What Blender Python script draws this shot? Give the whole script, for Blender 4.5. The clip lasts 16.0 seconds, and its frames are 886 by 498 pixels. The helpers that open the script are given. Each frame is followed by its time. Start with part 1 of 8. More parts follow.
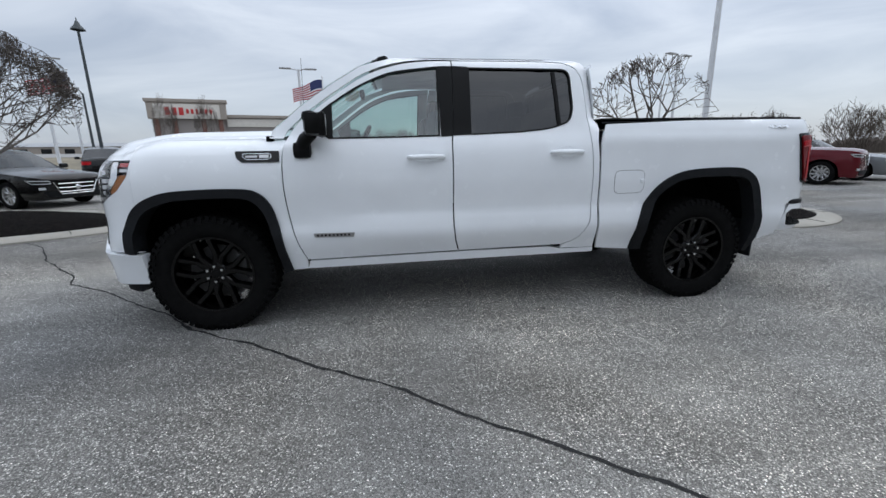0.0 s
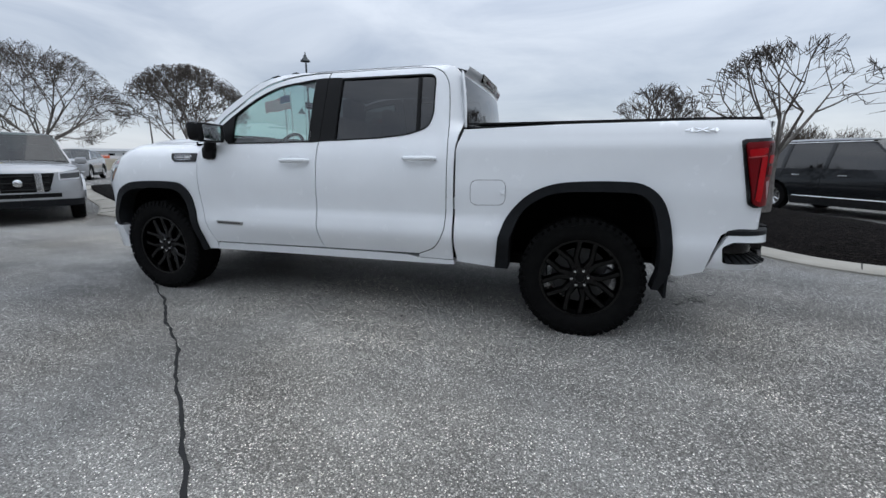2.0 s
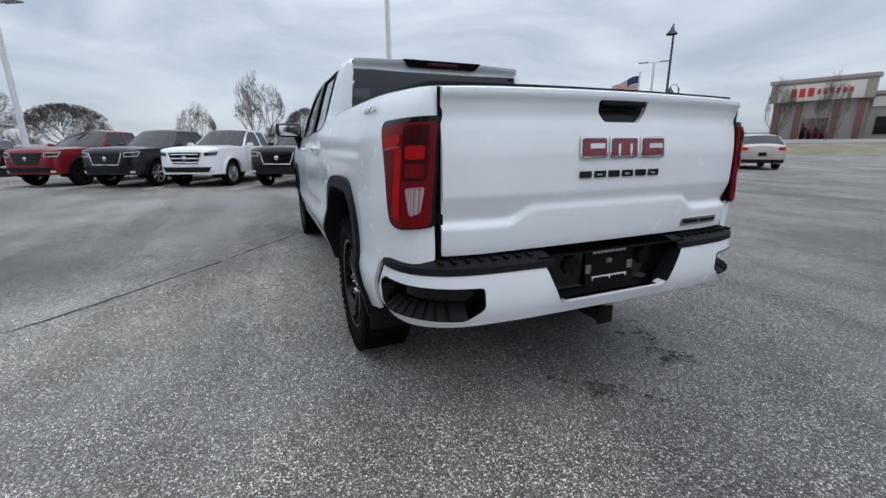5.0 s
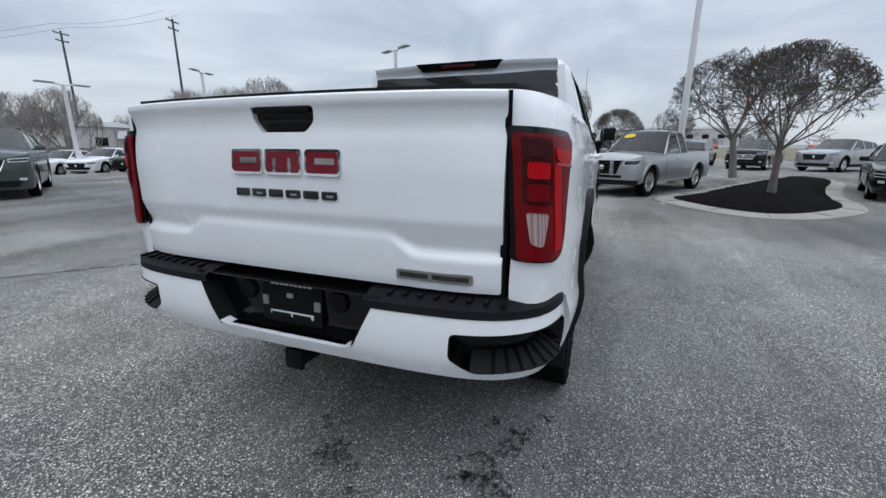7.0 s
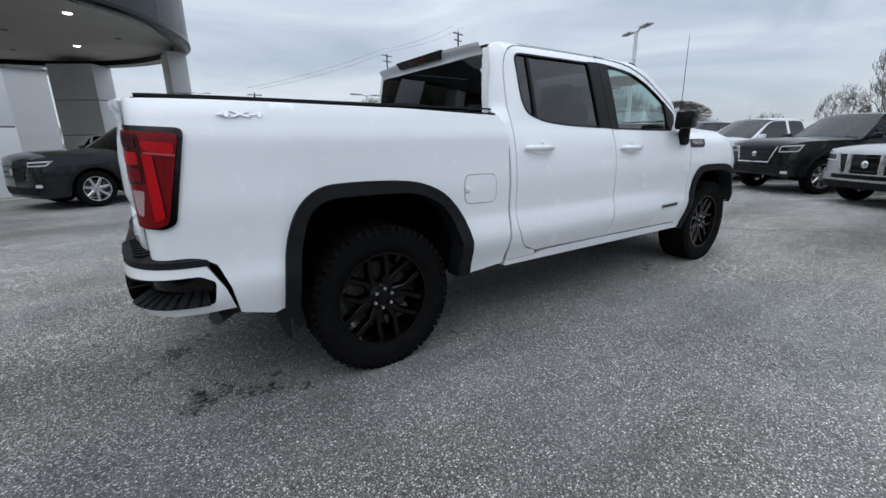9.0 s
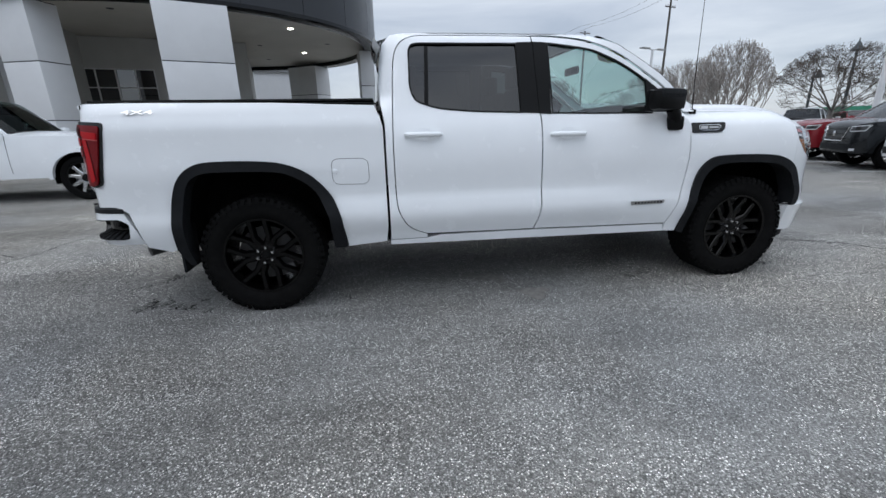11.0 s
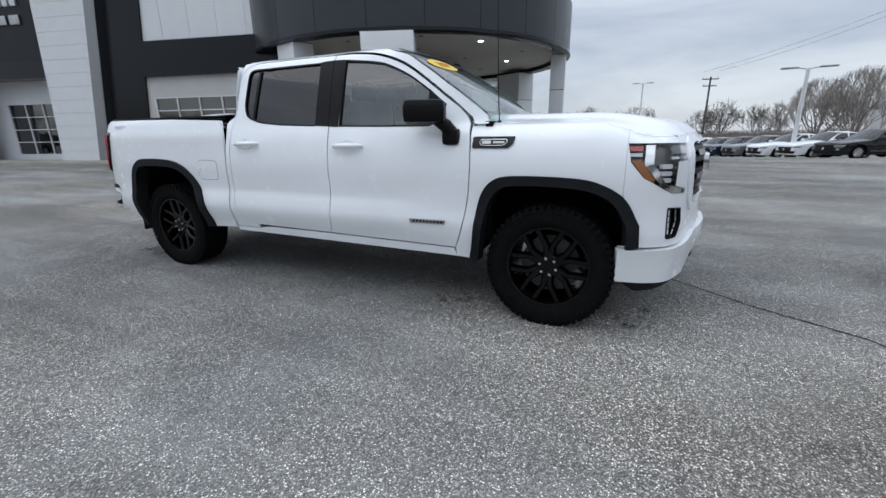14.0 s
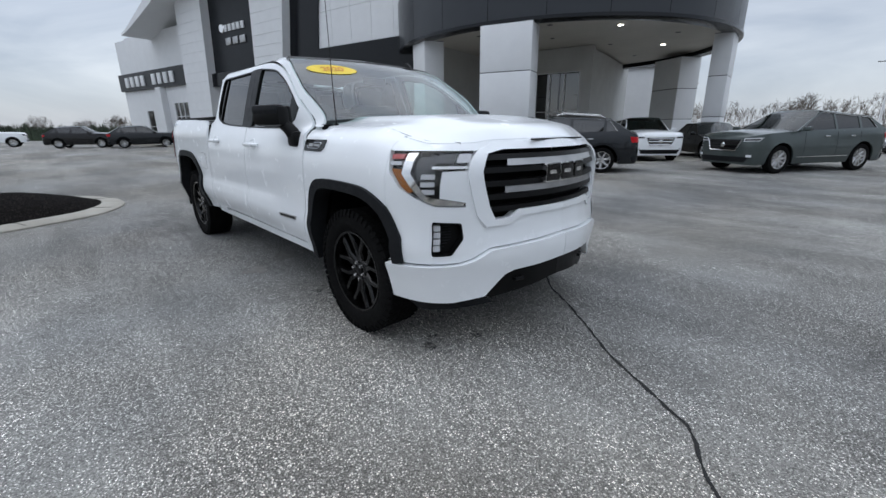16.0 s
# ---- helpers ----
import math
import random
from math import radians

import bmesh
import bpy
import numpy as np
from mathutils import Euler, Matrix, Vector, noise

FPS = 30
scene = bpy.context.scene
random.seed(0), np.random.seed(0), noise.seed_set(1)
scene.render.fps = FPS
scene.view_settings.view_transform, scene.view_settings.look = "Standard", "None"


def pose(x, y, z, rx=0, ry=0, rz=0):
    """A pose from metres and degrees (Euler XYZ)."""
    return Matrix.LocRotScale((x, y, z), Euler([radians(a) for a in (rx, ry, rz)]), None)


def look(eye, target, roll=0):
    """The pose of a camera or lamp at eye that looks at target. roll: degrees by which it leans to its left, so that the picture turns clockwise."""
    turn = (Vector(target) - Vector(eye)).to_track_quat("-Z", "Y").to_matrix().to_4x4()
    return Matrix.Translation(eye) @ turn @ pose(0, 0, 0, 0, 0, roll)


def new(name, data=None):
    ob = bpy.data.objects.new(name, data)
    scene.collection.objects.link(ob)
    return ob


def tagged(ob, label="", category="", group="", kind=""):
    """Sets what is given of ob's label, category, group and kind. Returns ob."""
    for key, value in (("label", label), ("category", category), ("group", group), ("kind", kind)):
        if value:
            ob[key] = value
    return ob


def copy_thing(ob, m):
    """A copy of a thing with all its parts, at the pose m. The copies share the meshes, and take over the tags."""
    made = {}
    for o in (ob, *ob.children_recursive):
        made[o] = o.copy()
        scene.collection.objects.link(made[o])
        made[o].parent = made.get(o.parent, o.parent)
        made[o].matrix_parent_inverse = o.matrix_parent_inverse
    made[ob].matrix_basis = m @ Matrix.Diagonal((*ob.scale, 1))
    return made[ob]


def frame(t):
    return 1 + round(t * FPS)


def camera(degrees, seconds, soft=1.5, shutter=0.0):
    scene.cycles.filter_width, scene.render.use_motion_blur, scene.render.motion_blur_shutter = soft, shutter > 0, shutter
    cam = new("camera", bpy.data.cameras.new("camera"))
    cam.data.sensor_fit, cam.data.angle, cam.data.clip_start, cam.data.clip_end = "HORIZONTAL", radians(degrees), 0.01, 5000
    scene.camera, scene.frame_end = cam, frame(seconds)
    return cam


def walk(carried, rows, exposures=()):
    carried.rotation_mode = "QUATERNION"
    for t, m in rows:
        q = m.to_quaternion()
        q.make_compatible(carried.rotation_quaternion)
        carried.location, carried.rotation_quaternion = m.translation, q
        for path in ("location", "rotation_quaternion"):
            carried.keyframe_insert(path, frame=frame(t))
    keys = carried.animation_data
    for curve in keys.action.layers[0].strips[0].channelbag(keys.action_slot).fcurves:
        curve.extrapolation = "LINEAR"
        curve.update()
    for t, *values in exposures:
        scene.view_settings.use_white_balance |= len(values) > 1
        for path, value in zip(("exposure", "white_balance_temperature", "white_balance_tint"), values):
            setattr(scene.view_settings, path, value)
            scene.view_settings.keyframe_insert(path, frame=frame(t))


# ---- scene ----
cam = camera(94.4, 16.0)
PATH = [
    (0, (-0.659, -3.969, 1.245), (-0.384, -2.044, 0.779), -0.9),
    (0.5, (-0.084, -4.027, 1.224), (-0.019, -2.08, 0.773), -0.5),
    (1, (0.516, -4.096, 1.223), (0.372, -2.152, 0.778), -0.1),
    (1.5, (1.125, -3.986, 1.204), (0.778, -2.066, 0.767), 0.1),
    (2, (1.751, -3.858, 1.216), (1.189, -1.987, 0.789), 0.2),
    (2.5, (2.319, -3.581, 1.218), (1.53, -1.792, 0.796), 0.1),
    (3, (2.881, -3.333, 1.241), (1.857, -1.667, 0.822), 0.1),
    (3.2, (3.067, -3.186, 1.216), (1.949, -1.581, 0.799), 0.1),
    (5.3, (4.401, -1.03, 1.275), (2.546, -0.473, 0.775), -0.3),
    (5.5, (4.412, -0.775, 1.296), (2.521, -0.355, 0.798), -0.2),
    (6, (4.427, -0.132, 1.296), (2.49, -0.081, 0.802), 0.1),
    (6.5, (4.274, 0.474, 1.297), (2.364, 0.141, 0.806), 0.2),
    (7, (4.145, 1.076, 1.294), (2.333, 0.384, 0.806), 0.2),
    (7.5, (3.855, 1.581, 1.298), (2.192, 0.588, 0.8), 0.3),
    (8, (3.568, 2.095, 1.285), (2.078, 0.857, 0.788), -0.1),
    (8.5, (3.182, 2.519, 1.277), (1.889, 1.079, 0.772), -0.4),
    (9, (2.823, 2.956, 1.283), (1.735, 1.359, 0.766), -0.6),
    (9.5, (2.391, 3.289, 1.279), (1.511, 1.576, 0.738), -0.5),
    (9.7, (2.214, 3.413, 1.276), (1.421, 1.661, 0.729), -0.7),
    (11.8, (0.158, 4.141, 1.277), (0.196, 2.226, 0.7), -0.7),
    (12, (-0.07, 4.183, 1.274), (0.047, 2.271, 0.7), -0.5),
    (12.5, (-0.627, 4.17, 1.261), (-0.321, 2.276, 0.697), -0.2),
    (13, (-1.223, 4.06, 1.264), (-0.74, 2.2, 0.709), -0.2),
    (13.5, (-1.79, 3.879, 1.269), (-1.149, 2.066, 0.719), -0.3),
    (14, (-2.304, 3.635, 1.286), (-1.517, 1.879, 0.743), -0.8),
    (14.5, (-2.82, 3.38, 1.302), (-1.891, 1.696, 0.754), -1.0),
    (15, (-3.295, 3.06, 1.317), (-2.223, 1.464, 0.765), -1.1),
    (15.5, (-3.796, 2.765, 1.326), (-2.569, 1.289, 0.766), -0.9),
    (16, (-4.161, 2.328, 1.334), (-2.767, 1.012, 0.765), -0.5),
]
walk(cam, [(t, look(eye, target, roll)) for t, eye, target, roll in PATH])

# ---- light ----
world = bpy.data.worlds.new("overcast")
scene.world = world
world.use_nodes = True
wn = world.node_tree
wn.nodes.clear()


def wnode(kind, **inputs):
    n = wn.nodes.new(kind)
    for k, v in inputs.items():
        n.inputs[k.replace("_", " ")].default_value = v
    return n


SUN_EL, SUN_AZ = radians(62), radians(60)
w_out = wnode("ShaderNodeOutputWorld")
w_bg = wnode("ShaderNodeBackground", Strength=1.0)
w_co = wnode("ShaderNodeTexCoord")
w_sky = wn.nodes.new("ShaderNodeTexSky")
w_sky.sky_type, w_sky.sun_disc, w_sky.sun_elevation, w_sky.sun_rotation = "NISHITA", False, SUN_EL, SUN_AZ
w_map = wnode("ShaderNodeMapping", Scale=(1.0, 1.6, 5.0), Rotation=(0.1, 0.05, 0.6))
w_n1 = wnode("ShaderNodeTexNoise", Scale=1.7, Detail=6.0, Roughness=0.55, Distortion=0.6)
w_ramp = wn.nodes.new("ShaderNodeValToRGB")
w_ramp.color_ramp.elements[0].position, w_ramp.color_ramp.elements[0].color = 0.34, (0.43, 0.485, 0.58, 1)
w_ramp.color_ramp.elements[1].position, w_ramp.color_ramp.elements[1].color = 0.68, (0.70, 0.75, 0.825, 1)
w_sep = wnode("ShaderNodeSeparateXYZ")
w_lift = wn.nodes.new("ShaderNodeMapRange")
w_lift.interpolation_type = "SMOOTHSTEP"
for k, v in (("From Min", 0.12), ("From Max", 0.90), ("To Min", 0.88), ("To Max", 2.08)):
    w_lift.inputs[k].default_value = v
w_mul = wn.nodes.new("ShaderNodeVectorMath")
w_mul.operation = "SCALE"
w_scl = wn.nodes.new("ShaderNodeVectorMath")
w_scl.operation = "SCALE"
w_scl.inputs["Scale"].default_value = 0.025
w_add = wn.nodes.new("ShaderNodeVectorMath")
w_add.operation = "ADD"
for a, b in ((w_co.outputs["Generated"], w_map.inputs["Vector"]), (w_map.outputs[0], w_n1.inputs["Vector"]),
             (w_n1.outputs[0], w_ramp.inputs[0]), (w_co.outputs["Generated"], w_sep.inputs[0]), (w_sep.outputs[2], w_lift.inputs[0]),
             (w_ramp.outputs[0], w_mul.inputs[0]), (w_lift.outputs[0], w_mul.inputs["Scale"]), (w_sky.outputs[0], w_scl.inputs[0]),
             (w_mul.outputs[0], w_add.inputs[0]), (w_scl.outputs[0], w_add.inputs[1]), (w_add.outputs[0], w_bg.inputs[0]),
             (w_bg.outputs[0], w_out.inputs[0])):
    wn.links.new(a, b)
sun = new("sun", bpy.data.lights.new("sun", "SUN"))
sun.data.energy, sun.data.angle, sun.data.color = 0.5, radians(60), (1.0, 0.97, 0.93)
sun.rotation_euler = (Vector((math.sin(SUN_AZ) * math.cos(SUN_EL), math.cos(SUN_AZ) * math.cos(SUN_EL), math.sin(SUN_EL)))).to_track_quat("Z", "Y").to_euler()


# ---- materials ----
class Nodes:
    """A small builder for node materials."""

    def __init__(self, name):
        self.mat = bpy.data.materials.new(name)
        self.mat.use_nodes = True
        self.t = self.mat.node_tree
        self.t.nodes.clear()
        self.out = self.t.nodes.new("ShaderNodeOutputMaterial")
        self.co = self.t.nodes.new("ShaderNodeTexCoord").outputs["Object"]

    def n(self, kind, links=None, **values):
        node = self.t.nodes.new(kind)
        for k, v in values.items():
            node.inputs[k.replace("_", " ")].default_value = v
        for k, v in (links or {}).items():
            self.t.links.new(v, node.inputs[k])
        return node

    def noise(self, scale, detail=4.0, rough=0.6, at=None):
        return self.n("ShaderNodeTexNoise", {"Vector": at or self.co}, Scale=scale, Detail=detail, Roughness=rough).outputs[0]

    def ramp(self, fac, stops):
        r = self.n("ShaderNodeValToRGB", {"Fac": fac})
        e = r.color_ramp.elements
        while len(e) < len(stops):
            e.new(0.5)
        for el, (p, c) in zip(e, stops):
            el.position, el.color = p, (*c, 1) if len(c) == 3 else c
        return r.outputs[0]

    def mix(self, fac, a, b, kind="MIX"):
        m = self.t.nodes.new("ShaderNodeMix")
        m.data_type, m.blend_type = "RGBA", kind
        for sock, v in ((m.inputs[0], fac), (m.inputs[6], a), (m.inputs[7], b)):
            if isinstance(v, (float, int)):
                sock.default_value = v
            elif isinstance(v, tuple):
                sock.default_value = (*v, 1)
            else:
                self.t.links.new(v, sock)
        return m.outputs[2]

    def bump(self, height, strength=0.3, distance=0.01):
        return self.n("ShaderNodeBump", {"Height": height}, Strength=strength, Distance=distance).outputs[0]

    def done(self, shader):
        self.t.links.new(shader, self.out.inputs[0])
        return self.mat


def grey(v):
    return (v, v, v)


def surface(name, color, rough=0.5, metal=0.0, coat=0.0, vary=0.12, scale=6.0, grain=0.0, grain_scale=200.0, emit=None, spec=0.5):
    """A principled material with mottled colour and roughness and a fine grain."""
    k = Nodes(name)
    big = k.noise(scale, 5.0)
    dark, light = tuple(c * (1 - vary) for c in color), tuple(min(1, c * (1 + vary)) for c in color)
    col = k.ramp(big, ((0.3, dark), (0.7, light)))
    r = k.ramp(k.noise(scale * 3.1, 3.0), ((0.25, grey(max(0.0, rough * 0.85))), (0.75, grey(min(1.0, rough * 1.15)))))
    links = {"Base Color": col, "Roughness": r}
    if grain:
        links["Normal"] = k.bump(k.noise(grain_scale, 3.0), grain, 0.004)
    b = k.n("ShaderNodeBsdfPrincipled", links, Metallic=metal, Coat_Weight=coat, Coat_Roughness=0.04, Specular_IOR_Level=spec)
    if emit:
        b.inputs["Emission Color"].default_value, b.inputs["Emission Strength"].default_value = (*emit[0], 1), emit[1]
    return k.done(b.outputs[0])


def glass(name, tint, face=0.06):
    """A pane: clear, tinted body with a mirror-like face by Fresnel."""
    k = Nodes(name)
    tr = k.n("ShaderNodeBsdfTransparent", Color=(*tint, 1))
    gl = k.n("ShaderNodeBsdfGlossy", Color=(1, 1, 1, 1), Roughness=0.01)
    lw = k.n("ShaderNodeLayerWeight")
    steep = k.n("ShaderNodeMath", {0: lw.outputs["Facing"]})
    steep.operation, steep.inputs[1].default_value = "POWER", 5.0
    fr = k.n("ShaderNodeMapRange", {0: steep.outputs[0]})
    fr.inputs[3].default_value, fr.inputs[4].default_value = face, 0.95
    m = k.n("ShaderNodeMixShader", {0: fr.outputs[0], 1: tr.outputs[0], 2: gl.outputs[0]})
    return k.done(m.outputs[0])


def asphalt_material(name):
    k = Nodes(name)
    stones = k.n("ShaderNodeTexVoronoi", {"Vector": k.co}, Scale=158.0)
    fine = k.n("ShaderNodeTexVoronoi", {"Vector": k.co}, Scale=300.0)
    sep = k.n("ShaderNodeSeparateColor", {"Color": stones.outputs["Color"]})
    sep2 = k.n("ShaderNodeSeparateColor", {"Color": fine.outputs["Color"]})
    a = k.ramp(sep.outputs[0], ((0.0, (0.060, 0.059, 0.058)), (0.50, (0.100, 0.098, 0.096)), (0.66, (0.180, 0.177, 0.172)), (0.84, (0.30, 0.296, 0.286)), (0.95, (0.62, 0.612, 0.595))))
    b = k.ramp(sep2.outputs[1], ((0.0, grey(0.64)), (0.6, grey(1.0)), (0.95, grey(1.7))))
    mixed = k.mix(1.0, a, b, "MULTIPLY")
    few = k.ramp(sep.outputs[0], ((0.0, (0.125, 0.124, 0.121)), (0.78, (0.178, 0.176, 0.171)), (0.92, (0.21, 0.209, 0.206)), (0.982, (0.48, 0.476, 0.465))))
    plain = k.mix(0.5, few, k.mix(1.0, few, b, "MULTIPLY"))
    bare = k.ramp(k.noise(0.42, 7.0, 0.70), ((0.43, grey(0.08)), (0.63, grey(0.85))))
    col = k.mix(bare, plain, mixed)
    binder = k.ramp(stones.outputs["Distance"], ((0.0, grey(1.0)), (0.45, grey(1.0)), (0.75, grey(0.5))))
    col = k.mix(1.0, col, binder, "MULTIPLY")
    broad = k.ramp(k.noise(0.30, 7.0, 0.65), ((0.34, grey(0.88)), (0.50, grey(1.26)), (0.68, grey(1.74))))
    col = k.mix(1.0, col, broad, "MULTIPLY")
    drift = k.n("ShaderNodeMapping", {"Vector": k.co}, Scale=(0.16, 1.2, 1.0), Rotation=(0, 0, 0.35))
    worn = k.ramp(k.noise(0.8, 6.0, 0.6, drift.outputs[0]), ((0.38, grey(0.90)), (0.64, grey(1.38))))
    col = k.mix(1.0, col, worn, "MULTIPLY")
    warm = k.ramp(k.noise(0.23, 3.0), ((0.35, (1.06, 1.08, 1.09)), (0.65, (1.18, 1.13, 1.04))))
    col = k.mix(1.0, col, warm, "MULTIPLY")
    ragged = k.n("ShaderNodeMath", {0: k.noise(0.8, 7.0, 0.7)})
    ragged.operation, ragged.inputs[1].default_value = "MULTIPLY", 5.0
    # Tones set by place; the 1.20 patch paints light onto ground about the truck.
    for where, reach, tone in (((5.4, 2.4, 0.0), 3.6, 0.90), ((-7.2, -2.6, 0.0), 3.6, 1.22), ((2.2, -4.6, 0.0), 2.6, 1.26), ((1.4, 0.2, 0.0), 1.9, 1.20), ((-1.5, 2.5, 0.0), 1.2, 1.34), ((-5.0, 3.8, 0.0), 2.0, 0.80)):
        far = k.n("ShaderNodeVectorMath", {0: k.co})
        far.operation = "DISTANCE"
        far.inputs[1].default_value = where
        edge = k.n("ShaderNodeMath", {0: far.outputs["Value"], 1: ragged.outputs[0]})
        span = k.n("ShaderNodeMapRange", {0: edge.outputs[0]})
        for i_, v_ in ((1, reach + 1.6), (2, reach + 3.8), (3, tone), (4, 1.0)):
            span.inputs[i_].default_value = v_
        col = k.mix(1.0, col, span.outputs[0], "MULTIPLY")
    spots = k.ramp(k.noise(2.6, 3.0, 0.5), ((0.66, grey(1.0)), (0.78, grey(0.72))))
    col = k.mix(1.0, col, spots, "MULTIPLY")
    h = k.n("ShaderNodeMath", {0: stones.outputs["Distance"], 1: fine.outputs["Distance"]})
    nrm = k.bump(h.outputs[0], 0.8, 0.006)
    rough = k.ramp(k.noise(0.6, 4.0), ((0.3, grey(0.66)), (0.7, grey(0.85))))
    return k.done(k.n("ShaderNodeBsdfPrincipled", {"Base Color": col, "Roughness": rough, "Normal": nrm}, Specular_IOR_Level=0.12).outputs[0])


def oil_material(name):
    """Dark drips that let the stones show through."""
    k = Nodes(name)
    cover = k.ramp(k.noise(38.0, 5.0, 0.75), ((0.44, grey(0.0)), (0.60, grey(0.85))))
    oil = k.n("ShaderNodeBsdfPrincipled", {"Base Color": k.ramp(k.noise(120.0, 2.0), ((0.3, grey(0.012)), (0.7, grey(0.05))))}, Roughness=0.6)
    return k.done(k.n("ShaderNodeMixShader", {0: cover, 1: k.n("ShaderNodeBsdfTransparent").outputs[0], 2: oil.outputs[0]}).outputs[0])


def mulch_material(name):
    k = Nodes(name)
    chips = k.n("ShaderNodeTexVoronoi", {"Vector": k.n("ShaderNodeMapping", {"Vector": k.co}, Scale=(1.0, 2.2, 1.0)).outputs[0]}, Scale=32.0)
    sep = k.n("ShaderNodeSeparateColor", {"Color": chips.outputs["Color"]})
    col = k.ramp(sep.outputs[0], ((0.0, (0.004, 0.0037, 0.0034)), (0.8, (0.009, 0.0075, 0.007)), (0.98, (0.026, 0.021, 0.018))))
    return k.done(k.n("ShaderNodeBsdfPrincipled", {"Base Color": col, "Normal": k.bump(chips.outputs["Distance"], 0.9, 0.03)}, Roughness=0.95, Specular_IOR_Level=0.05).outputs[0])


def concrete_material(name, base=0.42):
    k = Nodes(name)
    c = k.ramp(k.noise(1.3, 6.0, 0.65), ((0.3, (base * 0.74, base * 0.70, base * 0.60)), (0.7, (base * 1.02, base * 0.97, base * 0.85))))
    sp = k.ramp(k.noise(140.0, 2.0), ((0.3, grey(0.85)), (0.7, grey(1.1))))
    col = k.mix(1.0, c, sp, "MULTIPLY")
    return k.done(k.n("ShaderNodeBsdfPrincipled", {"Base Color": col, "Normal": k.bump(k.noise(90.0, 4.0), 0.3, 0.004)}, Roughness=0.85).outputs[0])


def bark_material(name, col=(0.10, 0.088, 0.078)):
    k = Nodes(name)
    m = k.n("ShaderNodeMapping", {"Vector": k.co}, Scale=(9.0, 9.0, 2.0))
    n = k.noise(4.0, 5.0, 0.65, m.outputs[0])
    c = k.ramp(n, ((0.3, tuple(v * 0.6 for v in col)), (0.7, tuple(v * 1.4 for v in col))))
    return k.done(k.n("ShaderNodeBsdfPrincipled", {"Base Color": c, "Normal": k.bump(n, 0.6, 0.02)}, Roughness=0.9).outputs[0])


def lamp_lens(name, color, rough=0.06, scale=60.0, low=0.7):
    """Moulded lamp plastic with ribs below a glossy face."""
    k = Nodes(name)
    w = k.n("ShaderNodeTexWave", {"Vector": k.co}, Scale=scale, Distortion=0.4)
    c = k.ramp(w.outputs["Fac"], ((0.2, tuple(v * low for v in color)), (0.8, color)))
    return k.done(k.n("ShaderNodeBsdfPrincipled", {"Base Color": c, "Normal": k.bump(w.outputs["Fac"], 0.15, 0.003)}, Roughness=0.35, Coat_Weight=0.14, Coat_Roughness=rough, Specular_IOR_Level=0.15).outputs[0])


def brick_material(name):
    k = Nodes(name)
    br = k.n("ShaderNodeTexBrick", {"Vector": k.co}, Color1=(0.20, 0.085, 0.06, 1), Color2=(0.14, 0.06, 0.045, 1), Mortar=(0.3, 0.27, 0.25, 1), Scale=4.0)
    return k.done(k.n("ShaderNodeBsdfPrincipled", {"Base Color": br.outputs[0]}, Roughness=0.85).outputs[0])


M = {}
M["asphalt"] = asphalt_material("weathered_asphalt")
M["mulch"] = mulch_material("black_mulch")
M["concrete"] = concrete_material("pale_concrete", 0.37)
M["white_paint"] = surface("white_car_paint", (0.82, 0.842, 0.858), 0.25, coat=0.6, spec=0.35, vary=0.02, scale=3.0)
M["black_plastic"] = surface("black_textured_plastic", (0.010, 0.011, 0.0125), 0.62, vary=0.2, scale=12.0, spec=0.16, grain=0.25, grain_scale=500.0)
M["gloss_black"] = surface("gloss_black_paint", grey(0.003), 0.18, coat=0.22, spec=0.2, vary=0.2)
M["wheel_black"] = surface("gloss_black_alloy", grey(0.0012), 0.12, coat=0.14, spec=0.2, vary=0.2)
M["satin_black"] = surface("satin_black_trim", grey(0.0045), 0.40, spec=0.14, vary=0.2)
M["tonneau"] = surface("black_vinyl", grey(0.010), 0.55, spec=0.25, vary=0.2, scale=8.0, grain=0.2, grain_scale=400.0)
M["dark_void"] = surface("underbody_gap_black", grey(0.005), 0.95, spec=0.1, vary=0.3)
M["rubber"] = surface("tyre_rubber", grey(0.006), 0.82, spec=0.06, vary=0.25, scale=20.0, grain=0.3, grain_scale=300.0)
M["chrome"] = surface("chrome", grey(0.72), 0.08, metal=1.0, vary=0.05)
M["steel"] = surface("brushed_steel", grey(0.42), 0.35, metal=1.0, vary=0.15)
M["rim_silver"] = surface("silver_alloy", grey(0.55), 0.22, metal=0.9, vary=0.1)
M["red_lens"] = lamp_lens("red_tail_lens", (0.46, 0.003, 0.008), low=0.85)
M["dark_red_lens"] = lamp_lens("dark_red_lens", (0.045, 0.001, 0.002), scale=25.0, low=0.85)
M["mid_red_lens"] = lamp_lens("mid_red_lens", (0.17, 0.002, 0.005), scale=30.0, low=0.85)
M["clear_red"] = lamp_lens("pale_red_lens", (0.52, 0.11, 0.11), scale=30.0, low=0.8)
M["clear_lens"] = lamp_lens("clear_lamp_lens", (0.62, 0.63, 0.65), scale=45.0, low=0.85)
M["reverse_lens"] = lamp_lens("reverse_lens", (0.46, 0.33, 0.33), scale=40.0, low=0.6)
M["lamp_bowl"] = surface("lamp_bowl_chrome", grey(0.075), 0.15, metal=0.8, vary=0.2, scale=30.0)
M["disc_iron"] = surface("dull_iron_disc", grey(0.07), 0.5, metal=0.5, vary=0.2)
M["amber_lens"] = lamp_lens("amber_lens", (0.36, 0.13, 0.03))
M["red_enamel"] = surface("red_enamel", (0.17, 0.006, 0.015), 0.2, coat=0.5)
M["glass_clear"] = glass("windscreen_glass", (0.72, 0.88, 0.85), face=0.13)
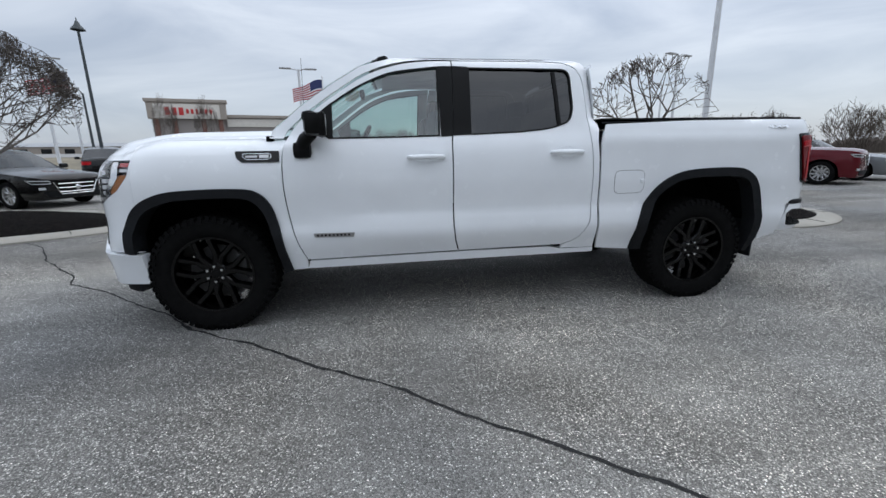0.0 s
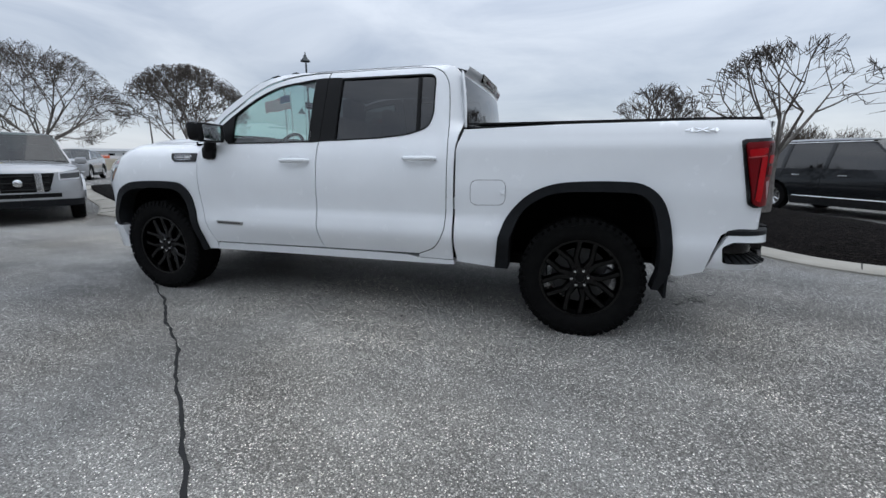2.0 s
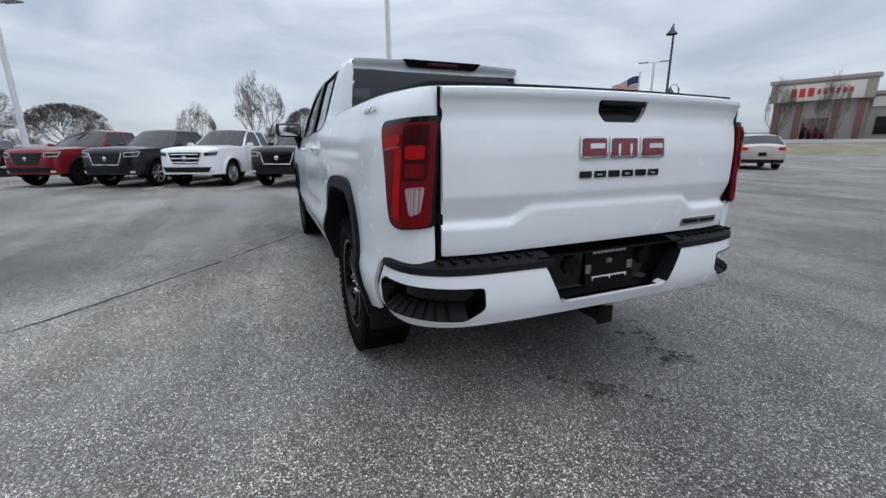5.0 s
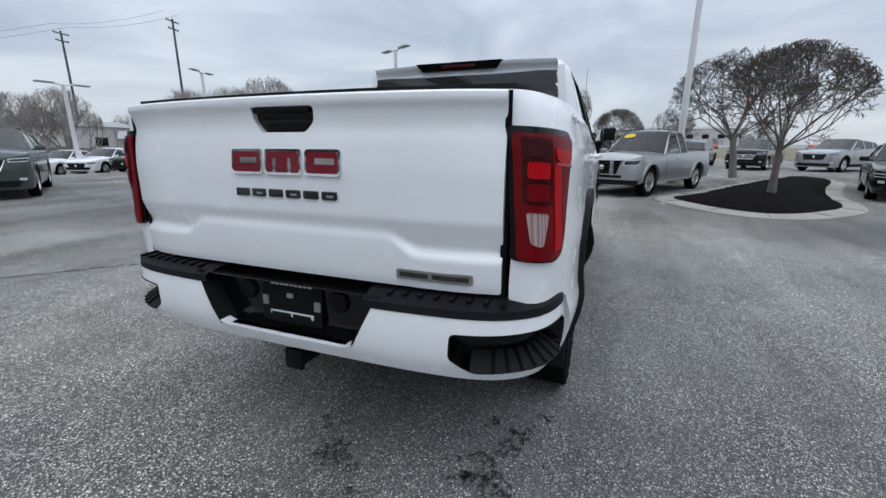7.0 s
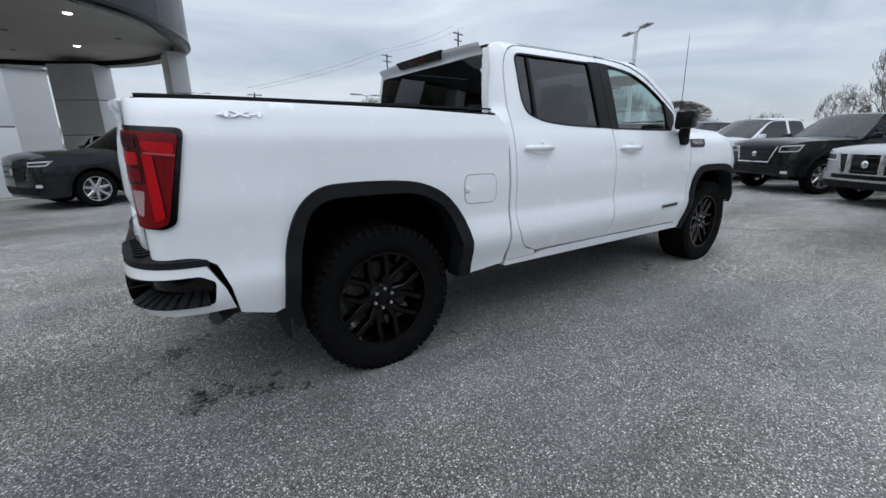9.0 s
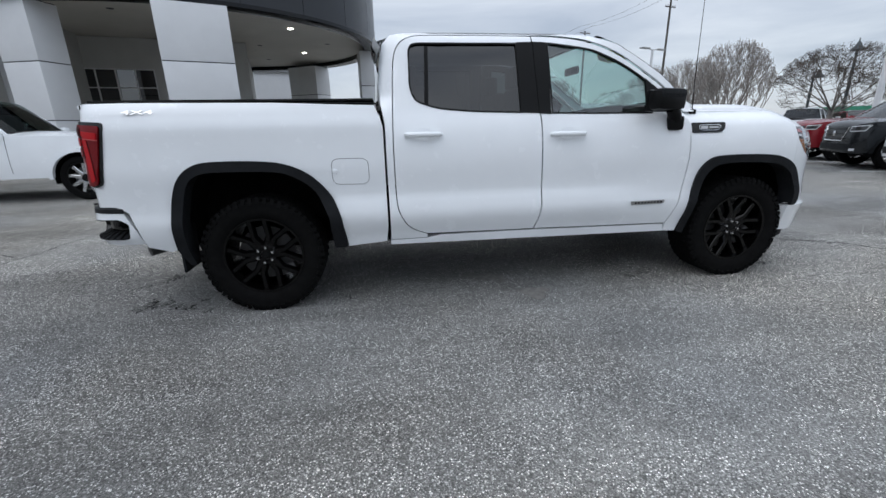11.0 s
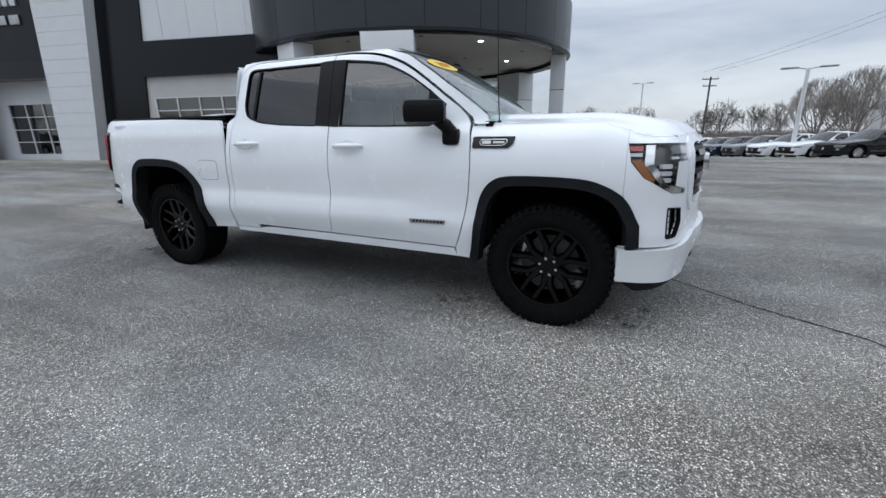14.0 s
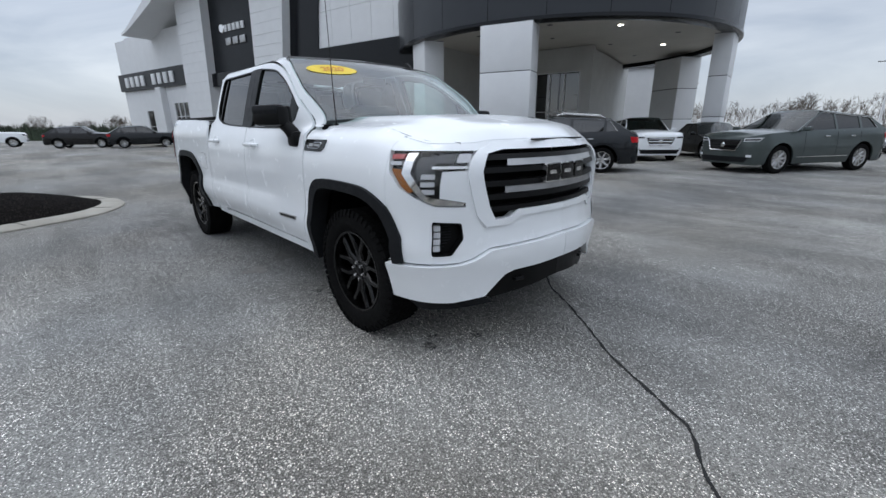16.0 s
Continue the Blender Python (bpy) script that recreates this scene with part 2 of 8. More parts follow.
M["glass_front"] = glass("front_side_glass", (0.54, 0.69, 0.66), face=0.10)
M["glass_dark"] = glass("privacy_glass", (0.05, 0.053, 0.056), face=0.06)
M["glass_far"] = glass("car_glass", (0.05, 0.06, 0.06), face=0.075)
M["glass_screen"] = glass("car_screen_glass", (0.17, 0.235, 0.22), face=0.062)
M["glass_lamp"] = glass("lamp_cover_glass", (0.95, 0.95, 0.95), face=0.03)
M["interior"] = surface("interior_grey", (0.09, 0.09, 0.094), 0.8, vary=0.25, grain=0.3)
M["interior_light"] = surface("interior_pale", (0.40, 0.40, 0.39), 0.8, vary=0.2)
M["yellow"] = surface("yellow_sticker", (0.75, 0.55, 0.02), 0.5)
M["orange_ink"] = surface("orange_ink", (0.55, 0.17, 0.01), 0.5)
M["line_white"] = surface("worn_line_paint", (0.50, 0.50, 0.48), 0.8, vary=0.35, scale=14.0)
M["crack"] = surface("open_crack", grey(0.012), 0.95, vary=0.4, scale=30.0)
M["oil"] = oil_material("oil_stain")
M["pale_patch"] = surface("pale_patch", (0.17, 0.165, 0.155), 0.85, vary=0.3, scale=20.0, grain=0.5)
M["bark"] = bark_material("grey_bark", (0.085, 0.072, 0.062))
M["bark_mid"] = bark_material("pale_grey_bark", (0.17, 0.155, 0.14))
M["bark_far"] = bark_material("far_bark", (0.10, 0.085, 0.072))
M["bark_pale"] = bark_material("pale_bark", (0.27, 0.245, 0.225))
M["scrub"] = bark_material("brown_scrub", (0.060, 0.047, 0.037))
M["pole_white"] = surface("white_pole_paint", (0.66, 0.67, 0.68), 0.45, vary=0.06)
M["pole_dark"] = surface("dark_pole_paint", (0.035, 0.045, 0.05), 0.5)
M["wood_pole"] = bark_material("timber_pole", (0.085, 0.078, 0.072))
M["panel_white"] = surface("white_metal_panel", (0.67, 0.68, 0.69), 0.45, vary=0.03, scale=1.5)
M["panel_dark"] = surface("charcoal_metal_panel", (0.014, 0.016, 0.019), 0.35, spec=0.2, vary=0.1, scale=1.0)
M["panel_black"] = surface("black_gloss_panel", (0.005, 0.006, 0.008), 0.2, spec=0.25, vary=0.1, scale=1.0)
M["drum_dark"] = surface("drum_metal_panel", (0.022, 0.025, 0.030), 0.32, metal=0.2, vary=0.08, scale=0.8)
M["soffit"] = surface("cream_soffit", (0.60, 0.57, 0.52), 0.8, vary=0.05, scale=0.7)
M["stucco"] = surface("pale_stucco", (0.50, 0.50, 0.485), 0.85, vary=0.06, scale=1.2, grain=0.3, grain_scale=60.0)
M["lamp_on"] = surface("lit_downlight", grey(0.9), 0.5, emit=((1.0, 0.96, 0.88), 9.0))
M["shop_glass"] = glass("shop_glass", (0.05, 0.06, 0.065), face=0.13)
M["brick"] = brick_material("red_brown_brick")
M["tan_wall"] = surface("tan_render", (0.33, 0.29, 0.25), 0.85, vary=0.08)
M["sign_cream"] = surface("cream_sign", (0.62, 0.58, 0.52), 0.5)
M["sign_red"] = surface("red_sign", (0.50, 0.03, 0.03), 0.4)
M["sign_green"] = surface("green_band_paint", (0.03, 0.22, 0.13), 0.4)
M["flag_red"] = surface("flag_red", (0.42, 0.03, 0.04), 0.8)
M["flag_white"] = surface("flag_white", (0.7, 0.7, 0.7), 0.8)
M["flag_blue"] = surface("flag_blue", (0.03, 0.04, 0.12), 0.8)
M["barrier"] = surface("orange_barrier", (0.62, 0.13, 0.06), 0.6)
M["berm"] = surface("dry_grass_verge", (0.20, 0.175, 0.125), 0.95, vary=0.3, scale=0.6, grain=0.6, grain_scale=8.0)
M["road_far"] = surface("pale_road", (0.26, 0.255, 0.245), 0.85, vary=0.1, scale=0.3)
M["shed"] = surface("grey_shed_sheet", (0.42, 0.43, 0.43), 0.6, vary=0.08)
M["evergreen"] = surface("evergreen", (0.03, 0.045, 0.025), 0.9, vary=0.4, scale=3.0)


def paint(name, color, metal=0.0):
    return surface(name, color, 0.2, metal=metal, coat=0.45, spec=0.2, vary=0.05, scale=3.0)


# ---- geometry helpers: a geometry is (vertices, faces) ----
def join(*geos):
    vs, fs = [], []
    for v, f in geos:
        k = len(vs)
        vs.extend(v)
        fs.extend(tuple(i + k for i in face) for face in f)
    return vs, fs


def moved(geo, m):
    return [m @ Vector(v) for v in geo[0]], geo[1]


def mirrored(geo):
    return [Vector((v[0], -v[1], v[2])) for v in geo[0]], [tuple(reversed(f)) for f in geo[1]]


def mesh_of(name, geo, material, angle=38):
    me = bpy.data.meshes.new(name)
    me.from_pydata([tuple(v) for v in geo[0]], [], geo[1])
    me.validate()
    me.shade_smooth()
    me.set_sharp_from_angle(angle=radians(angle))
    me.materials.append(material)
    return me


def outward(geo, ref=Vector((0, 0, 0.9))):
    """The geometry with its faces turned away from ref."""
    vs, fs = geo
    total = 0.0
    for f in fs:
        p, q, r = Vector(vs[f[0]]), Vector(vs[f[1]]), Vector(vs[f[2]])
        total += (q - p).cross(r - p).dot((p + q + r) / 3 - ref)
    return geo if total > 0 else (vs, [tuple(reversed(f)) for f in fs])


def part(name, geo, material, parent=None, label="", m=None, angle=38):
    """Link a geometry (or a ready mesh) as one mesh object under a thing or a part."""
    if not isinstance(geo, bpy.types.Mesh) and material is not None and "glass" in material.name:
        geo = outward(geo)
    me = geo if isinstance(geo, bpy.types.Mesh) else mesh_of(name, geo, material, angle)
    ob = new(name, me)
    if parent is not None:
        ob.parent = parent
    if m is not None:
        ob.matrix_basis = m
    return tagged(ob, label)


def thing(name, label, category, m=None, group="", kind=""):
    ob = new(name)
    ob.empty_display_size = 0.2
    if m is not None:
        ob.matrix_basis = m
    return tagged(ob, label, category, group, kind)


def box(cx, cy, cz, sx, sy, sz, r=0.0, m=None):
    """A box with bevelled edges."""
    r = min(r, 0.45 * min(sx, sy, sz))
    if r <= 0:
        h = [(a, b, c) for a in (-.5, .5) for b in (-.5, .5) for c in (-.5, .5)]
        vs = [Vector((cx + a * sx, cy + b * sy, cz + c * sz)) for a, b, c in h]
        fs = [(0, 1, 3, 2), (4, 6, 7, 5), (0, 4, 5, 1), (2, 3, 7, 6), (0, 2, 6, 4), (1, 5, 7, 3)]
        return moved((vs, fs), m) if m is not None else (vs, fs)
    bm = bmesh.new()
    bmesh.ops.create_cube(bm, size=1.0)
    bmesh.ops.scale(bm, vec=(sx, sy, sz), verts=bm.verts)
    bmesh.ops.bevel(bm, geom=bm.edges, offset=r, segments=2, profile=0.6, affect="EDGES")
    bm.verts.ensure_lookup_table()
    bm.verts.index_update()
    geo = [v.co + Vector((cx, cy, cz)) for v in bm.verts], [tuple(v.index for v in f.verts) for f in bm.faces]
    bm.free()
    return moved(geo, m) if m is not None else geo


def lathe(profile, n=32, m=None, closed=False):
    """Turn a profile of (radius, height) round the z axis."""
    vs, fs = [], []
    k = len(profile)
    for i in range(n):
        a = 2 * math.pi * i / n
        vs += [Vector((r * math.cos(a), r * math.sin(a), h)) for r, h in profile]
    for i in range(n):
        j = (i + 1) % n
        for q in range(k if closed else k - 1):
            p = (q + 1) % k
            fs.append((i * k + q, j * k + q, j * k + p, i * k + p))
    return moved((vs, fs), m) if m is not None else (vs, fs)


def tube(path, radii, n=8, caps=True):
    """A tube along a path, with a radius for each point."""
    path = [Vector(p) for p in path]
    if isinstance(radii, (int, float)):
        radii = [radii] * len(path)
    vs, fs = [], []
    for i, p in enumerate(path):
        d = (path[min(i + 1, len(path) - 1)] - path[max(i - 1, 0)]).normalized()
        side = d.cross(Vector((0, 0, 1)))
        if side.length < 0.05:
            side = d.cross(Vector((0, 1, 0)))
        side.normalize()
        up = side.cross(d)
        vs += [p + radii[i] * (math.cos(2 * math.pi * k / n) * side + math.sin(2 * math.pi * k / n) * up) for k in range(n)]
    for i in range(len(path) - 1):
        for k in range(n):
            q = (k + 1) % n
            fs.append((i * n + k, i * n + q, (i + 1) * n + q, (i + 1) * n + k))
    if caps:
        fs.append(tuple(reversed(range(n))))
        fs.append(tuple(range((len(path) - 1) * n, len(path) * n)))
    return vs, fs


def sheet(fn, us, vs_):
    """A grid of quads over fn(u, v)."""
    verts = [Vector(fn(u, v)) for u in us for v in vs_]
    k = len(vs_)
    return verts, [(i * k + j, i * k + j + 1, (i + 1) * k + j + 1, (i + 1) * k + j) for i in range(len(us) - 1) for j in range(k - 1)]


def steps(a, b, n):
    return [a + (b - a) * i / n for i in range(n + 1)]


def rounded(points, r, n=4):
    """A closed outline with its corners rounded; a point may carry its own radius."""
    out = []
    k = len(points)
    for i in range(k):
        p, a, b = points[i], points[i - 1], points[(i + 1) % k]
        rad = p[2] if len(p) > 2 else r
        p, a, b = Vector(p[:2]), Vector(a[:2]), Vector(b[:2])
        da, db = a - p, b - p
        t = min(rad, da.length * 0.45, db.length * 0.45)
        if t < 1e-4:
            out.append(tuple(p))
            continue
        s, e = p + da.normalized() * t, p + db.normalized() * t
        for j in range(n + 1):
            w = j / n
            out.append(tuple((1 - w) ** 2 * s + 2 * w * (1 - w) * p + w * w * e))
    return out


def spline(points, n=6):
    """A smooth open line through points."""
    p = [Vector(q) for q in points]
    p = [2 * p[0] - p[1], *p, 2 * p[-1] - p[-2]]
    out = []
    for i in range(1, len(p) - 2):
        for j in range(n):
            t = j / n
            out.append(0.5 * (2 * p[i] + (p[i + 1] - p[i - 1]) * t + (2 * p[i - 1] - 5 * p[i] + 4 * p[i + 1] - p[i + 2]) * t * t
                              + (3 * p[i] - 3 * p[i + 1] + p[i + 2] - p[i - 1]) * t ** 3))
    out.append(p[-2])
    return [tuple(q) for q in out]


def smooth_fn(xs, ys):
    """A smooth function through a table (cubic Hermite)."""
    xs, ys = list(xs), list(ys)
    sl = [0.0] * len(xs)
    for i in range(1, len(xs) - 1):
        a, b = (ys[i] - ys[i - 1]) / (xs[i] - xs[i - 1]), (ys[i + 1] - ys[i]) / (xs[i + 1] - xs[i])
        sl[i] = 0.0 if a * b <= 0 else 2 * a * b / (a + b)
    sl[0], sl[-1] = (ys[1] - ys[0]) / (xs[1] - xs[0]), (ys[-1] - ys[-2]) / (xs[-1] - xs[-2])

    def f(x):
        if x <= xs[0]:
            return ys[0]
        if x >= xs[-1]:
            return ys[-1]
        i = int(np.searchsorted(xs, x)) - 1
        h = xs[i + 1] - xs[i]
        t = (x - xs[i]) / h
        return ((1 + 2 * t) * (1 - t) ** 2 * ys[i] + t * (1 - t) ** 2 * h * sl[i] + t * t * (3 - 2 * t) * ys[i + 1] + t * t * (t - 1) * h * sl[i + 1])
    return f


def inside(poly, pts):
    """Which of pts lie in the polygon."""
    x, y = pts[:, 0], pts[:, 1]
    res = np.zeros(len(pts), bool)
    p = np.array([q[:2] for q in poly])
    for (x0, y0), (x1, y1) in zip(p, np.roll(p, -1, 0)):
        c = ((y0 > y) != (y1 > y))
        with np.errstate(divide="ignore", invalid="ignore"):
            c &= x < (x1 - x0) * (y - y0) / (y1 - y0 + 1e-15) + x0
        res ^= c
    return res


def resample(loop, step):
    out = []
    for a, b in zip(loop, loop[1:] + loop[:1]):
        d = math.dist(a[:2], b[:2])
        if d < 1e-6:
            continue
        k = max(1, math.ceil(d / step))
        out += [(a[0] + (b[0] - a[0]) * i / k, a[1] + (b[1] - a[1]) * i / k) for i in range(k)]
    return out


def shell(outer, fn, holes=(), step=0.05, rim=None, solid=False):
    """A sheet with that outline and those holes in (u, v), laid into space by fn; rim: how far its edges turn back; solid: with a back too."""
    from mathutils.geometry import delaunay_2d_cdt
    loops = [resample(list(l), step) for l in (outer, *holes)]
    pts, edges = [], []
    for l in loops:
        k = len(pts)
        pts += l
        edges += [(k + i, k + (i + 1) % len(l)) for i in range(len(l))]
    b = np.array(pts)
    gx, gy = np.meshgrid(np.arange(b[:, 0].min(), b[:, 0].max(), step), np.arange(b[:, 1].min(), b[:, 1].max(), step))
    g = np.stack([gx.ravel(), gy.ravel()], 1)
    ok = inside(loops[0], g)
    for h in loops[1:]:
        ok &= ~inside(h, g)
    g = g[ok]
    if len(g):
        near = np.full(len(g), 9e9)
        for q in b:
            near = np.minimum(near, (g[:, 0] - q[0]) ** 2 + (g[:, 1] - q[1]) ** 2)
        g = g[near > (0.55 * step) ** 2]
    allp = [Vector(p) for p in pts] + [Vector((float(p[0]), float(p[1]))) for p in g]
    vs, _, fs, _, _, _ = delaunay_2d_cdt(allp, edges, [], 0, 1e-7)
    cen = np.array([[sum(vs[i][0] for i in f) / 3, sum(vs[i][1] for i in f) / 3] for f in fs])
    ok = inside(loops[0], cen)
    for h in loops[1:]:
        ok &= ~inside(h, cen)
    fs = [tuple(f) for f, keep in zip(fs, ok) if keep]
    V = [Vector(fn(v[0], v[1])) for v in vs]
    if rim is not None:
        off = rim if callable(rim) else (lambda u, v: Vector(rim))
        count = {}
        for f in fs:
            for i in range(3):
                a, c = f[i], f[(i + 1) % 3]
                count[(a, c)] = count.get((a, c), 0) + 1
        border = [e for e in count if (e[1], e[0]) not in count]
        k = len(V)
        if solid:
            V += [p + off(v[0], v[1]) for p, v in zip(V, vs)]
            fs += [tuple(i + k for i in reversed(f)) for f in fs]
            fs += [(a, a + k, c + k, c) for a, c in border]
        else:
            ids = {}
            for e in border:
                for i in e:
                    if i not in ids:
                        ids[i] = len(V)
                        V.append(V[i] + off(vs[i][0], vs[i][1]))
            fs += [(a, ids[a], ids[c], c) for a, c in border]
    used = sorted({i for f in fs for i in f})
    remap = {o: i for i, o in enumerate(used)}
    return [V[i] for i in used], [tuple(remap[i] for i in f) for f in fs]


def letters(text, size, depth, bold=0.0):
    """Raised lettering in the built-in font, in the x-y plane, centred."""
    cu = bpy.data.curves.new("lettering", "FONT")
    cu.body, cu.size, cu.extrude, cu.align_x, cu.align_y, cu.offset = text, size, depth, "CENTER", "CENTER", bold
    ob = bpy.data.objects.new("lettering", cu)
    me = ob.to_mesh()
    geo = [v.co.copy() for v in me.vertices], [tuple(p.vertices) for p in me.polygons]
    ob.to_mesh_clear()
    bpy.data.objects.remove(ob)
    bpy.data.curves.remove(cu)
    return geo


# ---- ground ----
def lot_z(x, y):
    """The lot is level but for its far south-west corner, which falls away."""
    def ease(t):
        t = min(1.0, max(0.0, t))
        return t * t * (3 - 2 * t)
    return -0.85 * ease((-16.5 - y) / 24.0) * ease((3.5 - x) / 8.0)


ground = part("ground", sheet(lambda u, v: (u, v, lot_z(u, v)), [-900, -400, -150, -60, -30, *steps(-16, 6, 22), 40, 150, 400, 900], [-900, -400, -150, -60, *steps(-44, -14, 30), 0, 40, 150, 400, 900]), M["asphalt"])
tagged(ground, "weathered grey asphalt parking lot with pale aggregate", "ground", kind="structure")

# ---- the white pickup: front towards -x, middle of the wheelbase at the origin ----
WB = 1.8725
LOW_Z = (0.30, 0.42, 0.50, 0.60, 0.68, 0.76, 0.86, 1.00, 1.12, 1.22, 1.29)
LOW_Y = (0.945, 0.972, 0.990, 1.020, 1.030, 1.018, 1.016, 1.020, 1.012, 0.995, 0.975)
y_cab = smooth_fn((*LOW_Z, 1.335, 1.37, 1.50, 1.65, 1.80, 1.86, 1.895, 1.918, 1.932), (*LOW_Y, 0.958, 0.942, 0.902, 0.855, 0.803, 0.775, 0.735, 0.675, 0.60))
y_bed = smooth_fn((*LOW_Z[:-2], 1.22, 1.285, 1.31, 1.36, 1.40, 1.43, 1.447, 1.456), (*LOW_Y[:-2], 1.006, 1.003, 0.998, 0.979, 0.966, 0.955, 0.940, 0.918))
y_fen = smooth_fn((*LOW_Z[:-2], 1.20, 1.26, 1.30, 1.325, 1.34), (*LOW_Y[:-2], 0.992, 0.968, 0.935, 0.895, 0.845))
FRONT = ((-2.0, 1.0), (-2.2, 0.994), (-2.33, 0.972), (-2.43, 0.942), (-2.51, 0.895), (-2.565, 0.835), (-2.61, 0.75), (-2.65, 0.66), (-2.70, 0.52), (-2.745, 0.38), (-2.785, 0.20), (-2.80, 0.0))
REAR = ((2.45, 1.0), (2.60, 0.988), (2.74, 0.960), (2.82, 0.938), (2.866, 0.914), (2.894, 0.885), (2.905, 0.852), (2.906, 0.812))


def plan_line(points, sign):
    """Tables from the distance along a plan line to its x and its share of the half-width."""
    s, out = abs(points[0][0]), []
    for i, (x, f) in enumerate(points):
        if i:
            s += math.dist((x, f), points[i - 1])
        out.append((s, x, f))
    ss = [sign * o[0] for o in out]
    return ss, [o[1] for o in out], [o[2] for o in out]


FS, FX, FF = plan_line(FRONT, -1)
RS, RX, RF = plan_line(REAR, 1)
fx_fn, ff_fn = smooth_fn([-s for s in FS], FX), smooth_fn([-s for s in FS], FF)
rx_fn, rf_fn = smooth_fn(RS, RX), smooth_fn(RS, RF)


def at_y(y):
    """The distance along the front's plan line at which it stands y from the middle."""
    return -float(np.interp(-y, [-f for f in FF], [-s for s in FS]))


def at_front_x(x):
    return -float(np.interp(-x, [-v for v in FX], [-s for s in FS]))


def plan(s):
    if s < -2.0:
        return fx_fn(-s), ff_fn(-s)
    if s > 2.45:
        return rx_fn(s), rf_fn(s)
    return s, 1.0


def hood_drop(x):
    """How far the fender's crown sinks towards the nose."""
    t = min(1.0, max(0.0, (-2.08 - x) / 0.46))
    return 0.112 * t * t * (3 - 2 * t)


def soft(t):
    t = min(1.0, max(0.0, t))
    return t * t * (3 - 2 * t)


def crease(x, z):
    """The swelling along the foot of the doors, which fades towards both ends."""
    return 0.015 * soft((0.815 - z) / 0.055) * soft((z - 0.52) / 0.15) * soft((x + 1.25) / 0.7) * soft((2.2 - x) / 0.8)


def cab_corner(x, z):
    """How far the cab's rear corners turn inwards."""
    return 0.115 * min(1.0, max(0.0, (x - 0.84) / 0.15)) ** 2 * soft((z - 1.38) / 0.12)


def pillar_in(x, z):
    """How far the windscreen pillar's foot leans in to meet the hood."""
    return 0.080 * soft((-1.08 - x) / 0.32) * soft((z - 1.29) / 0.07)


def body(s, z, side, out=0.0, zone="cab"):
    """A point of the truck's skin: s along its side, z up, side -1 or 1, out: metres proud of it."""
    x, f = plan(s)
    if zone == "bed":
        y = y_bed(z)
    elif zone == "fen":
        d = hood_drop(x) * min(1.0, max(0.0, (z - 1.0) / 0.2))
        y = y_fen(z + d)
    else:
        y = y_cab(z) - cab_corner(x, z) - pillar_in(x, z)
    y += crease(x, z)
    a, b = plan(s - 0.01), plan(s + 0.01)
    tx, ty = b[0] - a[0], b[1] - a[1]
    n = math.hypot(tx, ty) or 1.0
    return Vector((x + out * -ty / n, side * (y * f + out * tx / n), z))


def skin(outer, side, holes=(), step=0.05, out=0.0, rim=0.02, zone="cab", solid=False):
    """A body panel on the skin, its edges turned inwards."""
    return shell(outer, lambda u, v: body(u, v, side, out, zone), holes, step,
                 None if rim is None else (lambda u, v: body(u, v, side, out - rim, zone) - body(u, v, side, out, zone)), solid)


truck = thing("pickup_truck", "white crew cab pickup truck with black wheels and trim", "pickup truck")

ARCH_F_OUT = [(-2.405, 0.60), *spline(((-2.395, 0.74), (-2.30, 0.90), (-2.14, 0.990), (-1.94, 1.015), (-1.62, 1.015), (-1.50, 0.985), (-1.425, 0.90), (-1.385, 0.76), (-1.355, 0.56), (-1.325, 0.42)), 4)]
ARCH_F_IN = [(-2.335, 0.58), *spline(((-2.325, 0.73), (-2.24, 0.865), (-2.10, 0.935), (-1.90, 0.955), (-1.66, 0.955), (-1.55, 0.93), (-1.48, 0.85), (-1.44, 0.72), (-1.41, 0.55), (-1.385, 0.40)), 4)]
ARCH_R_OUT = [(1.285, 0.45), *spline(((1.305, 0.68), (1.36, 0.83), (1.48, 0.97), (1.62, 1.045), (1.78, 1.075), (2.06, 1.083), (2.21, 1.065), (2.315, 0.985), (2.375, 0.85), (2.405, 0.68), (2.415, 0.50)), 4), (2.36, 0.38)]
ARCH_R_IN = [(1.375, 0.45), *spline(((1.385, 0.68), (1.46, 0.86), (1.58, 0.960), (1.72, 1.005), (2.02, 1.015), (2.18, 1.005), (2.265, 0.945), (2.31, 0.82), (2.335, 0.68), (2.345, 0.50)), 4), (2.32, 0.38)]

F_DOOR_FRONT = spline(((-1.215, 0.495), (-1.265, 0.62), (-1.300, 0.77), (-1.322, 0.93), (-1.328, 1.10), (-1.318, 1.26), (-1.285, 1.365), (-1.21, 1.455)), 4)
F_DOOR_TOP = spline(((-1.21, 1.455), (-0.96, 1.635), (-0.75, 1.768), (-0.53, 1.847), (-0.32, 1.878), (-0.125, 1.886)), 4)
DOOR_GAP = ((-0.125, 1.886), (-0.128, 1.71), (-0.145, 1.39), (-0.155, 1.30), (-0.157, 1.10), (-0.160, 0.90), (-0.160, 0.70), (-0.145, 0.59), (-0.120, 0.512))
R_DOOR_TOP = spline(((-0.115, 1.886), (0.30, 1.888), (0.66, 1.885), (0.77, 1.868), (0.845, 1.815), (0.885, 1.70), (0.905, 1.40), (0.915, 1.15), (0.912, 0.80), (0.89, 0.68), (0.82, 0.575), (0.70, 0.520)), 4)
F_WIN = [(-1.015, 1.335), (-0.60, 1.338), (-0.235, 1.345), (-0.225, 1.835), *spline(((-0.24, 1.842), (-0.53, 1.805), (-0.66, 1.765), (-0.81, 1.695), (-0.96, 1.600), (-1.125, 1.480)), 3), (-1.10, 1.40)]
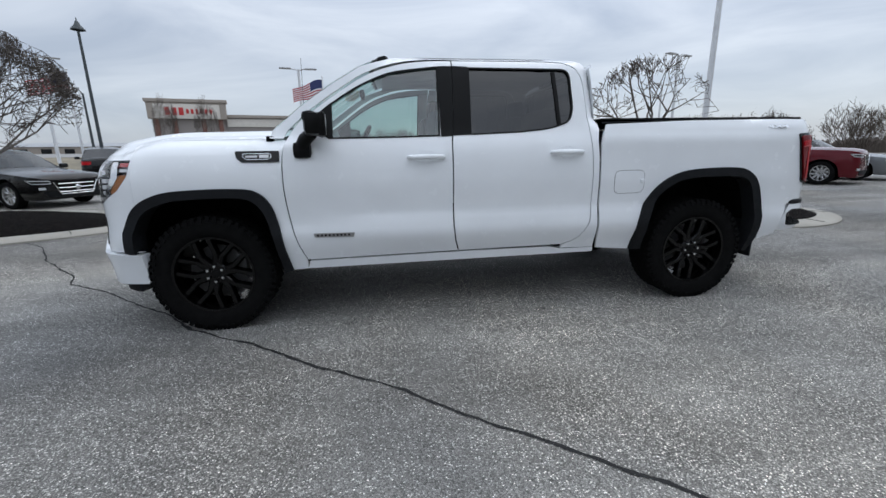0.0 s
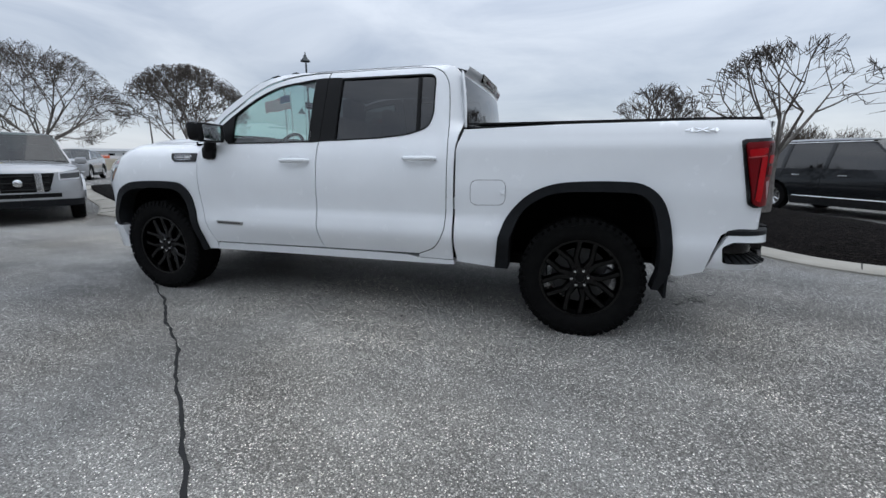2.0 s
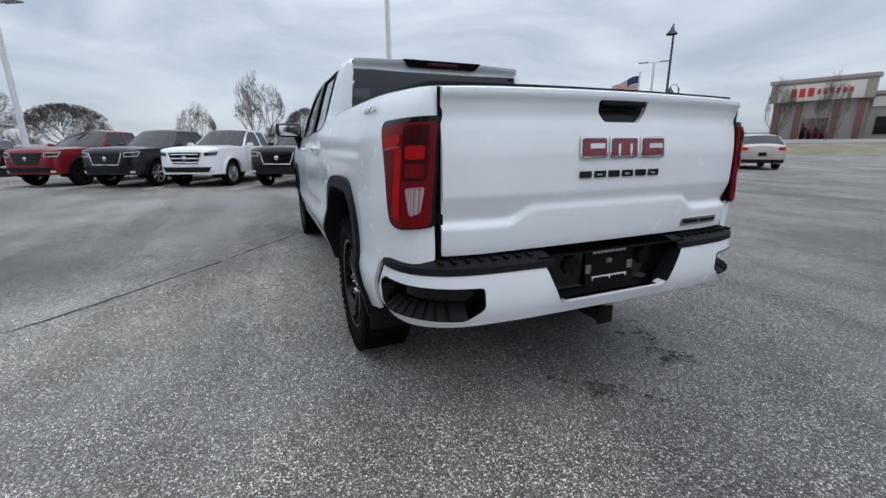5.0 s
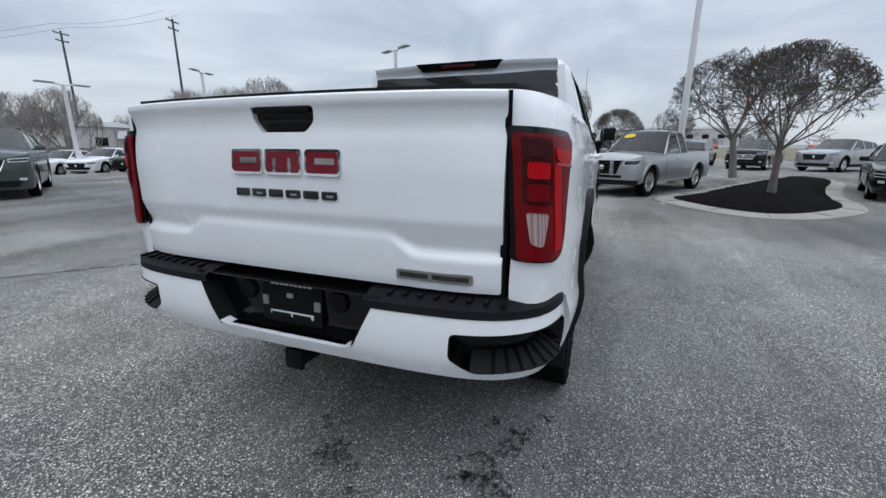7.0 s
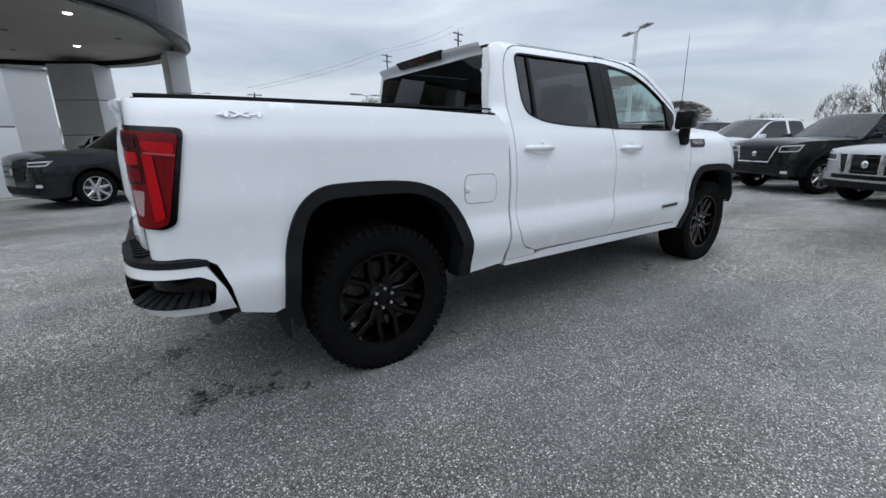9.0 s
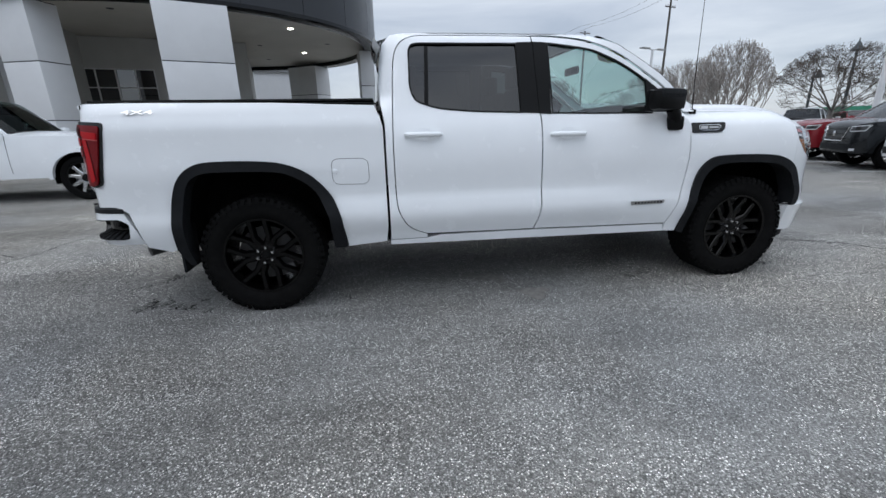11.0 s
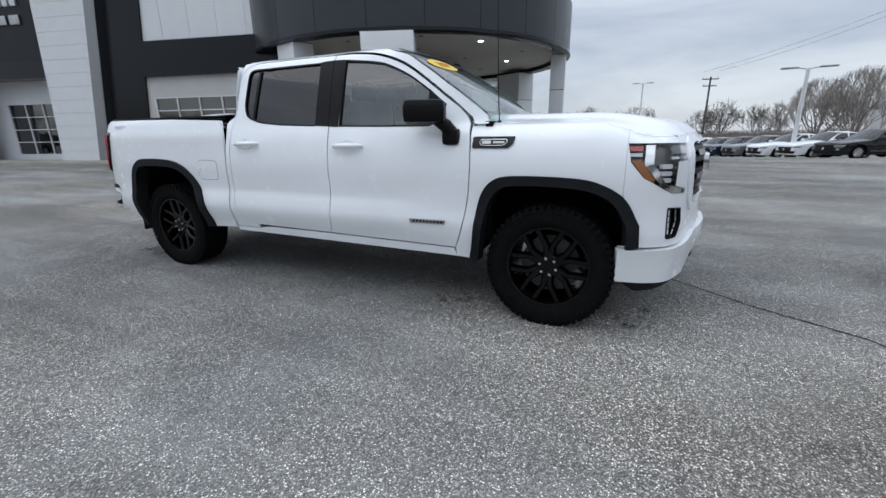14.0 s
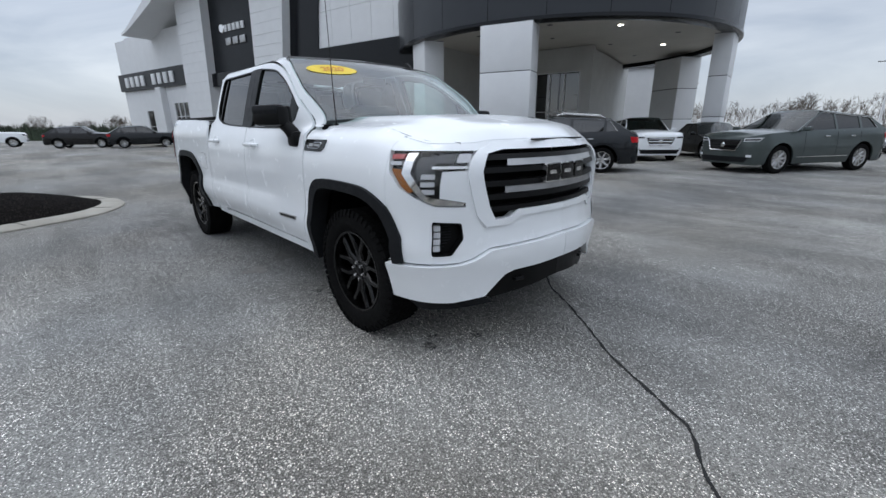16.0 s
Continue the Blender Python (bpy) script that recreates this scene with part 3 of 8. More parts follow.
R_WIN = rounded(((-0.015, 1.352), (0.35, 1.366), (0.60, 1.388, 0.10), (0.755, 1.440, 0.08), (0.79, 1.53, 0.1), (0.782, 1.835, 0.07), (-0.005, 1.838)), 0.015)


def grow(loop, d):
    """An outline moved inwards by d (towards its middle along its corner bisectors)."""
    p = [Vector(q[:2]) for q in loop]
    area = sum(a.x * b.y - b.x * a.y for a, b in zip(p, p[1:] + p[:1]))
    sg = 1 if area > 0 else -1
    out = []
    for i, q in enumerate(p):
        a, b = (q - p[i - 1]), (p[(i + 1) % len(p)] - q)
        if a.length < 1e-6 or b.length < 1e-6:
            out.append(tuple(q))
            continue
        na, nb = Vector((-a.y, a.x)).normalized(), Vector((-b.y, b.x)).normalized()
        n = (na + nb)
        n = n / max(0.35, n.length_squared) * 2 if n.length > 1e-6 else na
        out.append(tuple(q + sg * d * 0.5 * n))
    return out


def offset_line(line, d):
    """An open line moved to its left by d."""
    out = []
    for i, p in enumerate(line):
        a, b = line[max(i - 1, 0)], line[min(i + 1, len(line) - 1)]
        tx, tz = b[0] - a[0], b[1] - a[1]
        n = math.hypot(tx, tz) or 1.0
        out.append((p[0] - tz / n * d, p[1] + tx / n * d))
    return out


def oval(cu, cv, ru, rv, n=28):
    return [(cu + ru * math.sin(2 * math.pi * i / n), cv + rv * math.cos(2 * math.pi * i / n)) for i in range(n)]


def build_side(side):
    """Fender, doors, cab frame, bed side and their fittings on one side."""
    # front fender
    fender = [(-1.332, 0.425), *[(x - 0.008, z) for x, z in F_DOOR_FRONT[:-4]], (-1.305, 1.33), (-1.42, 1.338)]
    fender += [(x, 1.338 - hood_drop(x)) for x in steps(-1.55, -2.290, 8)]
    fender += [(-2.290, 1.10), (-2.290, 0.91), *[(x, z) for x, z in ARCH_F_OUT if x > -2.28]]
    fender[0:1] = [(-1.225, 0.425), (-1.222, 0.480)]
    f = part("front_fender", skin(fender, side, step=0.045, zone="fen"), M["white_paint"], truck)
    badge = rounded(((-1.63, 1.262), (-1.345, 1.262), (-1.345, 1.188), (-1.585, 1.188), (-1.62, 1.215)), 0.012)
    vent = part("fender_vent", skin(badge, side, out=0.008, rim=0.02, zone="fen", step=0.03), M["gloss_black"], f, "gloss black vent trim with a silver badge")
    ring = rounded(((-1.575, 1.246), (-1.405, 1.246), (-1.390, 1.226), (-1.41, 1.205), (-1.555, 1.205), (-1.585, 1.228)), 0.016)
    part("badge", skin(ring, side, [grow(ring, 0.006)], out=0.013, rim=0.006, zone="fen", step=0.03), M["chrome"], f, "silver badge rim")
    part("badge_bar", skin(rounded(((-1.562, 1.219), (-1.485, 1.219), (-1.485, 1.233), (-1.562, 1.233)), 0.004), side, out=0.012, rim=0.004, zone="fen", step=0.02), M["steel"], f)
    part("badge_bar", skin(rounded(((-1.472, 1.216), (-1.412, 1.216), (-1.412, 1.237), (-1.472, 1.237)), 0.006), side, out=0.012, rim=0.004, zone="fen", step=0.02), M["steel"], f)
    # front door with its window frame
    door = [*F_DOOR_FRONT, *F_DOOR_TOP[1:], *DOOR_GAP[1:]]
    d = part("front_door", skin(door, side, [F_WIN], step=0.030), M["white_paint"], truck)
    pil = [(-0.230, 1.342), (-0.142, 1.348), (-0.1255, 1.70), (-0.1245, 1.846), (-0.228, 1.843)]
    part("pillar_trim", skin(pil, side, out=0.004, rim=0.02), M["satin_black"], d, "satin black pillar trim")
    rimf = grow(F_WIN, 0.022)
    part("window_seal", skin(F_WIN, side, [rimf], out=0.003, rim=0.03, step=0.05), M["satin_black"], d)
    sail = [(-1.10, 1.40), (-1.02, 1.345), (-0.985, 1.345), (-0.985, 1.585), (-1.125, 1.478)]
    part("mirror_sail", skin(sail, side, out=0.004, rim=0.02), M["satin_black"], d)
    part("side_window", skin([p for p in rimf], side, out=-0.012, rim=None, step=0.08), M["glass_front"], d, "lightly tinted side glass")
    # rear door
    door = [*R_DOOR_TOP, *[(x + 0.010, z) for x, z in reversed(DOOR_GAP[1:])]]
    d2 = part("rear_door", skin(door, side, [R_WIN], step=0.030), M["white_paint"], truck)
    pil = [(-0.1385, 1.350), (-0.010, 1.356), (-0.002, 1.842), (-0.1205, 1.846), (-0.122, 1.70)]
    part("pillar_trim", skin(pil, side, out=0.004, rim=0.02), M["satin_black"], d2, "satin black pillar trim")
    rimr = grow(R_WIN, 0.022)
    part("window_seal", skin(R_WIN, side, [rimr], out=0.003, rim=0.03), M["satin_black"], d2)
    bar = [(0.66, 1.42), (0.685, 1.43), (0.665, 1.81), (0.64, 1.81)]
    part("window_bar", skin(bar, side, out=0.0, rim=0.02), M["satin_black"], d2)
    part("side_window", skin(rimr, side, out=-0.012, rim=None, step=0.08), M["glass_dark"], d2, "dark privacy glass")
    # door handles and trim strip
    for dd, x0, x1, z in ((d, -0.475, -0.215, 1.200), (d2, 0.585, 0.835, 1.218)):
        cup = oval((x0 + x1) / 2, z + 0.006, 0.068, 0.047, 20)
        part("handle_cup", skin(cup, side, [grow(cup, 0.012)], out=0.004, rim=0.006, step=0.03), M["white_paint"], dd)
        bow = [body(x, z + 0.004, side, o) for x, o in ((x0, 0.006), (x0 + 0.02, 0.030), (x0 + 0.08, 0.040), (x1 - 0.08, 0.040), (x1 - 0.02, 0.030), (x1, 0.006))]
        part("door_handle", tube(bow, (0.012, 0.018, 0.019, 0.019, 0.018, 0.012), 10), M["white_paint"], dd, "white pull handle")
    strip = rounded(((-1.150, 0.663), (-0.880, 0.660), (-0.872, 0.690), (-1.158, 0.692)), 0.006)
    part("trim_strip", skin(strip, side, out=0.007, rim=0.008, step=0.03), M["steel"], d, "grey metal name strip")
    for i in range(9):
        x = -1.135 + 0.027 * i
        part("strip_bar", skin([(x, 0.670), (x + 0.014, 0.670), (x + 0.014, 0.683), (x, 0.683)], side, out=0.0085, rim=0.002, step=0.02), M["satin_black"], d)
    # cab frame: pillar in front of the door, roof rail and rear corner
    frame_ = [(-1.325, 1.345), (-1.30, 1.395), *[(x - 0.012, z + 0.016) for x, z in F_DOOR_TOP[1:-1]], (-0.12, 1.896), *offset_line(R_DOOR_TOP[1:], 0.007),
              (0.700, 0.488), (0.967, 0.486), (0.969, 0.90), (0.969, 1.30), (0.990, 1.42), (0.997, 1.55), (0.985, 1.72), (0.955, 1.835), (0.90, 1.889), (0.80, 1.908), (0.60, 1.921), (-0.30, 1.922), (-0.55, 1.905), (-0.78, 1.835), (-1.0, 1.695), (-1.2, 1.555), (-1.40, 1.40), (-1.42, 1.345)]
    part("cab_frame", skin(frame_, side, step=0.04), M["white_paint"], truck)
    # rocker
    rock = rounded(((-1.225, 0.425), (0.972, 0.445), (0.972, 0.480), (0.70, 0.482), (0.60, 0.502), (-0.10, 0.500), (-1.205, 0.484)), 0.004)
    part("rocker_panel", skin(rock, side, out=0.0, rim=0.12, step=0.06), M["white_paint"], truck)
    # bed side, wrapping round to the tail
    RE = RS[-1]
    bed = [(1.0, 0.475), (1.275, 0.452), *ARCH_R_OUT[1:-1], (2.46, 0.485), (2.605, 0.525), (2.632, 0.66), (2.672, 0.765), (2.715, 0.792), (RE - 0.004, 0.795), (RE - 0.004, 1.454),
           (2.55, 1.453), (1.70, 1.444), (1.035, 1.420), (0.998, 1.33), (0.985, 1.28), (0.985, 0.60)]
    lamp = rounded(((2.715, 1.338), (RE + 0.006, 1.354), (RE + 0.006, 0.950), (2.84, 0.934), (2.795, 0.955, 0.02)), 0.03)
    hole = [(2.75, 1.318), (RE - 0.02, 1.335), (RE - 0.02, 0.965), (2.83, 0.960)]
    b = part("bed_side", skin(bed, side, [hole], step=0.033, zone="bed"), M["white_paint"], truck)
    fuel = rounded(((1.095, 0.900), (1.345, 0.905), (1.345, 1.080), (1.095, 1.078)), 0.055, 6)
    part("fuel_seam", skin(fuel, side, [grow(fuel, 0.006)], out=0.0012, rim=0.002, zone="bed", step=0.04), M["satin_black"], b)
    part("fuel_door", skin(grow(fuel, 0.006), side, out=0.002, rim=0.003, zone="bed", step=0.05), M["white_paint"], b)
    part("fuel_latch", box(*body(1.325, 0.995, side, 0.006, "bed"), 0.035, 0.016, 0.03, 0.007), M["white_paint"], b)
    txt = letters("4X4", 0.062, 0.004, 0.001)
    mt = Matrix.Translation(body(2.50, 1.392, side, 0.004, "bed")) @ Matrix.Rotation(math.pi if side > 0 else 0, 4, "Z") @ Matrix.Rotation(radians(90 - 28), 4, "X") @ Matrix.Diagonal((1.75, 0.62, 1, 1))
    part("drive_badge", moved(txt, mt), M["chrome"], b, "chrome drive badge reading 4X4")
    # tail lamp: dark housing, red lens, clear lower window
    tl = part("tail_lamp", skin(lamp, side, out=0.010, rim=0.05, zone="bed", step=0.03), M["gloss_black"], truck, "red tail lamp in a black housing")
    red = rounded(((2.736, 1.318), (RE - 0.010, 1.334), (RE - 0.020, 0.952), (2.852, 0.944), (2.818, 0.962)), 0.026)
    win = rounded(((RE - 0.112, 1.095), (RE - 0.046, 1.102), (RE - 0.056, 1.004), (RE - 0.092, 0.990)), 0.012)
    part("lens", skin(red, side, [win], out=0.018, rim=0.012, zone="bed", step=0.03), M["mid_red_lens"], tl, "red plastic lens")
    part("reverse_window", skin(win, side, out=0.016, rim=0.006, zone="bed", step=0.03), M["reverse_lens"], tl, "pale reversing window")
    column = rounded(((RE - 0.120, 1.120), (RE - 0.040, 1.124), (RE - 0.036, 1.322), (RE - 0.122, 1.316)), 0.010)
    part("lamp_shade", skin(column, side, out=0.0195, rim=0.004, zone="bed", step=0.03), M["dark_red_lens"], tl)
    for z0, z1, mat in ((1.262, 1.305, "dark_red_lens"), (1.198, 1.246, "red_lens"), (1.132, 1.182, "mid_red_lens")):
        blk = rounded(((RE - 0.110, z0), (RE - 0.050, z0 + 0.004), (RE - 0.050, z1 + 0.004), (RE - 0.110, z1)), 0.010)
        part("lamp_cell", skin(blk, side, out=0.022, rim=0.005, zone="bed", step=0.03), M[mat], tl)
    guide = rounded(((2.764, 1.236), (RE - 0.150, 1.246), (RE - 0.132, 1.262), (RE - 0.132, 1.290), (2.757, 1.276)), 0.010)
    part("light_guide", skin(guide, side, out=0.022, rim=0.006, zone="bed", step=0.03), M["red_lens"], tl)
    post = rounded(((RE - 0.168, 0.985), (RE - 0.132, 0.968), (RE - 0.126, 1.240), (RE - 0.160, 1.238)), 0.010)
    part("light_guide", skin(post, side, out=0.021, rim=0.006, zone="bed", step=0.03), M["red_lens"], tl)
    dark = rounded(((2.858, 0.990), (RE - 0.176, 0.990), (RE - 0.166, 1.226), (2.834, 1.222)), 0.008)
    part("lamp_shade", skin(dark, side, out=0.0195, rim=0.004, zone="bed", step=0.03), M["dark_red_lens"], tl)
    part("lamp_band", skin([(2.758, 1.228), (RE - 0.135, 1.240), (RE - 0.135, 1.246), (2.757, 1.235)], side, out=0.0235, rim=0.004, zone="bed", step=0.03), M["clear_red"], tl)
    # wheel arch flares
    for nm, o, i, zn in (("front", ARCH_F_OUT, ARCH_F_IN, "fen"), ("rear", ARCH_R_OUT, ARCH_R_IN, "bed")):
        loop = [(x, z) for x, z in o] + [(x, z) for x, z in reversed(i)]
        fl = shell(loop, lambda u, v: body(u, v, side, 0.022, zn), (), 0.05, lambda u, v: body(u, v, side, -0.10, zn) - body(u, v, side, 0.022, zn))
        part("wheel_arch_flare", fl, M["black_plastic"], truck, "matt black wheel arch flare")
    # wheel wells
    for wx in (-WB, WB):
        prof = [Vector((wx + (0.495 if wx < 0 else 0.525) * math.copysign(abs(math.cos(a)) ** 0.65, math.cos(a)), 0, 0.45 + math.copysign(0.60 * abs(math.sin(a)) ** 0.65, math.sin(a)))) for a in steps(0.0, math.pi, 20)]
        liner = sheet(lambda u, v: prof[int(u)] + Vector((0, v, 0)), range(21), (side * 0.50, side * (0.955 if wx < 0 else 0.985)))
        wall = ([Vector((p.x, side * 0.5, p.z)) for p in prof], [tuple(range(21))])
        part("wheel_well", join(liner, wall), M["dark_void"], truck)
    # door mirror: foot, dark shell and glass; the one on the passenger's side is folded back
    turn, cx, cy = (radians(-8), -1.075, 1.115) if side < 0 else (radians(-72), -1.035, 1.072)
    hm_ = Matrix.Translation((cx, side * cy, 1.418)) @ Matrix.Rotation(turn * side, 4, "Z")
    shell_ = join(box(-0.012, 0, 0.004, 0.115, 0.285, 0.142, 0.040), box(0.040, 0, 0.0, 0.050, 0.270, 0.150, 0.022))
    foot = join(box(-1.190, side * 0.985, 1.262, 0.120, 0.085, 0.110, 0.030), tube([(-1.185, side * 0.990, 1.290), (-1.160, side * 1.010, 1.335), (-1.110, side * 1.035, 1.372)], (0.050, 0.046, 0.040), 12))
    mir = part("door_mirror", join(moved(shell_, hm_), foot), M["satin_black"], truck, "satin black door mirror")
    part("mirror_glass", moved(box(0.0665, 0.0, 0.0, 0.004, 0.235, 0.118, 0.002), hm_), M["chrome"], mir, "mirror glass")
    part("mirror_cap", moved(box(-0.030, 0, 0.045, 0.092, 0.270, 0.072, 0.034), hm_), M["black_plastic"], mir)


for side in (-1, 1):
    build_side(side)

# hood with its two ridges, its front edge on the fascia
FC = FS[-1]


def nose(s, z, side, out=0.0):
    p = body(s, z, side, out, "fen")
    p.y = side * abs(p.y)
    k = min(1.0, max(0.0, (-p.x - 2.45) / 0.25))
    p.x += k * (0.05 * max(0.0, (z - 1.10) / 0.15) ** 2 - 0.02 * math.exp(-((z - 0.62) / 0.12) ** 2))
    return p

def fascia_top(s):
    """Height of the fascia's upper edge."""
    return float(np.interp(-s, (2.292, 2.34, 2.40, 2.47, -at_y(0.70), -at_y(0.62), -FC), (1.282, 1.268, 1.252, 1.246, 1.250, 1.262, 1.272)))


LIP = [nose(at_y(f), fascia_top(at_y(f)), 1, -0.006) for f in steps(0.0, 0.945, 22)]
LIP_Y, LIP_X, LIP_Z = [p.y for p in LIP], [p.x for p in LIP], [p.z for p in LIP]


def hood_z(x, y):
    a = abs(y) / 0.855
    xe, ze = float(np.interp(abs(y), (*LIP_Y, 0.843), (*LIP_X, -2.26))), float(np.interp(abs(y), (*LIP_Y, 0.843), (*LIP_Z, 1.286)))
    q = min(1.0, max(0.0, (x - xe) / 0.17))
    base = 1.338 - hood_drop(x) * 0.34
    crown = 0.060 * (1 - a ** 2.6)
    ridge = 0.024 * (lambda t: t * t * (3 - 2 * t))(min(1.0, max(0.0, (0.64 - abs(y)) / 0.12))) * min(1.0, max(0.0, (x + 2.62) / 0.3))
    edge = hood_drop(x) * 0.66 * min(1.0, max(0.0, (a - 0.6) / 0.4)) ** 1.5
    z = base + crown + ridge - edge + 0.012 * (x + 2.0)
    return ze + 0.003 + (z - ze - 0.003) * (1 - (1 - q) ** 2.4)


hood_loop = [(-1.33, y) for y in steps(-0.85, 0.85, 8)] + [(-2.26, 0.843)] + [(p.x, p.y) for p in reversed(LIP)] + [(p.x, -p.y) for p in LIP[1:]] + [(-2.26, -0.843)]
hood = part("hood", shell(hood_loop, lambda x, y: (x, y, hood_z(x, y)), (), 0.06, (0, 0, -0.025)), M["white_paint"], truck)
part("hood_slot", box(-2.741, 0, 1.263, 0.016, 0.56, 0.010, 0.003), M["satin_black"], hood, "black slot in the hood's leading edge")
part("cowl", sheet(lambda u, v: (u, v, 1.375 + (u + 1.34) * 0.25 - 0.02 * (abs(v) / 0.8) ** 2), steps(-1.46, -1.16, 3), steps(-0.84, 0.84, 8)), M["black_plastic"], truck)
for y0, y1 in ((0.10, 0.72), (-0.62, 0.02)):
    part("wiper", tube([(-1.365, y0, 1.425), (-1.335, (y0 + y1) / 2, 1.432), (-1.325, y1, 1.430)], 0.009, 6), M["satin_black"], truck, "black wiper arm")

# roof, windscreen, rear window
def roof_z(x, y):
    front = max(0.0, (-0.35 - x) / 0.35)
    back = max(0.0, (x - 0.60) / 0.40)
    return 1.951 - 0.030 * (y / 0.665) ** 2 - 0.046 * front ** 2 - 0.062 * back ** 2.2


part("roof", sheet(lambda u, v: (u - 0.04 * (1 - (v / 0.67) ** 2) * (1 if u < -0.4 else 0), v, roof_z(u, v)), steps(-0.66, 0.985, 22), steps(-0.67, 0.67, 14)), M["white_paint"], truck)


def screen(u, v):
    """The windscreen: u from foot to head, v across."""
    bow = (1 - v * v)
    z = 1.375 + (1.884 - 1.375) * u
    x = float(np.interp(z, (1.345, 1.40, 1.555, 1.695, 1.835, 1.905), (-1.42, -1.40, -1.20, -1.0, -0.78, -0.62))) - 0.012
    return Vector((x - 0.085 * bow * (1 - 0.55 * u), v * (y_cab(z) - pillar_in(x, z) - 0.004), z + (0.030 - 0.012 * u) * bow))


ws = part("windscreen", sheet(screen, steps(0.02, 1.0, 12), steps(-1.0, 1.0, 16)), M["glass_clear"], truck, "clear windscreen glass")
part("windscreen_band", join(sheet(lambda u, v: screen(u, v) + Vector((0.004, 0, 0.004)), steps(0.985, 1.025, 2), steps(-1.0, 1.0, 14)),
                             sheet(lambda u, v: screen(u, v) + Vector((-0.001, 0, 0.001)), steps(0, 1, 10), (-0.995, -0.984)),
                             sheet(lambda u, v: screen(u, v) + Vector((-0.001, 0, 0.001)), steps(0, 1, 10), (0.984, 0.995))), M["satin_black"], ws)


def on_screen(u, v, out):
    n = (screen(u + 0.02, v) - screen(u - 0.02, v)).cross(screen(u, v + 0.02) - screen(u, v - 0.02)).normalized()
    n = n if n.x < 0 else -n
    return screen(u, v) + n * out


st = part("sticker", shell(oval(0.79, 0.60, 0.085, 0.27), lambda u, v: on_screen(u, v, 0.004), (), 0.06), M["yellow"], ws, "yellow oval windscreen sticker reading 2020")
c0, cu_, cv_ = on_screen(0.79, 0.60, 0.006), on_screen(0.84, 0.60, 0.006), on_screen(0.79, 0.55, 0.006)
ex, ey = (cv_ - c0).normalized(), (cu_ - c0).normalized()
mt = Matrix.Translation(c0) @ Matrix((ex, ey, ex.cross(ey))).transposed().to_4x4() @ pose(0, 0, 0, 0, 0, 6)
part("sticker_number", moved(letters("2020", 0.10, 0.001, 0.001), mt), M["orange_ink"], st)
part("mast_antenna", tube([(-1.47, 0.80, 1.345), (-1.455, 0.80, 1.60), (-1.44, 0.80, 2.20)], (0.0045, 0.003, 0.002), 6), M["satin_black"], truck, "thin black mast antenna")
part("antenna_foot", lathe([(0.0, 0.03), (0.012, 0.03), (0.022, 0.0)], 10, pose(-1.47, 0.80, 1.335)), M["satin_black"], truck)
fin = [(-0.715, 1.880), (-0.560, 1.915), (-0.575, 1.950), (-0.600, 1.962), (-0.650, 1.950)]
part("roof_fin", shell(rounded(fin, 0.012), lambda u, v: (u, -0.540 - 0.25 * (1.93 - v), v), (), 0.05, (0, 0.030, 0), True), M["satin_black"], truck, "black roof antenna fin")


def back_pane(u, v):
    yb = 0.800 - 0.062 * u
    return Vector((1.002 - 0.045 * u * u + 0.03 * (1 - v * v), v * yb, 1.40 + 0.475 * u))


part("cab_back", sheet(lambda u, v: back_pane(u, v) + Vector((-0.004, 0, 0)) if u >= 0 else Vector((0.99, v * 0.80, 1.40 + u)), [-0.85, -0.4, -0.02, 0.0, 0.07], steps(-1.03, 1.03, 12)), M["white_paint"], truck)
part("cab_back_head", join(sheet(lambda u, v: back_pane(u, v) + Vector((0.050 * soft((u - 0.86) / 0.18) ** 1.5, 0, -0.01 * v * v)), steps(0.86, 1.04, 6), steps(-0.97, 0.97, 12)),
                           sheet(lambda u, v: back_pane(u, v), steps(0.0, 0.95, 6), (0.955, 0.99, 1.03)), sheet(lambda u, v: back_pane(u, v), steps(0.0, 0.95, 6), (-0.955, -0.99, -1.03))), M["white_paint"], truck)
part("rear_window", sheet(back_pane, steps(0.06, 0.89, 6), steps(-0.96, 0.96, 12)), M["glass_dark"], truck, "dark rear window")
hm = part("high_brake_lamp", shell(rounded(((-0.29, 0.0), (0.29, 0.0), (0.34, 0.055), (-0.34, 0.055)), 0.012), lambda u, v: (1.022 + v * 0.3, u, 1.842 + v), (), 0.06, (-0.06, 0, 0)), M["gloss_black"], truck, "black high-mounted brake lamp")
part("lens", box(1.026, 0.0, 1.868, 0.02, 0.27, 0.026, 0.006), M["dark_red_lens"], hm)

# tonneau cover on the bed, with a rail under each long side
def rail_y(x):
    return 0.915 * (rf_fn(x) if x > 2.45 else 1.0) - 0.030


def cover_z(x, y):
    return 1.468 + 0.010 * (1 - (y / 0.88) ** 2) + 0.006 * (x - 1.0) / 1.9


def cover_pt(u, v):
    """u along the bed, v from one hem over the top to the other."""
    w_ = rail_y(u) + 0.004
    if abs(v) > 1:
        return Vector((u, math.copysign(w_, v), cover_z(u, w_) - 0.011 * (abs(v) - 1)))
    return Vector((u, v * w_, cover_z(u, v * w_)))


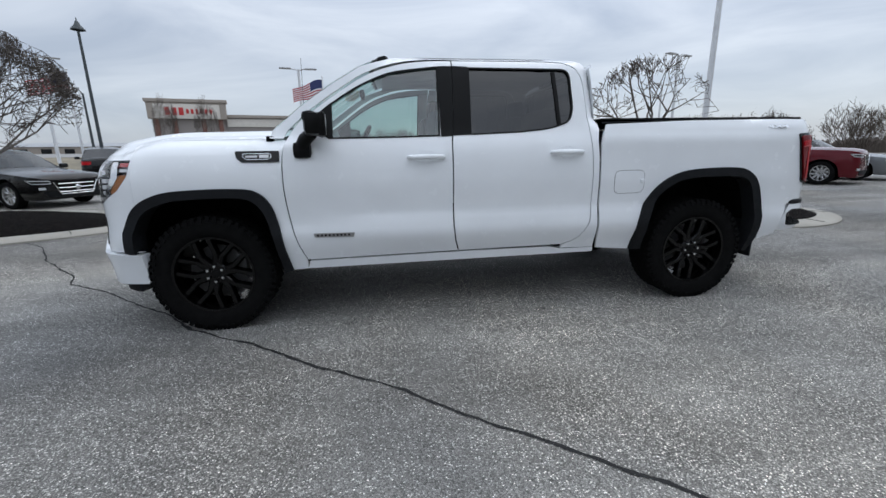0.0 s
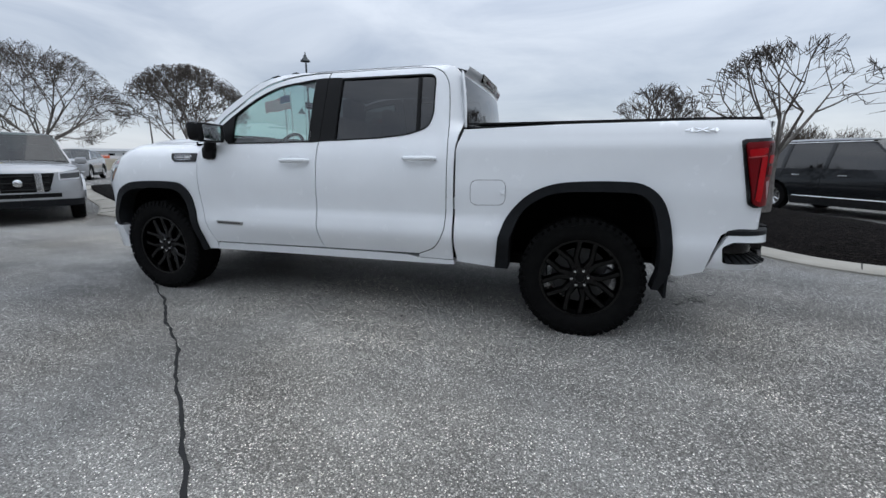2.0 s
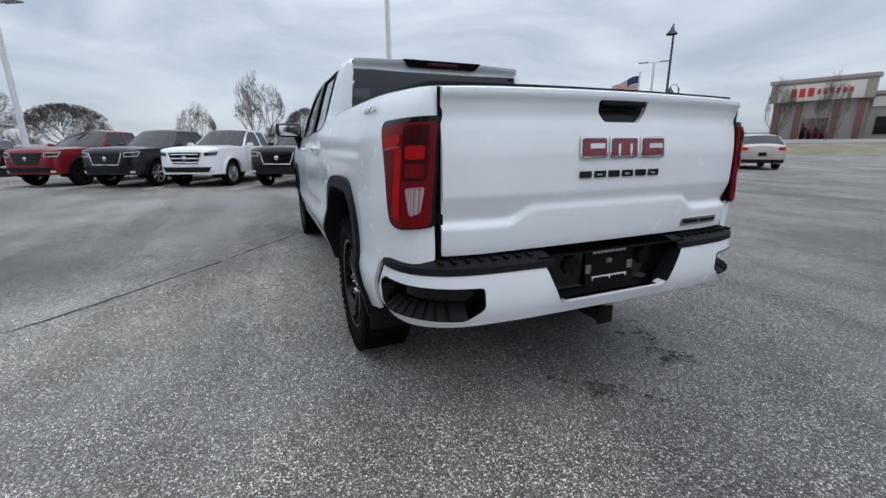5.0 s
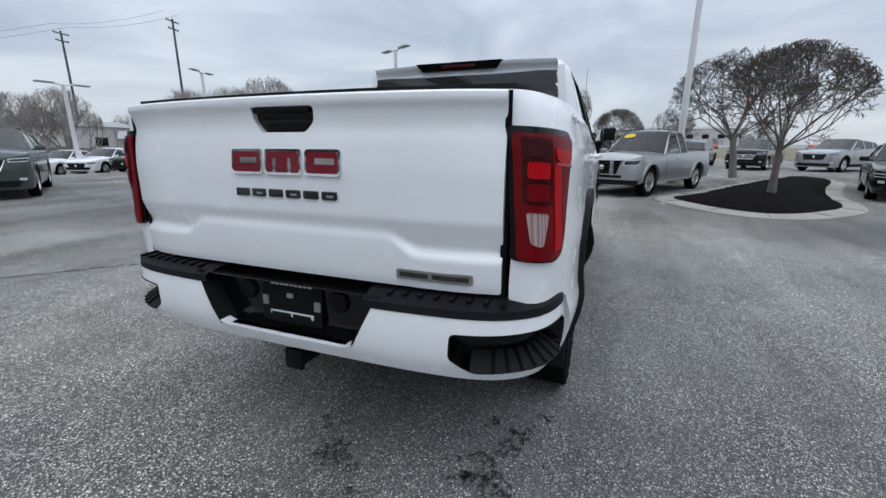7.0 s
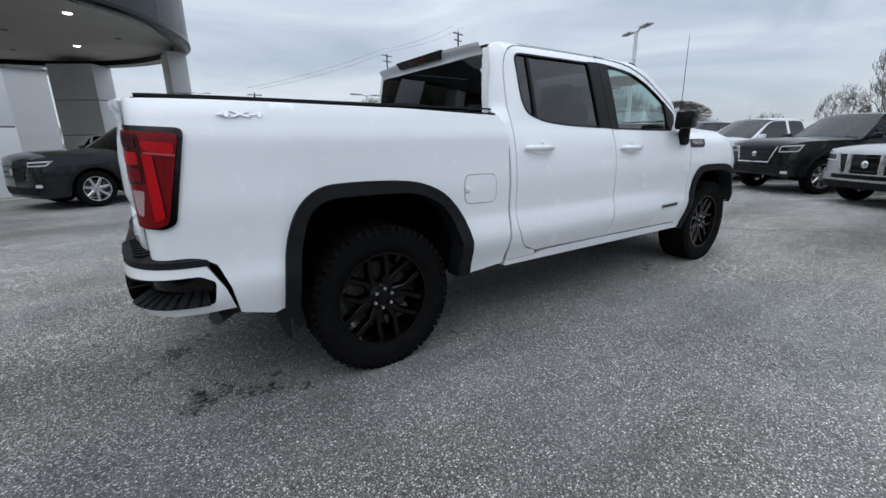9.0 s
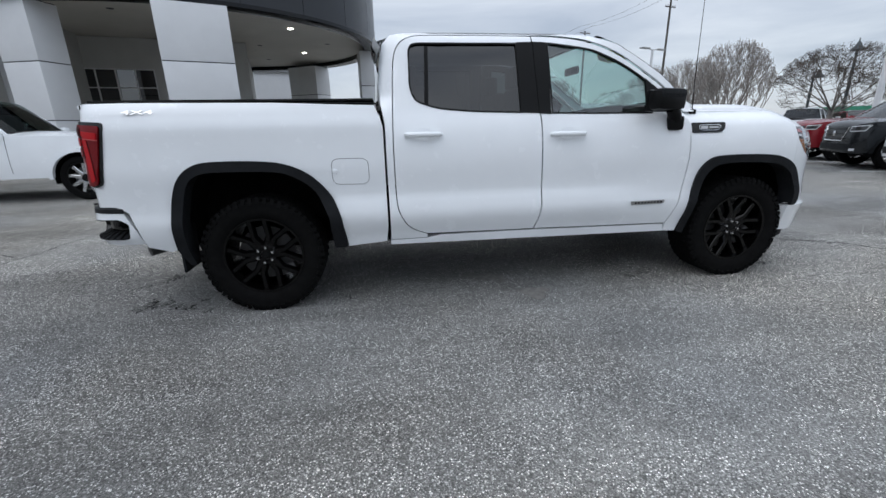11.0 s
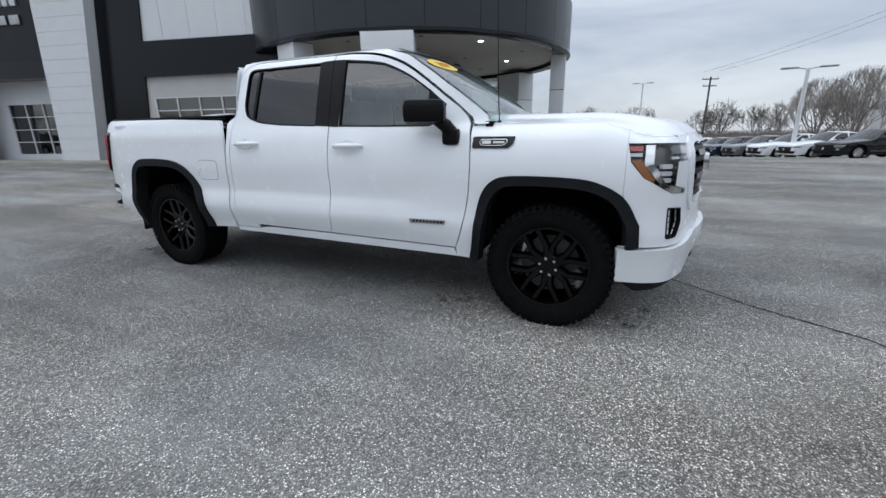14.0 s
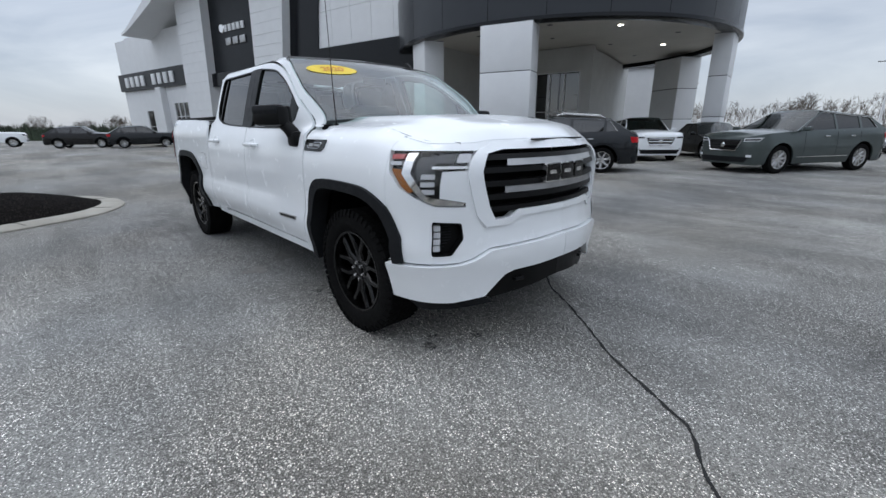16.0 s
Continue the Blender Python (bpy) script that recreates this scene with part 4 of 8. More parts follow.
part("tonneau_cover", join(sheet(cover_pt, [*steps(1.04, 2.5, 8), *steps(2.55, 2.86, 7)], [-2, *steps(-1, 1, 14), 2]),
                           sheet(lambda u, v: cover_pt(2.86, v) - Vector((0, 0, 0.016 * u)), (0, 1), steps(-1, 1, 14))), M["tonneau"], truck, "black soft tonneau cover")
for sd in (-1, 1):
    part("bed_rail_cap", sheet(lambda u, v: Vector((u, sd * (rail_y(u) + (-0.05, 0.022, 0.024, 0.018)[v]), (1.458, 1.458, 1.454, 1.448)[v] - 0.020 * max(0.0, 2.3 - u) / 1.3)), [*steps(1.02, 2.5, 6), *steps(2.56, 2.87, 6)], (0, 1, 2, 3)), M["black_plastic"], truck, "black plastic bed rail cap")
for x in (1.62, 2.24):
    part("cover_seam", sheet(lambda u, v: (u, v, cover_z(u, v) + 0.003), (x, x + 0.012), steps(-0.85, 0.85, 8)), M["rubber"], truck)

# tailgate
tg_up = smooth_fn((0.93, 0.99, 1.035, 1.065, 1.20, 1.30, 1.365, 1.41, 1.438, 1.455, 1.464), (2.916, 2.936, 2.951, 2.959, 2.958, 2.948, 2.936, 2.942, 2.956, 2.954, 2.936))
tg_low = smooth_fn((0.81, 0.86, 0.95, 1.02), (2.938, 2.947, 2.953, 2.954))


def tailgate_pt(y, z, out=0.0):
    """The tailgate's face leans in above a ledge that falls away to both sides; the foot stands proud below it."""
    a = abs(y)
    ledge = 1.008 - 0.056 * soft((a - 0.41) / 0.125)
    t = soft((z - ledge + 0.020) / 0.040)
    x = tg_low(z) * (1 - t) + tg_up(z) * t
    e = max(0.0, (a - 0.58) / 0.235)
    return Vector((x - 0.030 * e * e + 0.008 * (1 - (y / 0.81) ** 2) + out, y, z - 0.010 * (y / 0.81) ** 2 * max(0.0, (z - 0.9) / 0.55)))


grip = rounded(((-0.118, 1.424), (0.152, 1.424), (0.147, 1.375), (0.112, 1.338), (-0.078, 1.338), (-0.113, 1.375)), 0.012)
gate = part("tailgate", shell(rounded(((-0.806, 0.828), (0.806, 0.828), (0.806, 1.462), (-0.806, 1.462)), 0.010), tailgate_pt, [grip], 0.011, (-0.03, 0, 0)), M["white_paint"], truck)
part("tailgate_handle", shell(grip, lambda u, v: tailgate_pt(u, v, -0.022), (), 0.03), M["gloss_black"], gate, "black tailgate handle recess")
part("handle_lip", box(2.947, 0.017, 1.412, 0.022, 0.245, 0.022, 0.007), M["satin_black"], gate)
for i, (y0, y1) in enumerate(((-0.212, -0.070), (-0.056, 0.102), (0.118, 0.262))):
    em = rounded(((y0, 1.192), (y1, 1.192), (y1, 1.282), (y0, 1.282)), 0.014)
    e = part("emblem", shell(em, lambda u, v: tailgate_pt(u, v, 0.010), (), 0.03, (-0.012, 0, 0)), M["chrome"], gate, "chrome-edged red emblem block")
    inner = rounded(((y0 + 0.009, 1.201), (y1 - 0.009, 1.201), (y1 - 0.009, 1.273), (y0 + 0.009, 1.273)), 0.010)
    part("enamel", shell(inner, lambda u, v: tailgate_pt(u, v, 0.013), (), 0.03, (-0.003, 0, 0)), M["red_enamel"], e, "red enamel")
    slots = ((y0 + 0.045, y1 - 0.020, 1.232, 1.252),) if i != 1 else ((y0 + 0.040, y0 + 0.052, 1.201, 1.250), (y1 - 0.052, y1 - 0.040, 1.201, 1.250))
    for a, b_, c, d_ in slots:
        part("slot", shell([(a, c), (b_, c), (b_, d_), (a, d_)], lambda u, v: tailgate_pt(u, v, 0.0145), (), 0.03, (-0.002, 0, 0)), M["chrome"], e)
for i in range(6):
    y0 = -0.205 + 0.077 * i
    part("name_bar", shell(rounded(((y0, 1.112), (y0 + 0.060, 1.112), (y0 + 0.060, 1.140), (y0, 1.140)), 0.004), lambda u, v: tailgate_pt(u, v, 0.007), [rounded(((y0 + 0.012, 1.120), (y0 + 0.048, 1.120), (y0 + 0.048, 1.128), (y0 + 0.012, 1.128)), 0.002)] if i % 2 else (), 0.03, (-0.008, 0, 0)), M["lamp_bowl"], gate)
plq = rounded(((0.455, 0.858), (0.720, 0.858), (0.720, 0.892), (0.455, 0.892)), 0.006)
pl = part("name_plaque", shell(plq, lambda u, v: tailgate_pt(u, v, 0.007), (), 0.03, (-0.008, 0, 0)), M["steel"], gate, "grey metal name plaque")
for y0, y1 in ((0.467, 0.570), (0.585, 0.708)):
    part("plaque_bar", shell([(y0, 0.867), (y1, 0.867), (y1, 0.883), (y0, 0.883)], lambda u, v: tailgate_pt(u, v, 0.0085), (), 0.03, (-0.002, 0, 0)), M["lamp_bowl"], pl)
# Black strips put the shade of the tailgate's side gaps into colour.
for sd in (-1, 1):
    part("gate_gap_strip", sheet(lambda u, v: (2.911, sd * u, v), (0.798, 0.818), (0.83, 1.1, 1.45)), M["dark_void"], truck, "black strip laid in for the shaded gap beside the tailgate")
# Added black sheet that closes the hollow bed behind the tailgate.
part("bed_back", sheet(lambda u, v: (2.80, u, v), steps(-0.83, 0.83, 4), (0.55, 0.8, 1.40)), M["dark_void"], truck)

# rear bumper
BP = ((2.60, 0.985), (2.74, 0.980), (2.85, 0.950), (2.93, 0.885), (2.985, 0.78), (3.01, 0.65), (3.025, 0.40), (3.03, 0.0))
bl = [0.0]
for a, b in zip(BP, BP[1:]):
    bl.append(bl[-1] + math.dist(a, b))
bx_fn, by_fn = smooth_fn(bl, [p[0] for p in BP]), smooth_fn(bl, [p[1] for p in BP])


def bump_s(y):
    return float(np.interp(-y, [-p[1] for p in BP], bl))


def bumper_pt(s, z, side, out=0.0):
    x, y = bx_fn(s), by_fn(s)
    a, b = (bx_fn(max(0, s - 0.01)), by_fn(max(0, s - 0.01))), (bx_fn(min(bl[-1], s + 0.01)), by_fn(min(bl[-1], s + 0.01)))
    tx, ty = b[0] - a[0], b[1] - a[1]
    n = math.hypot(tx, ty) or 1.0
    bulge = 0.012 * math.sin(math.pi * min(1, max(0, (z - 0.54) / 0.24))) - 0.02 * max(0.0, (0.60 - z) / 0.06)
    return Vector((x + (out + bulge) * -ty / n, side * (y + (out + bulge) * tx / n), z))


SC = bl[-1]
white_half = [(0.02, 0.545), (0.30, 0.545), (SC, 0.545), (SC, 0.600), (bump_s(0.27), 0.600), (bump_s(0.315), 0.615), (bump_s(0.392), 0.767), (bump_s(0.80), 0.769), (0.20, 0.790), (0.12, 0.775), (0.05, 0.65)]
pocket = rounded(((bump_s(0.665), 0.712), (0.145, 0.725), (0.085, 0.690), (0.100, 0.590), (bump_s(0.74), 0.572), (bump_s(0.66), 0.625)), 0.018)
white = join(*[shell(white_half, lambda u, v, s_=s_: bumper_pt(u, v, s_), [pocket], 0.035, lambda u, v, s_=s_: bumper_pt(u, v, s_, -0.05) - bumper_pt(u, v, s_)) for s_ in (-1, 1)])
bumper = part("rear_bumper", white, M["white_paint"], truck, "white rear bumper with black step pads")
for s_ in (-1, 1):
    pk = part("corner_step", join(shell(pocket, lambda u, v: bumper_pt(u, v, s_, -0.075), (), 0.05),
                                  shell(pocket, lambda u, v: bumper_pt(u, v, s_, 0.001), [grow(pocket, 0.012)], 0.04, lambda u, v: bumper_pt(u, v, s_, -0.08) - bumper_pt(u, v, s_, 0.001))), M["gloss_black"], bumper, "black corner step recess")
    tread = sheet(lambda u, v: bumper_pt(u, 0.588 + 0.045 * (1 - v), s_, -0.08 * (1 - v) + 0.012 * v), steps(0.12, bump_s(0.73), 8), (0, 0.5, 1))
    part("step_tread", tread, M["black_plastic"], pk)
    for i in range(7):
        u = 0.15 + i * (bump_s(0.74) - 0.18) / 7
        part("tread_rib", tube([bumper_pt(u, 0.633, s_, -0.07), bumper_pt(u + 0.012, 0.594, s_, 0.008)], 0.006, 6), M["satin_black"], pk)
    pad_l = [(bump_s(y), y) for y in steps(0.97, 0.36, 12)]
    top = sheet(lambda u, v: Vector((2.80 + (bumper_pt(u, 0.76, s_).x - 2.80) * v, bumper_pt(u, 0.76, s_).y * (1 - 0.06 * (1 - v)), 0.812 - 0.020 * max(0.0, v - 0.7) / 0.3)), steps(0.10, bump_s(0.36), 16), (0, 0.4, 0.7, 1.0))
    lip = sheet(lambda u, v: bumper_pt(u, 0.792 - v, s_, 0.003), steps(0.10, bump_s(0.36), 16), (0, 0.013, 0.027))
    pad = part("step_pad", join(top, lip), M["black_plastic"], bumper, "ribbed black step pad")
    for i in range(8):
        y = s_ * (0.44 + 0.055 * i)
        part("pad_rib", box(2.945 - 0.004 * i, y, 0.812, 0.10, 0.016, 0.012, 0.004, ), M["satin_black"], pad)
    slope = sheet(lambda u, v: bumper_pt(bump_s(0.40 - 0.10 * u), 0.792 - 0.185 * u - 0.006, s_, 0.002) + Vector((-0.10 * v, 0, 0)), steps(0, 1, 6), (0, 1))
    part("notch_side", slope, M["black_plastic"], bumper)
well = shell([(-0.42, 0.80), (-0.30, 0.600), (0.30, 0.600), (0.42, 0.80)], lambda u, v: (2.955, u, v), (), 0.1, (0.06, 0, 0))
plate_well = part("plate_well", join(well, sheet(lambda u, v: (v, u, 0.806), steps(-0.42, 0.42, 2), (2.85, 2.96)), sheet(lambda u, v: (v, u, 0.598), steps(-0.30, 0.30, 2), (2.95, 3.03))), M["gloss_black"], bumper, "black number plate recess")
part("plate_frame", shell(rounded(((-0.135, 0.625), (0.145, 0.625), (0.145, 0.795), (-0.135, 0.795)), 0.01), lambda u, v: (2.978 - 0.10 * (v - 0.62), u, v), (), 0.06, (-0.012, 0, 0)), M["satin_black"], plate_well, "dealer plate frame with unreadable writing")
part("plate_band", box(2.972, 0.005, 0.655, 0.006, 0.205, 0.028, 0.002), M["panel_white"], plate_well)
for y0, y1 in ((-0.090, 0.0), (0.012, 0.095)):
    part("plate_bar", box(2.976, (y0 + y1) / 2, 0.655, 0.004, y1 - y0, 0.015), M["satin_black"], plate_well)
for i in range(9):
    part("plate_bar", box(2.964, -0.085 + 0.022 * i, 0.778, 0.004, 0.014, 0.012), M["panel_white"], plate_well)
for y in (-0.120, 0.0, 0.125):
    part("plate_clip", box(2.969, y, 0.735 if y == 0.0 else 0.705, 0.008, 0.03, 0.04 if y else 0.02, 0.003), M["steel"], plate_well)
for y in (-0.215, 0.215):
    part("socket_cap", lathe([(0, 0.012), (0.038, 0.012), (0.044, 0.0)], 16, Matrix.Translation((2.957, y, 0.735)) @ Matrix.Rotation(math.pi / 2, 4, "Y")), M["satin_black"], plate_well)
# Added black box: darkens the gap behind the bumper, where ground showed through.
part("bumper_filler", box(2.64, 0, 0.655, 0.26, 1.72, 0.27, 0.02), M["dark_void"], bumper)
part("tow_hitch", join(box(2.88, 0.0, 0.470, 0.20, 0.065, 0.065, 0.008), box(2.975, 0.0, 0.470, 0.016, 0.085, 0.085, 0.01)), M["satin_black"], truck, "black tow hitch receiver")
part("exhaust_pipe", tube([(2.45, 0.70, 0.47), (2.62, 0.72, 0.46), (2.70, 0.80, 0.45)], 0.038, 12), M["disc_iron"], truck)

# front fascia, grille, lamps
Y = at_y
lamp_hole = [(at_front_x(-2.292), 1.215), (Y(0.665), 1.210), (Y(0.672), 1.112), (Y(0.825), 1.108), (Y(0.83), 0.968), (Y(0.700), 0.938), (Y(0.700), 0.912), (Y(0.85), 0.925), (at_front_x(-2.50), 0.955), (at_front_x(-2.39), 1.02), (at_front_x(-2.315), 1.11)]
fog_hole = rounded(((Y(0.862), 0.838), (Y(0.725), 0.822), (Y(0.715), 0.735), (Y(0.775), 0.650), (Y(0.862), 0.650)), 0.012)
grille_hole = [(FC, 1.215), (Y(0.52), 1.215), (Y(0.605), 1.195), (Y(0.615), 1.10), (Y(0.565), 0.90), (Y(0.530), 0.828), (Y(0.44), 0.830), (Y(0.38), 0.875), (FC, 0.875)]
fascia = [(-2.292, 0.605), *[(x, z) for x, z in ARCH_F_OUT if x < -2.29], (-2.292, 0.915), (-2.292, 1.282)]
fascia += [(s, fascia_top(s)) for s in (-2.34, *steps(-2.40, Y(0.70), 5))] + [(Y(0.62), 1.262), (FC, 1.272), (FC, 1.216), *grille_hole[1:-1], (FC, 0.874), (FC, 0.690), (Y(0.56), 0.668), (Y(0.66), 0.620), (Y(0.74), 0.600)]
for s_ in (-1, 1):
    g = shell(fascia, lambda u, v: nose(u, v, s_), [lamp_hole, fog_hole], 0.04, lambda u, v: nose(u, v, s_, -0.03) - nose(u, v, s_))
    part("front_fascia", g, M["white_paint"], truck)
    ring_outer = [(FC, 1.262), (Y(0.60), 1.252), (Y(0.685), 1.222), (Y(0.695), 1.10), (Y(0.64), 0.86), (Y(0.585), 0.790), (Y(0.44), 0.792), (Y(0.37), 0.838), (FC, 0.838)]
    ring_inner = [(FC, 0.875), (Y(0.38), 0.875), (Y(0.44), 0.830), (Y(0.530), 0.828), (Y(0.565), 0.90), (Y(0.615), 1.10), (Y(0.605), 1.195), (Y(0.52), 1.215), (FC, 1.215)]
    part("grille_surround", shell(ring_outer + ring_inner, lambda u, v: nose(u, v, s_, 0.014), (), 0.035, lambda u, v: nose(u, v, s_, -0.05) - nose(u, v, s_, 0.014)), M["white_paint"], truck, "white raised grille surround")
    # headlamp
    hl = part("headlamp", shell(lamp_hole, lambda u, v: nose(u, v, s_, -0.045), (), 0.04, lambda u, v: nose(u, v, s_, 0.002) - nose(u, v, s_, -0.045)), M["lamp_bowl"], truck, "headlamp with chrome strip, amber corner and projector lenses")
    part("cover", shell(lamp_hole, lambda u, v: nose(u, v, s_, 0.004), (), 0.05), M["glass_lamp"], hl, "clear plastic cover")
    amber = [(at_front_x(-2.322), 1.118), (at_front_x(-2.372), 1.118), (at_front_x(-2.458), 1.004), (at_front_x(-2.435), 0.994), (at_front_x(-2.385), 1.035)]
    part("amber_lens", shell(amber, lambda u, v: nose(u, v, s_, -0.012), (), 0.04, lambda u, v: nose(u, v, s_, -0.03) - nose(u, v, s_, -0.012)), M["amber_lens"], hl, "amber side lens")
    for z0, z1 in ((1.140, 1.158), (1.172, 1.196)):
        bar = [(at_front_x(-2.308), z0), (at_front_x(-2.374), z0), (at_front_x(-2.374), z1), (at_front_x(-2.304), z1)]
        part("side_reflector", shell(bar, lambda u, v: nose(u, v, s_, -0.010), (), 0.04, lambda u, v: nose(u, v, s_, -0.03) - nose(u, v, s_, -0.010)), M["clear_red"] if z0 > 1.16 else M["clear_lens"], hl)
    cs = [(at_front_x(-2.390), 1.203), (at_front_x(-2.440), 1.203), (at_front_x(-2.440), 1.10), (at_front_x(-2.520), 0.978), (Y(0.70), 0.936), (Y(0.70), 0.917), (Y(0.85), 0.930), (at_front_x(-2.498), 0.962), (at_front_x(-2.390), 1.096)]
    part("daytime_strip", shell(cs, lambda u, v: nose(u, v, s_, -0.008), (), 0.03, lambda u, v: nose(u, v, s_, -0.035) - nose(u, v, s_, -0.008)), M["chrome"], hl, "bright C-shaped light strip")
    part("chrome_bar", shell([(Y(0.87), 1.136), (Y(0.69), 1.132), (Y(0.69), 1.118), (Y(0.87), 1.122)], lambda u, v: nose(u, v, s_, -0.008), (), 0.04, lambda u, v: nose(u, v, s_, -0.03) - nose(u, v, s_, -0.008)), M["chrome"], hl)
    for y0, y1, z0, z1 in ((0.865, 0.775, 1.150, 1.195), (0.760, 0.690, 1.150, 1.195), (0.905, 0.850, 1.068, 1.092), (0.905, 0.850, 1.028, 1.052), (0.905, 0.850, 0.988, 1.012)):
        cell = rounded(((Y(y0), z0), (Y(y1), z0), (Y(y1), z1), (Y(y0), z1)), 0.006)
        part("projector", shell(cell, lambda u, v: nose(u, v, s_, -0.014), (), 0.03, lambda u, v: nose(u, v, s_, -0.04) - nose(u, v, s_, -0.014)), M["clear_lens"] if z0 < 1.1 or y0 < 0.8 else M["lamp_bowl"], hl)
    # fog lamp recess
    fg = part("fog_lamp", shell(fog_hole, lambda u, v: nose(u, v, s_, -0.05), (), 0.05, lambda u, v: nose(u, v, s_, 0.0) - nose(u, v, s_, -0.05)), M["satin_black"], truck, "black air slot with a stacked white fog lamp")
    part("bezel", shell(grow(fog_hole, -0.005), lambda u, v: nose(u, v, s_, 0.0035), [grow(fog_hole, 0.010)], 0.03, lambda u, v: nose(u, v, s_, -0.02) - nose(u, v, s_, 0.0035)), M["satin_black"], fg, "black bezel")
    for i in range(4):
        z0 = 0.672 + i * 0.038
        cell = rounded(((Y(0.858), z0), (Y(0.828), z0), (Y(0.828), z0 + 0.031), (Y(0.858), z0 + 0.031)), 0.004)
        part("fog_cell", shell(cell, lambda u, v: nose(u, v, s_, -0.012), (), 0.03, lambda u, v: nose(u, v, s_, -0.04) - nose(u, v, s_, -0.012)), M["clear_lens"], fg)
    for i in range(9):
        z0 = 0.68 + i * 0.016
        part("slot_rib", tube([nose(Y(0.82), z0, s_, -0.036), nose(Y(0.768 + 0.80 * max(0, 0.735 - z0)), z0, s_, -0.036)], 0.004, 5), M["black_plastic"], fg)
    # chin: lower white bumper and the black intake
    lo = [(-2.286, 0.372), (-2.286, 0.588), (Y(0.74), 0.592), (Y(0.66), 0.612), (Y(0.56), 0.660), (FC, 0.682), (FC, 0.530), (Y(0.42), 0.515), (Y(0.48), 0.495), (Y(0.62), 0.372), (Y(0.80), 0.358)]
    part("front_bumper", shell(lo, lambda u, v: nose(u, v, s_, 0.030), (), 0.04, lambda u, v: nose(u, v, s_, -0.05) - nose(u, v, s_, 0.030)), M["white_paint"], truck, "white lower front bumper")
    sk = [(FC, 0.525), (Y(0.42), 0.510), (Y(0.48), 0.490), (Y(0.62), 0.368), (Y(0.56), 0.340), (FC, 0.390)]
    part("lower_intake", shell(sk, lambda u, v: nose(u, v, s_, 0.012 - 0.02), (), 0.05, lambda u, v: nose(u, v, s_, -0.08) - nose(u, v, s_, 0.0)), M["satin_black"], truck, "black lower intake")
    lipz = [(-2.30, 0.372), (Y(0.80), 0.356), (Y(0.60), 0.366), (Y(0.55), 0.300), (-2.42, 0.290)]
    part("air_dam", shell(lipz, lambda u, v: nose(u, v, s_, -0.02), (), 0.05, lambda u, v: nose(u, v, s_, -0.1) - nose(u, v, s_, -0.02)), M["black_plastic"], truck)
    part("tow_hook", tube([nose(Y(0.40), 0.44, s_, 0.0), nose(Y(0.40), 0.44, s_, 0.012), nose(Y(0.34), 0.44, s_, 0.012), nose(Y(0.34), 0.44, s_, 0.0)], 0.012, 6), M["satin_black"], truck)
for sd in (-1, 1):
    line = [Vector((x, sd * y, hood_z(x, y) + 0.0008)) for x, y in spline(((-2.17, 0.838), (-2.26, 0.822), (-2.34, 0.800), (-2.40, 0.785)), 3)]
    line += [nose(Y(0.800), z, sd, 0.0008) for z in (1.252, 1.236, 1.219)]
    part("hood_seam", tube(line, 0.0022, 5), M["dark_void"], hood, "dark seam at the hood's front corner")
gr = join(*[shell([(FC, 1.23), (Y(0.55), 1.23), (Y(0.69), 1.21), (Y(0.69), 1.10), (Y(0.56), 0.80), (FC, 0.80)], lambda u, v: nose(u, v, s_, -0.075), (), 0.08) for s_ in (-1, 1)])
grille = part("grille", gr, M["dark_void"], truck, "black grille with four bars")


def nose_line(z, half, out, n=14):
    return [nose(at_y(abs(y)), z, 1 if y >= 0 else -1, out) for y in steps(-half, half, n)]


for z, half in ((1.175, 0.600), (1.105, 0.605), (1.030, 0.590), (0.955, 0.57), (0.885, 0.545)):
    a, b_ = nose_line(z + 0.020, half, -0.035), nose_line(z - 0.020, half, -0.035)
    a2, b2 = nose_line(z + 0.014, half, -0.005), nose_line(z - 0.016, half, 0.0)
    rows_ = [a, a2, b2, b_]
    part("grille_bar", sheet(lambda u, v: rows_[int(u)][int(v)], range(4), range(15)), M["satin_black"], grille, "black grille bar")
for z in (1.143, 0.992):
    a2, b2 = nose_line(z + 0.019, 0.47, 0.002, 10), nose_line(z - 0.016, 0.47, 0.006, 10)
    rows2 = [nose_line(z + 0.021, 0.47, -0.03, 10), a2, b2, nose_line(z - 0.018, 0.47, -0.03, 10)]
    part("grille_insert", sheet(lambda u, v: rows2[int(u)][int(v)], range(4), range(11)), M["steel"], grille, "silver grille insert")
for y0, y1 in ((-0.205, -0.078), (-0.068, 0.068), (0.078, 0.205)):
    mid = nose(at_y(abs(y0 + y1) / 2), 1.075, 1, 0.025)
    outer = rounded(((y0, 1.018), (y1, 1.018), (y1, 1.128), (y0, 1.128)), 0.012)
    em = part("emblem", shell(outer, lambda u, v: nose(at_y(abs(u)), v, 1 if u >= 0 else -1, 0.028), (), 0.03, (0.03, 0, 0)), M["chrome"], grille, "silver-edged black emblem block")
    part("enamel", shell(grow(outer, 0.012), lambda u, v: nose(at_y(abs(u)), v, 1 if u >= 0 else -1, 0.031), (), 0.03, (0.006, 0, 0)), M["gloss_black"], em)
    slot_ = rounded(((y0 + 0.045, 1.064), (y1 - 0.024, 1.064), (y1 - 0.024, 1.086), (y0 + 0.045, 1.086)), 0.004)
    part("slot", shell(slot_, lambda u, v: nose(at_y(abs(u)), v, 1 if u >= 0 else -1, 0.034), (), 0.03, (0.006, 0, 0)), M["chrome"], em)

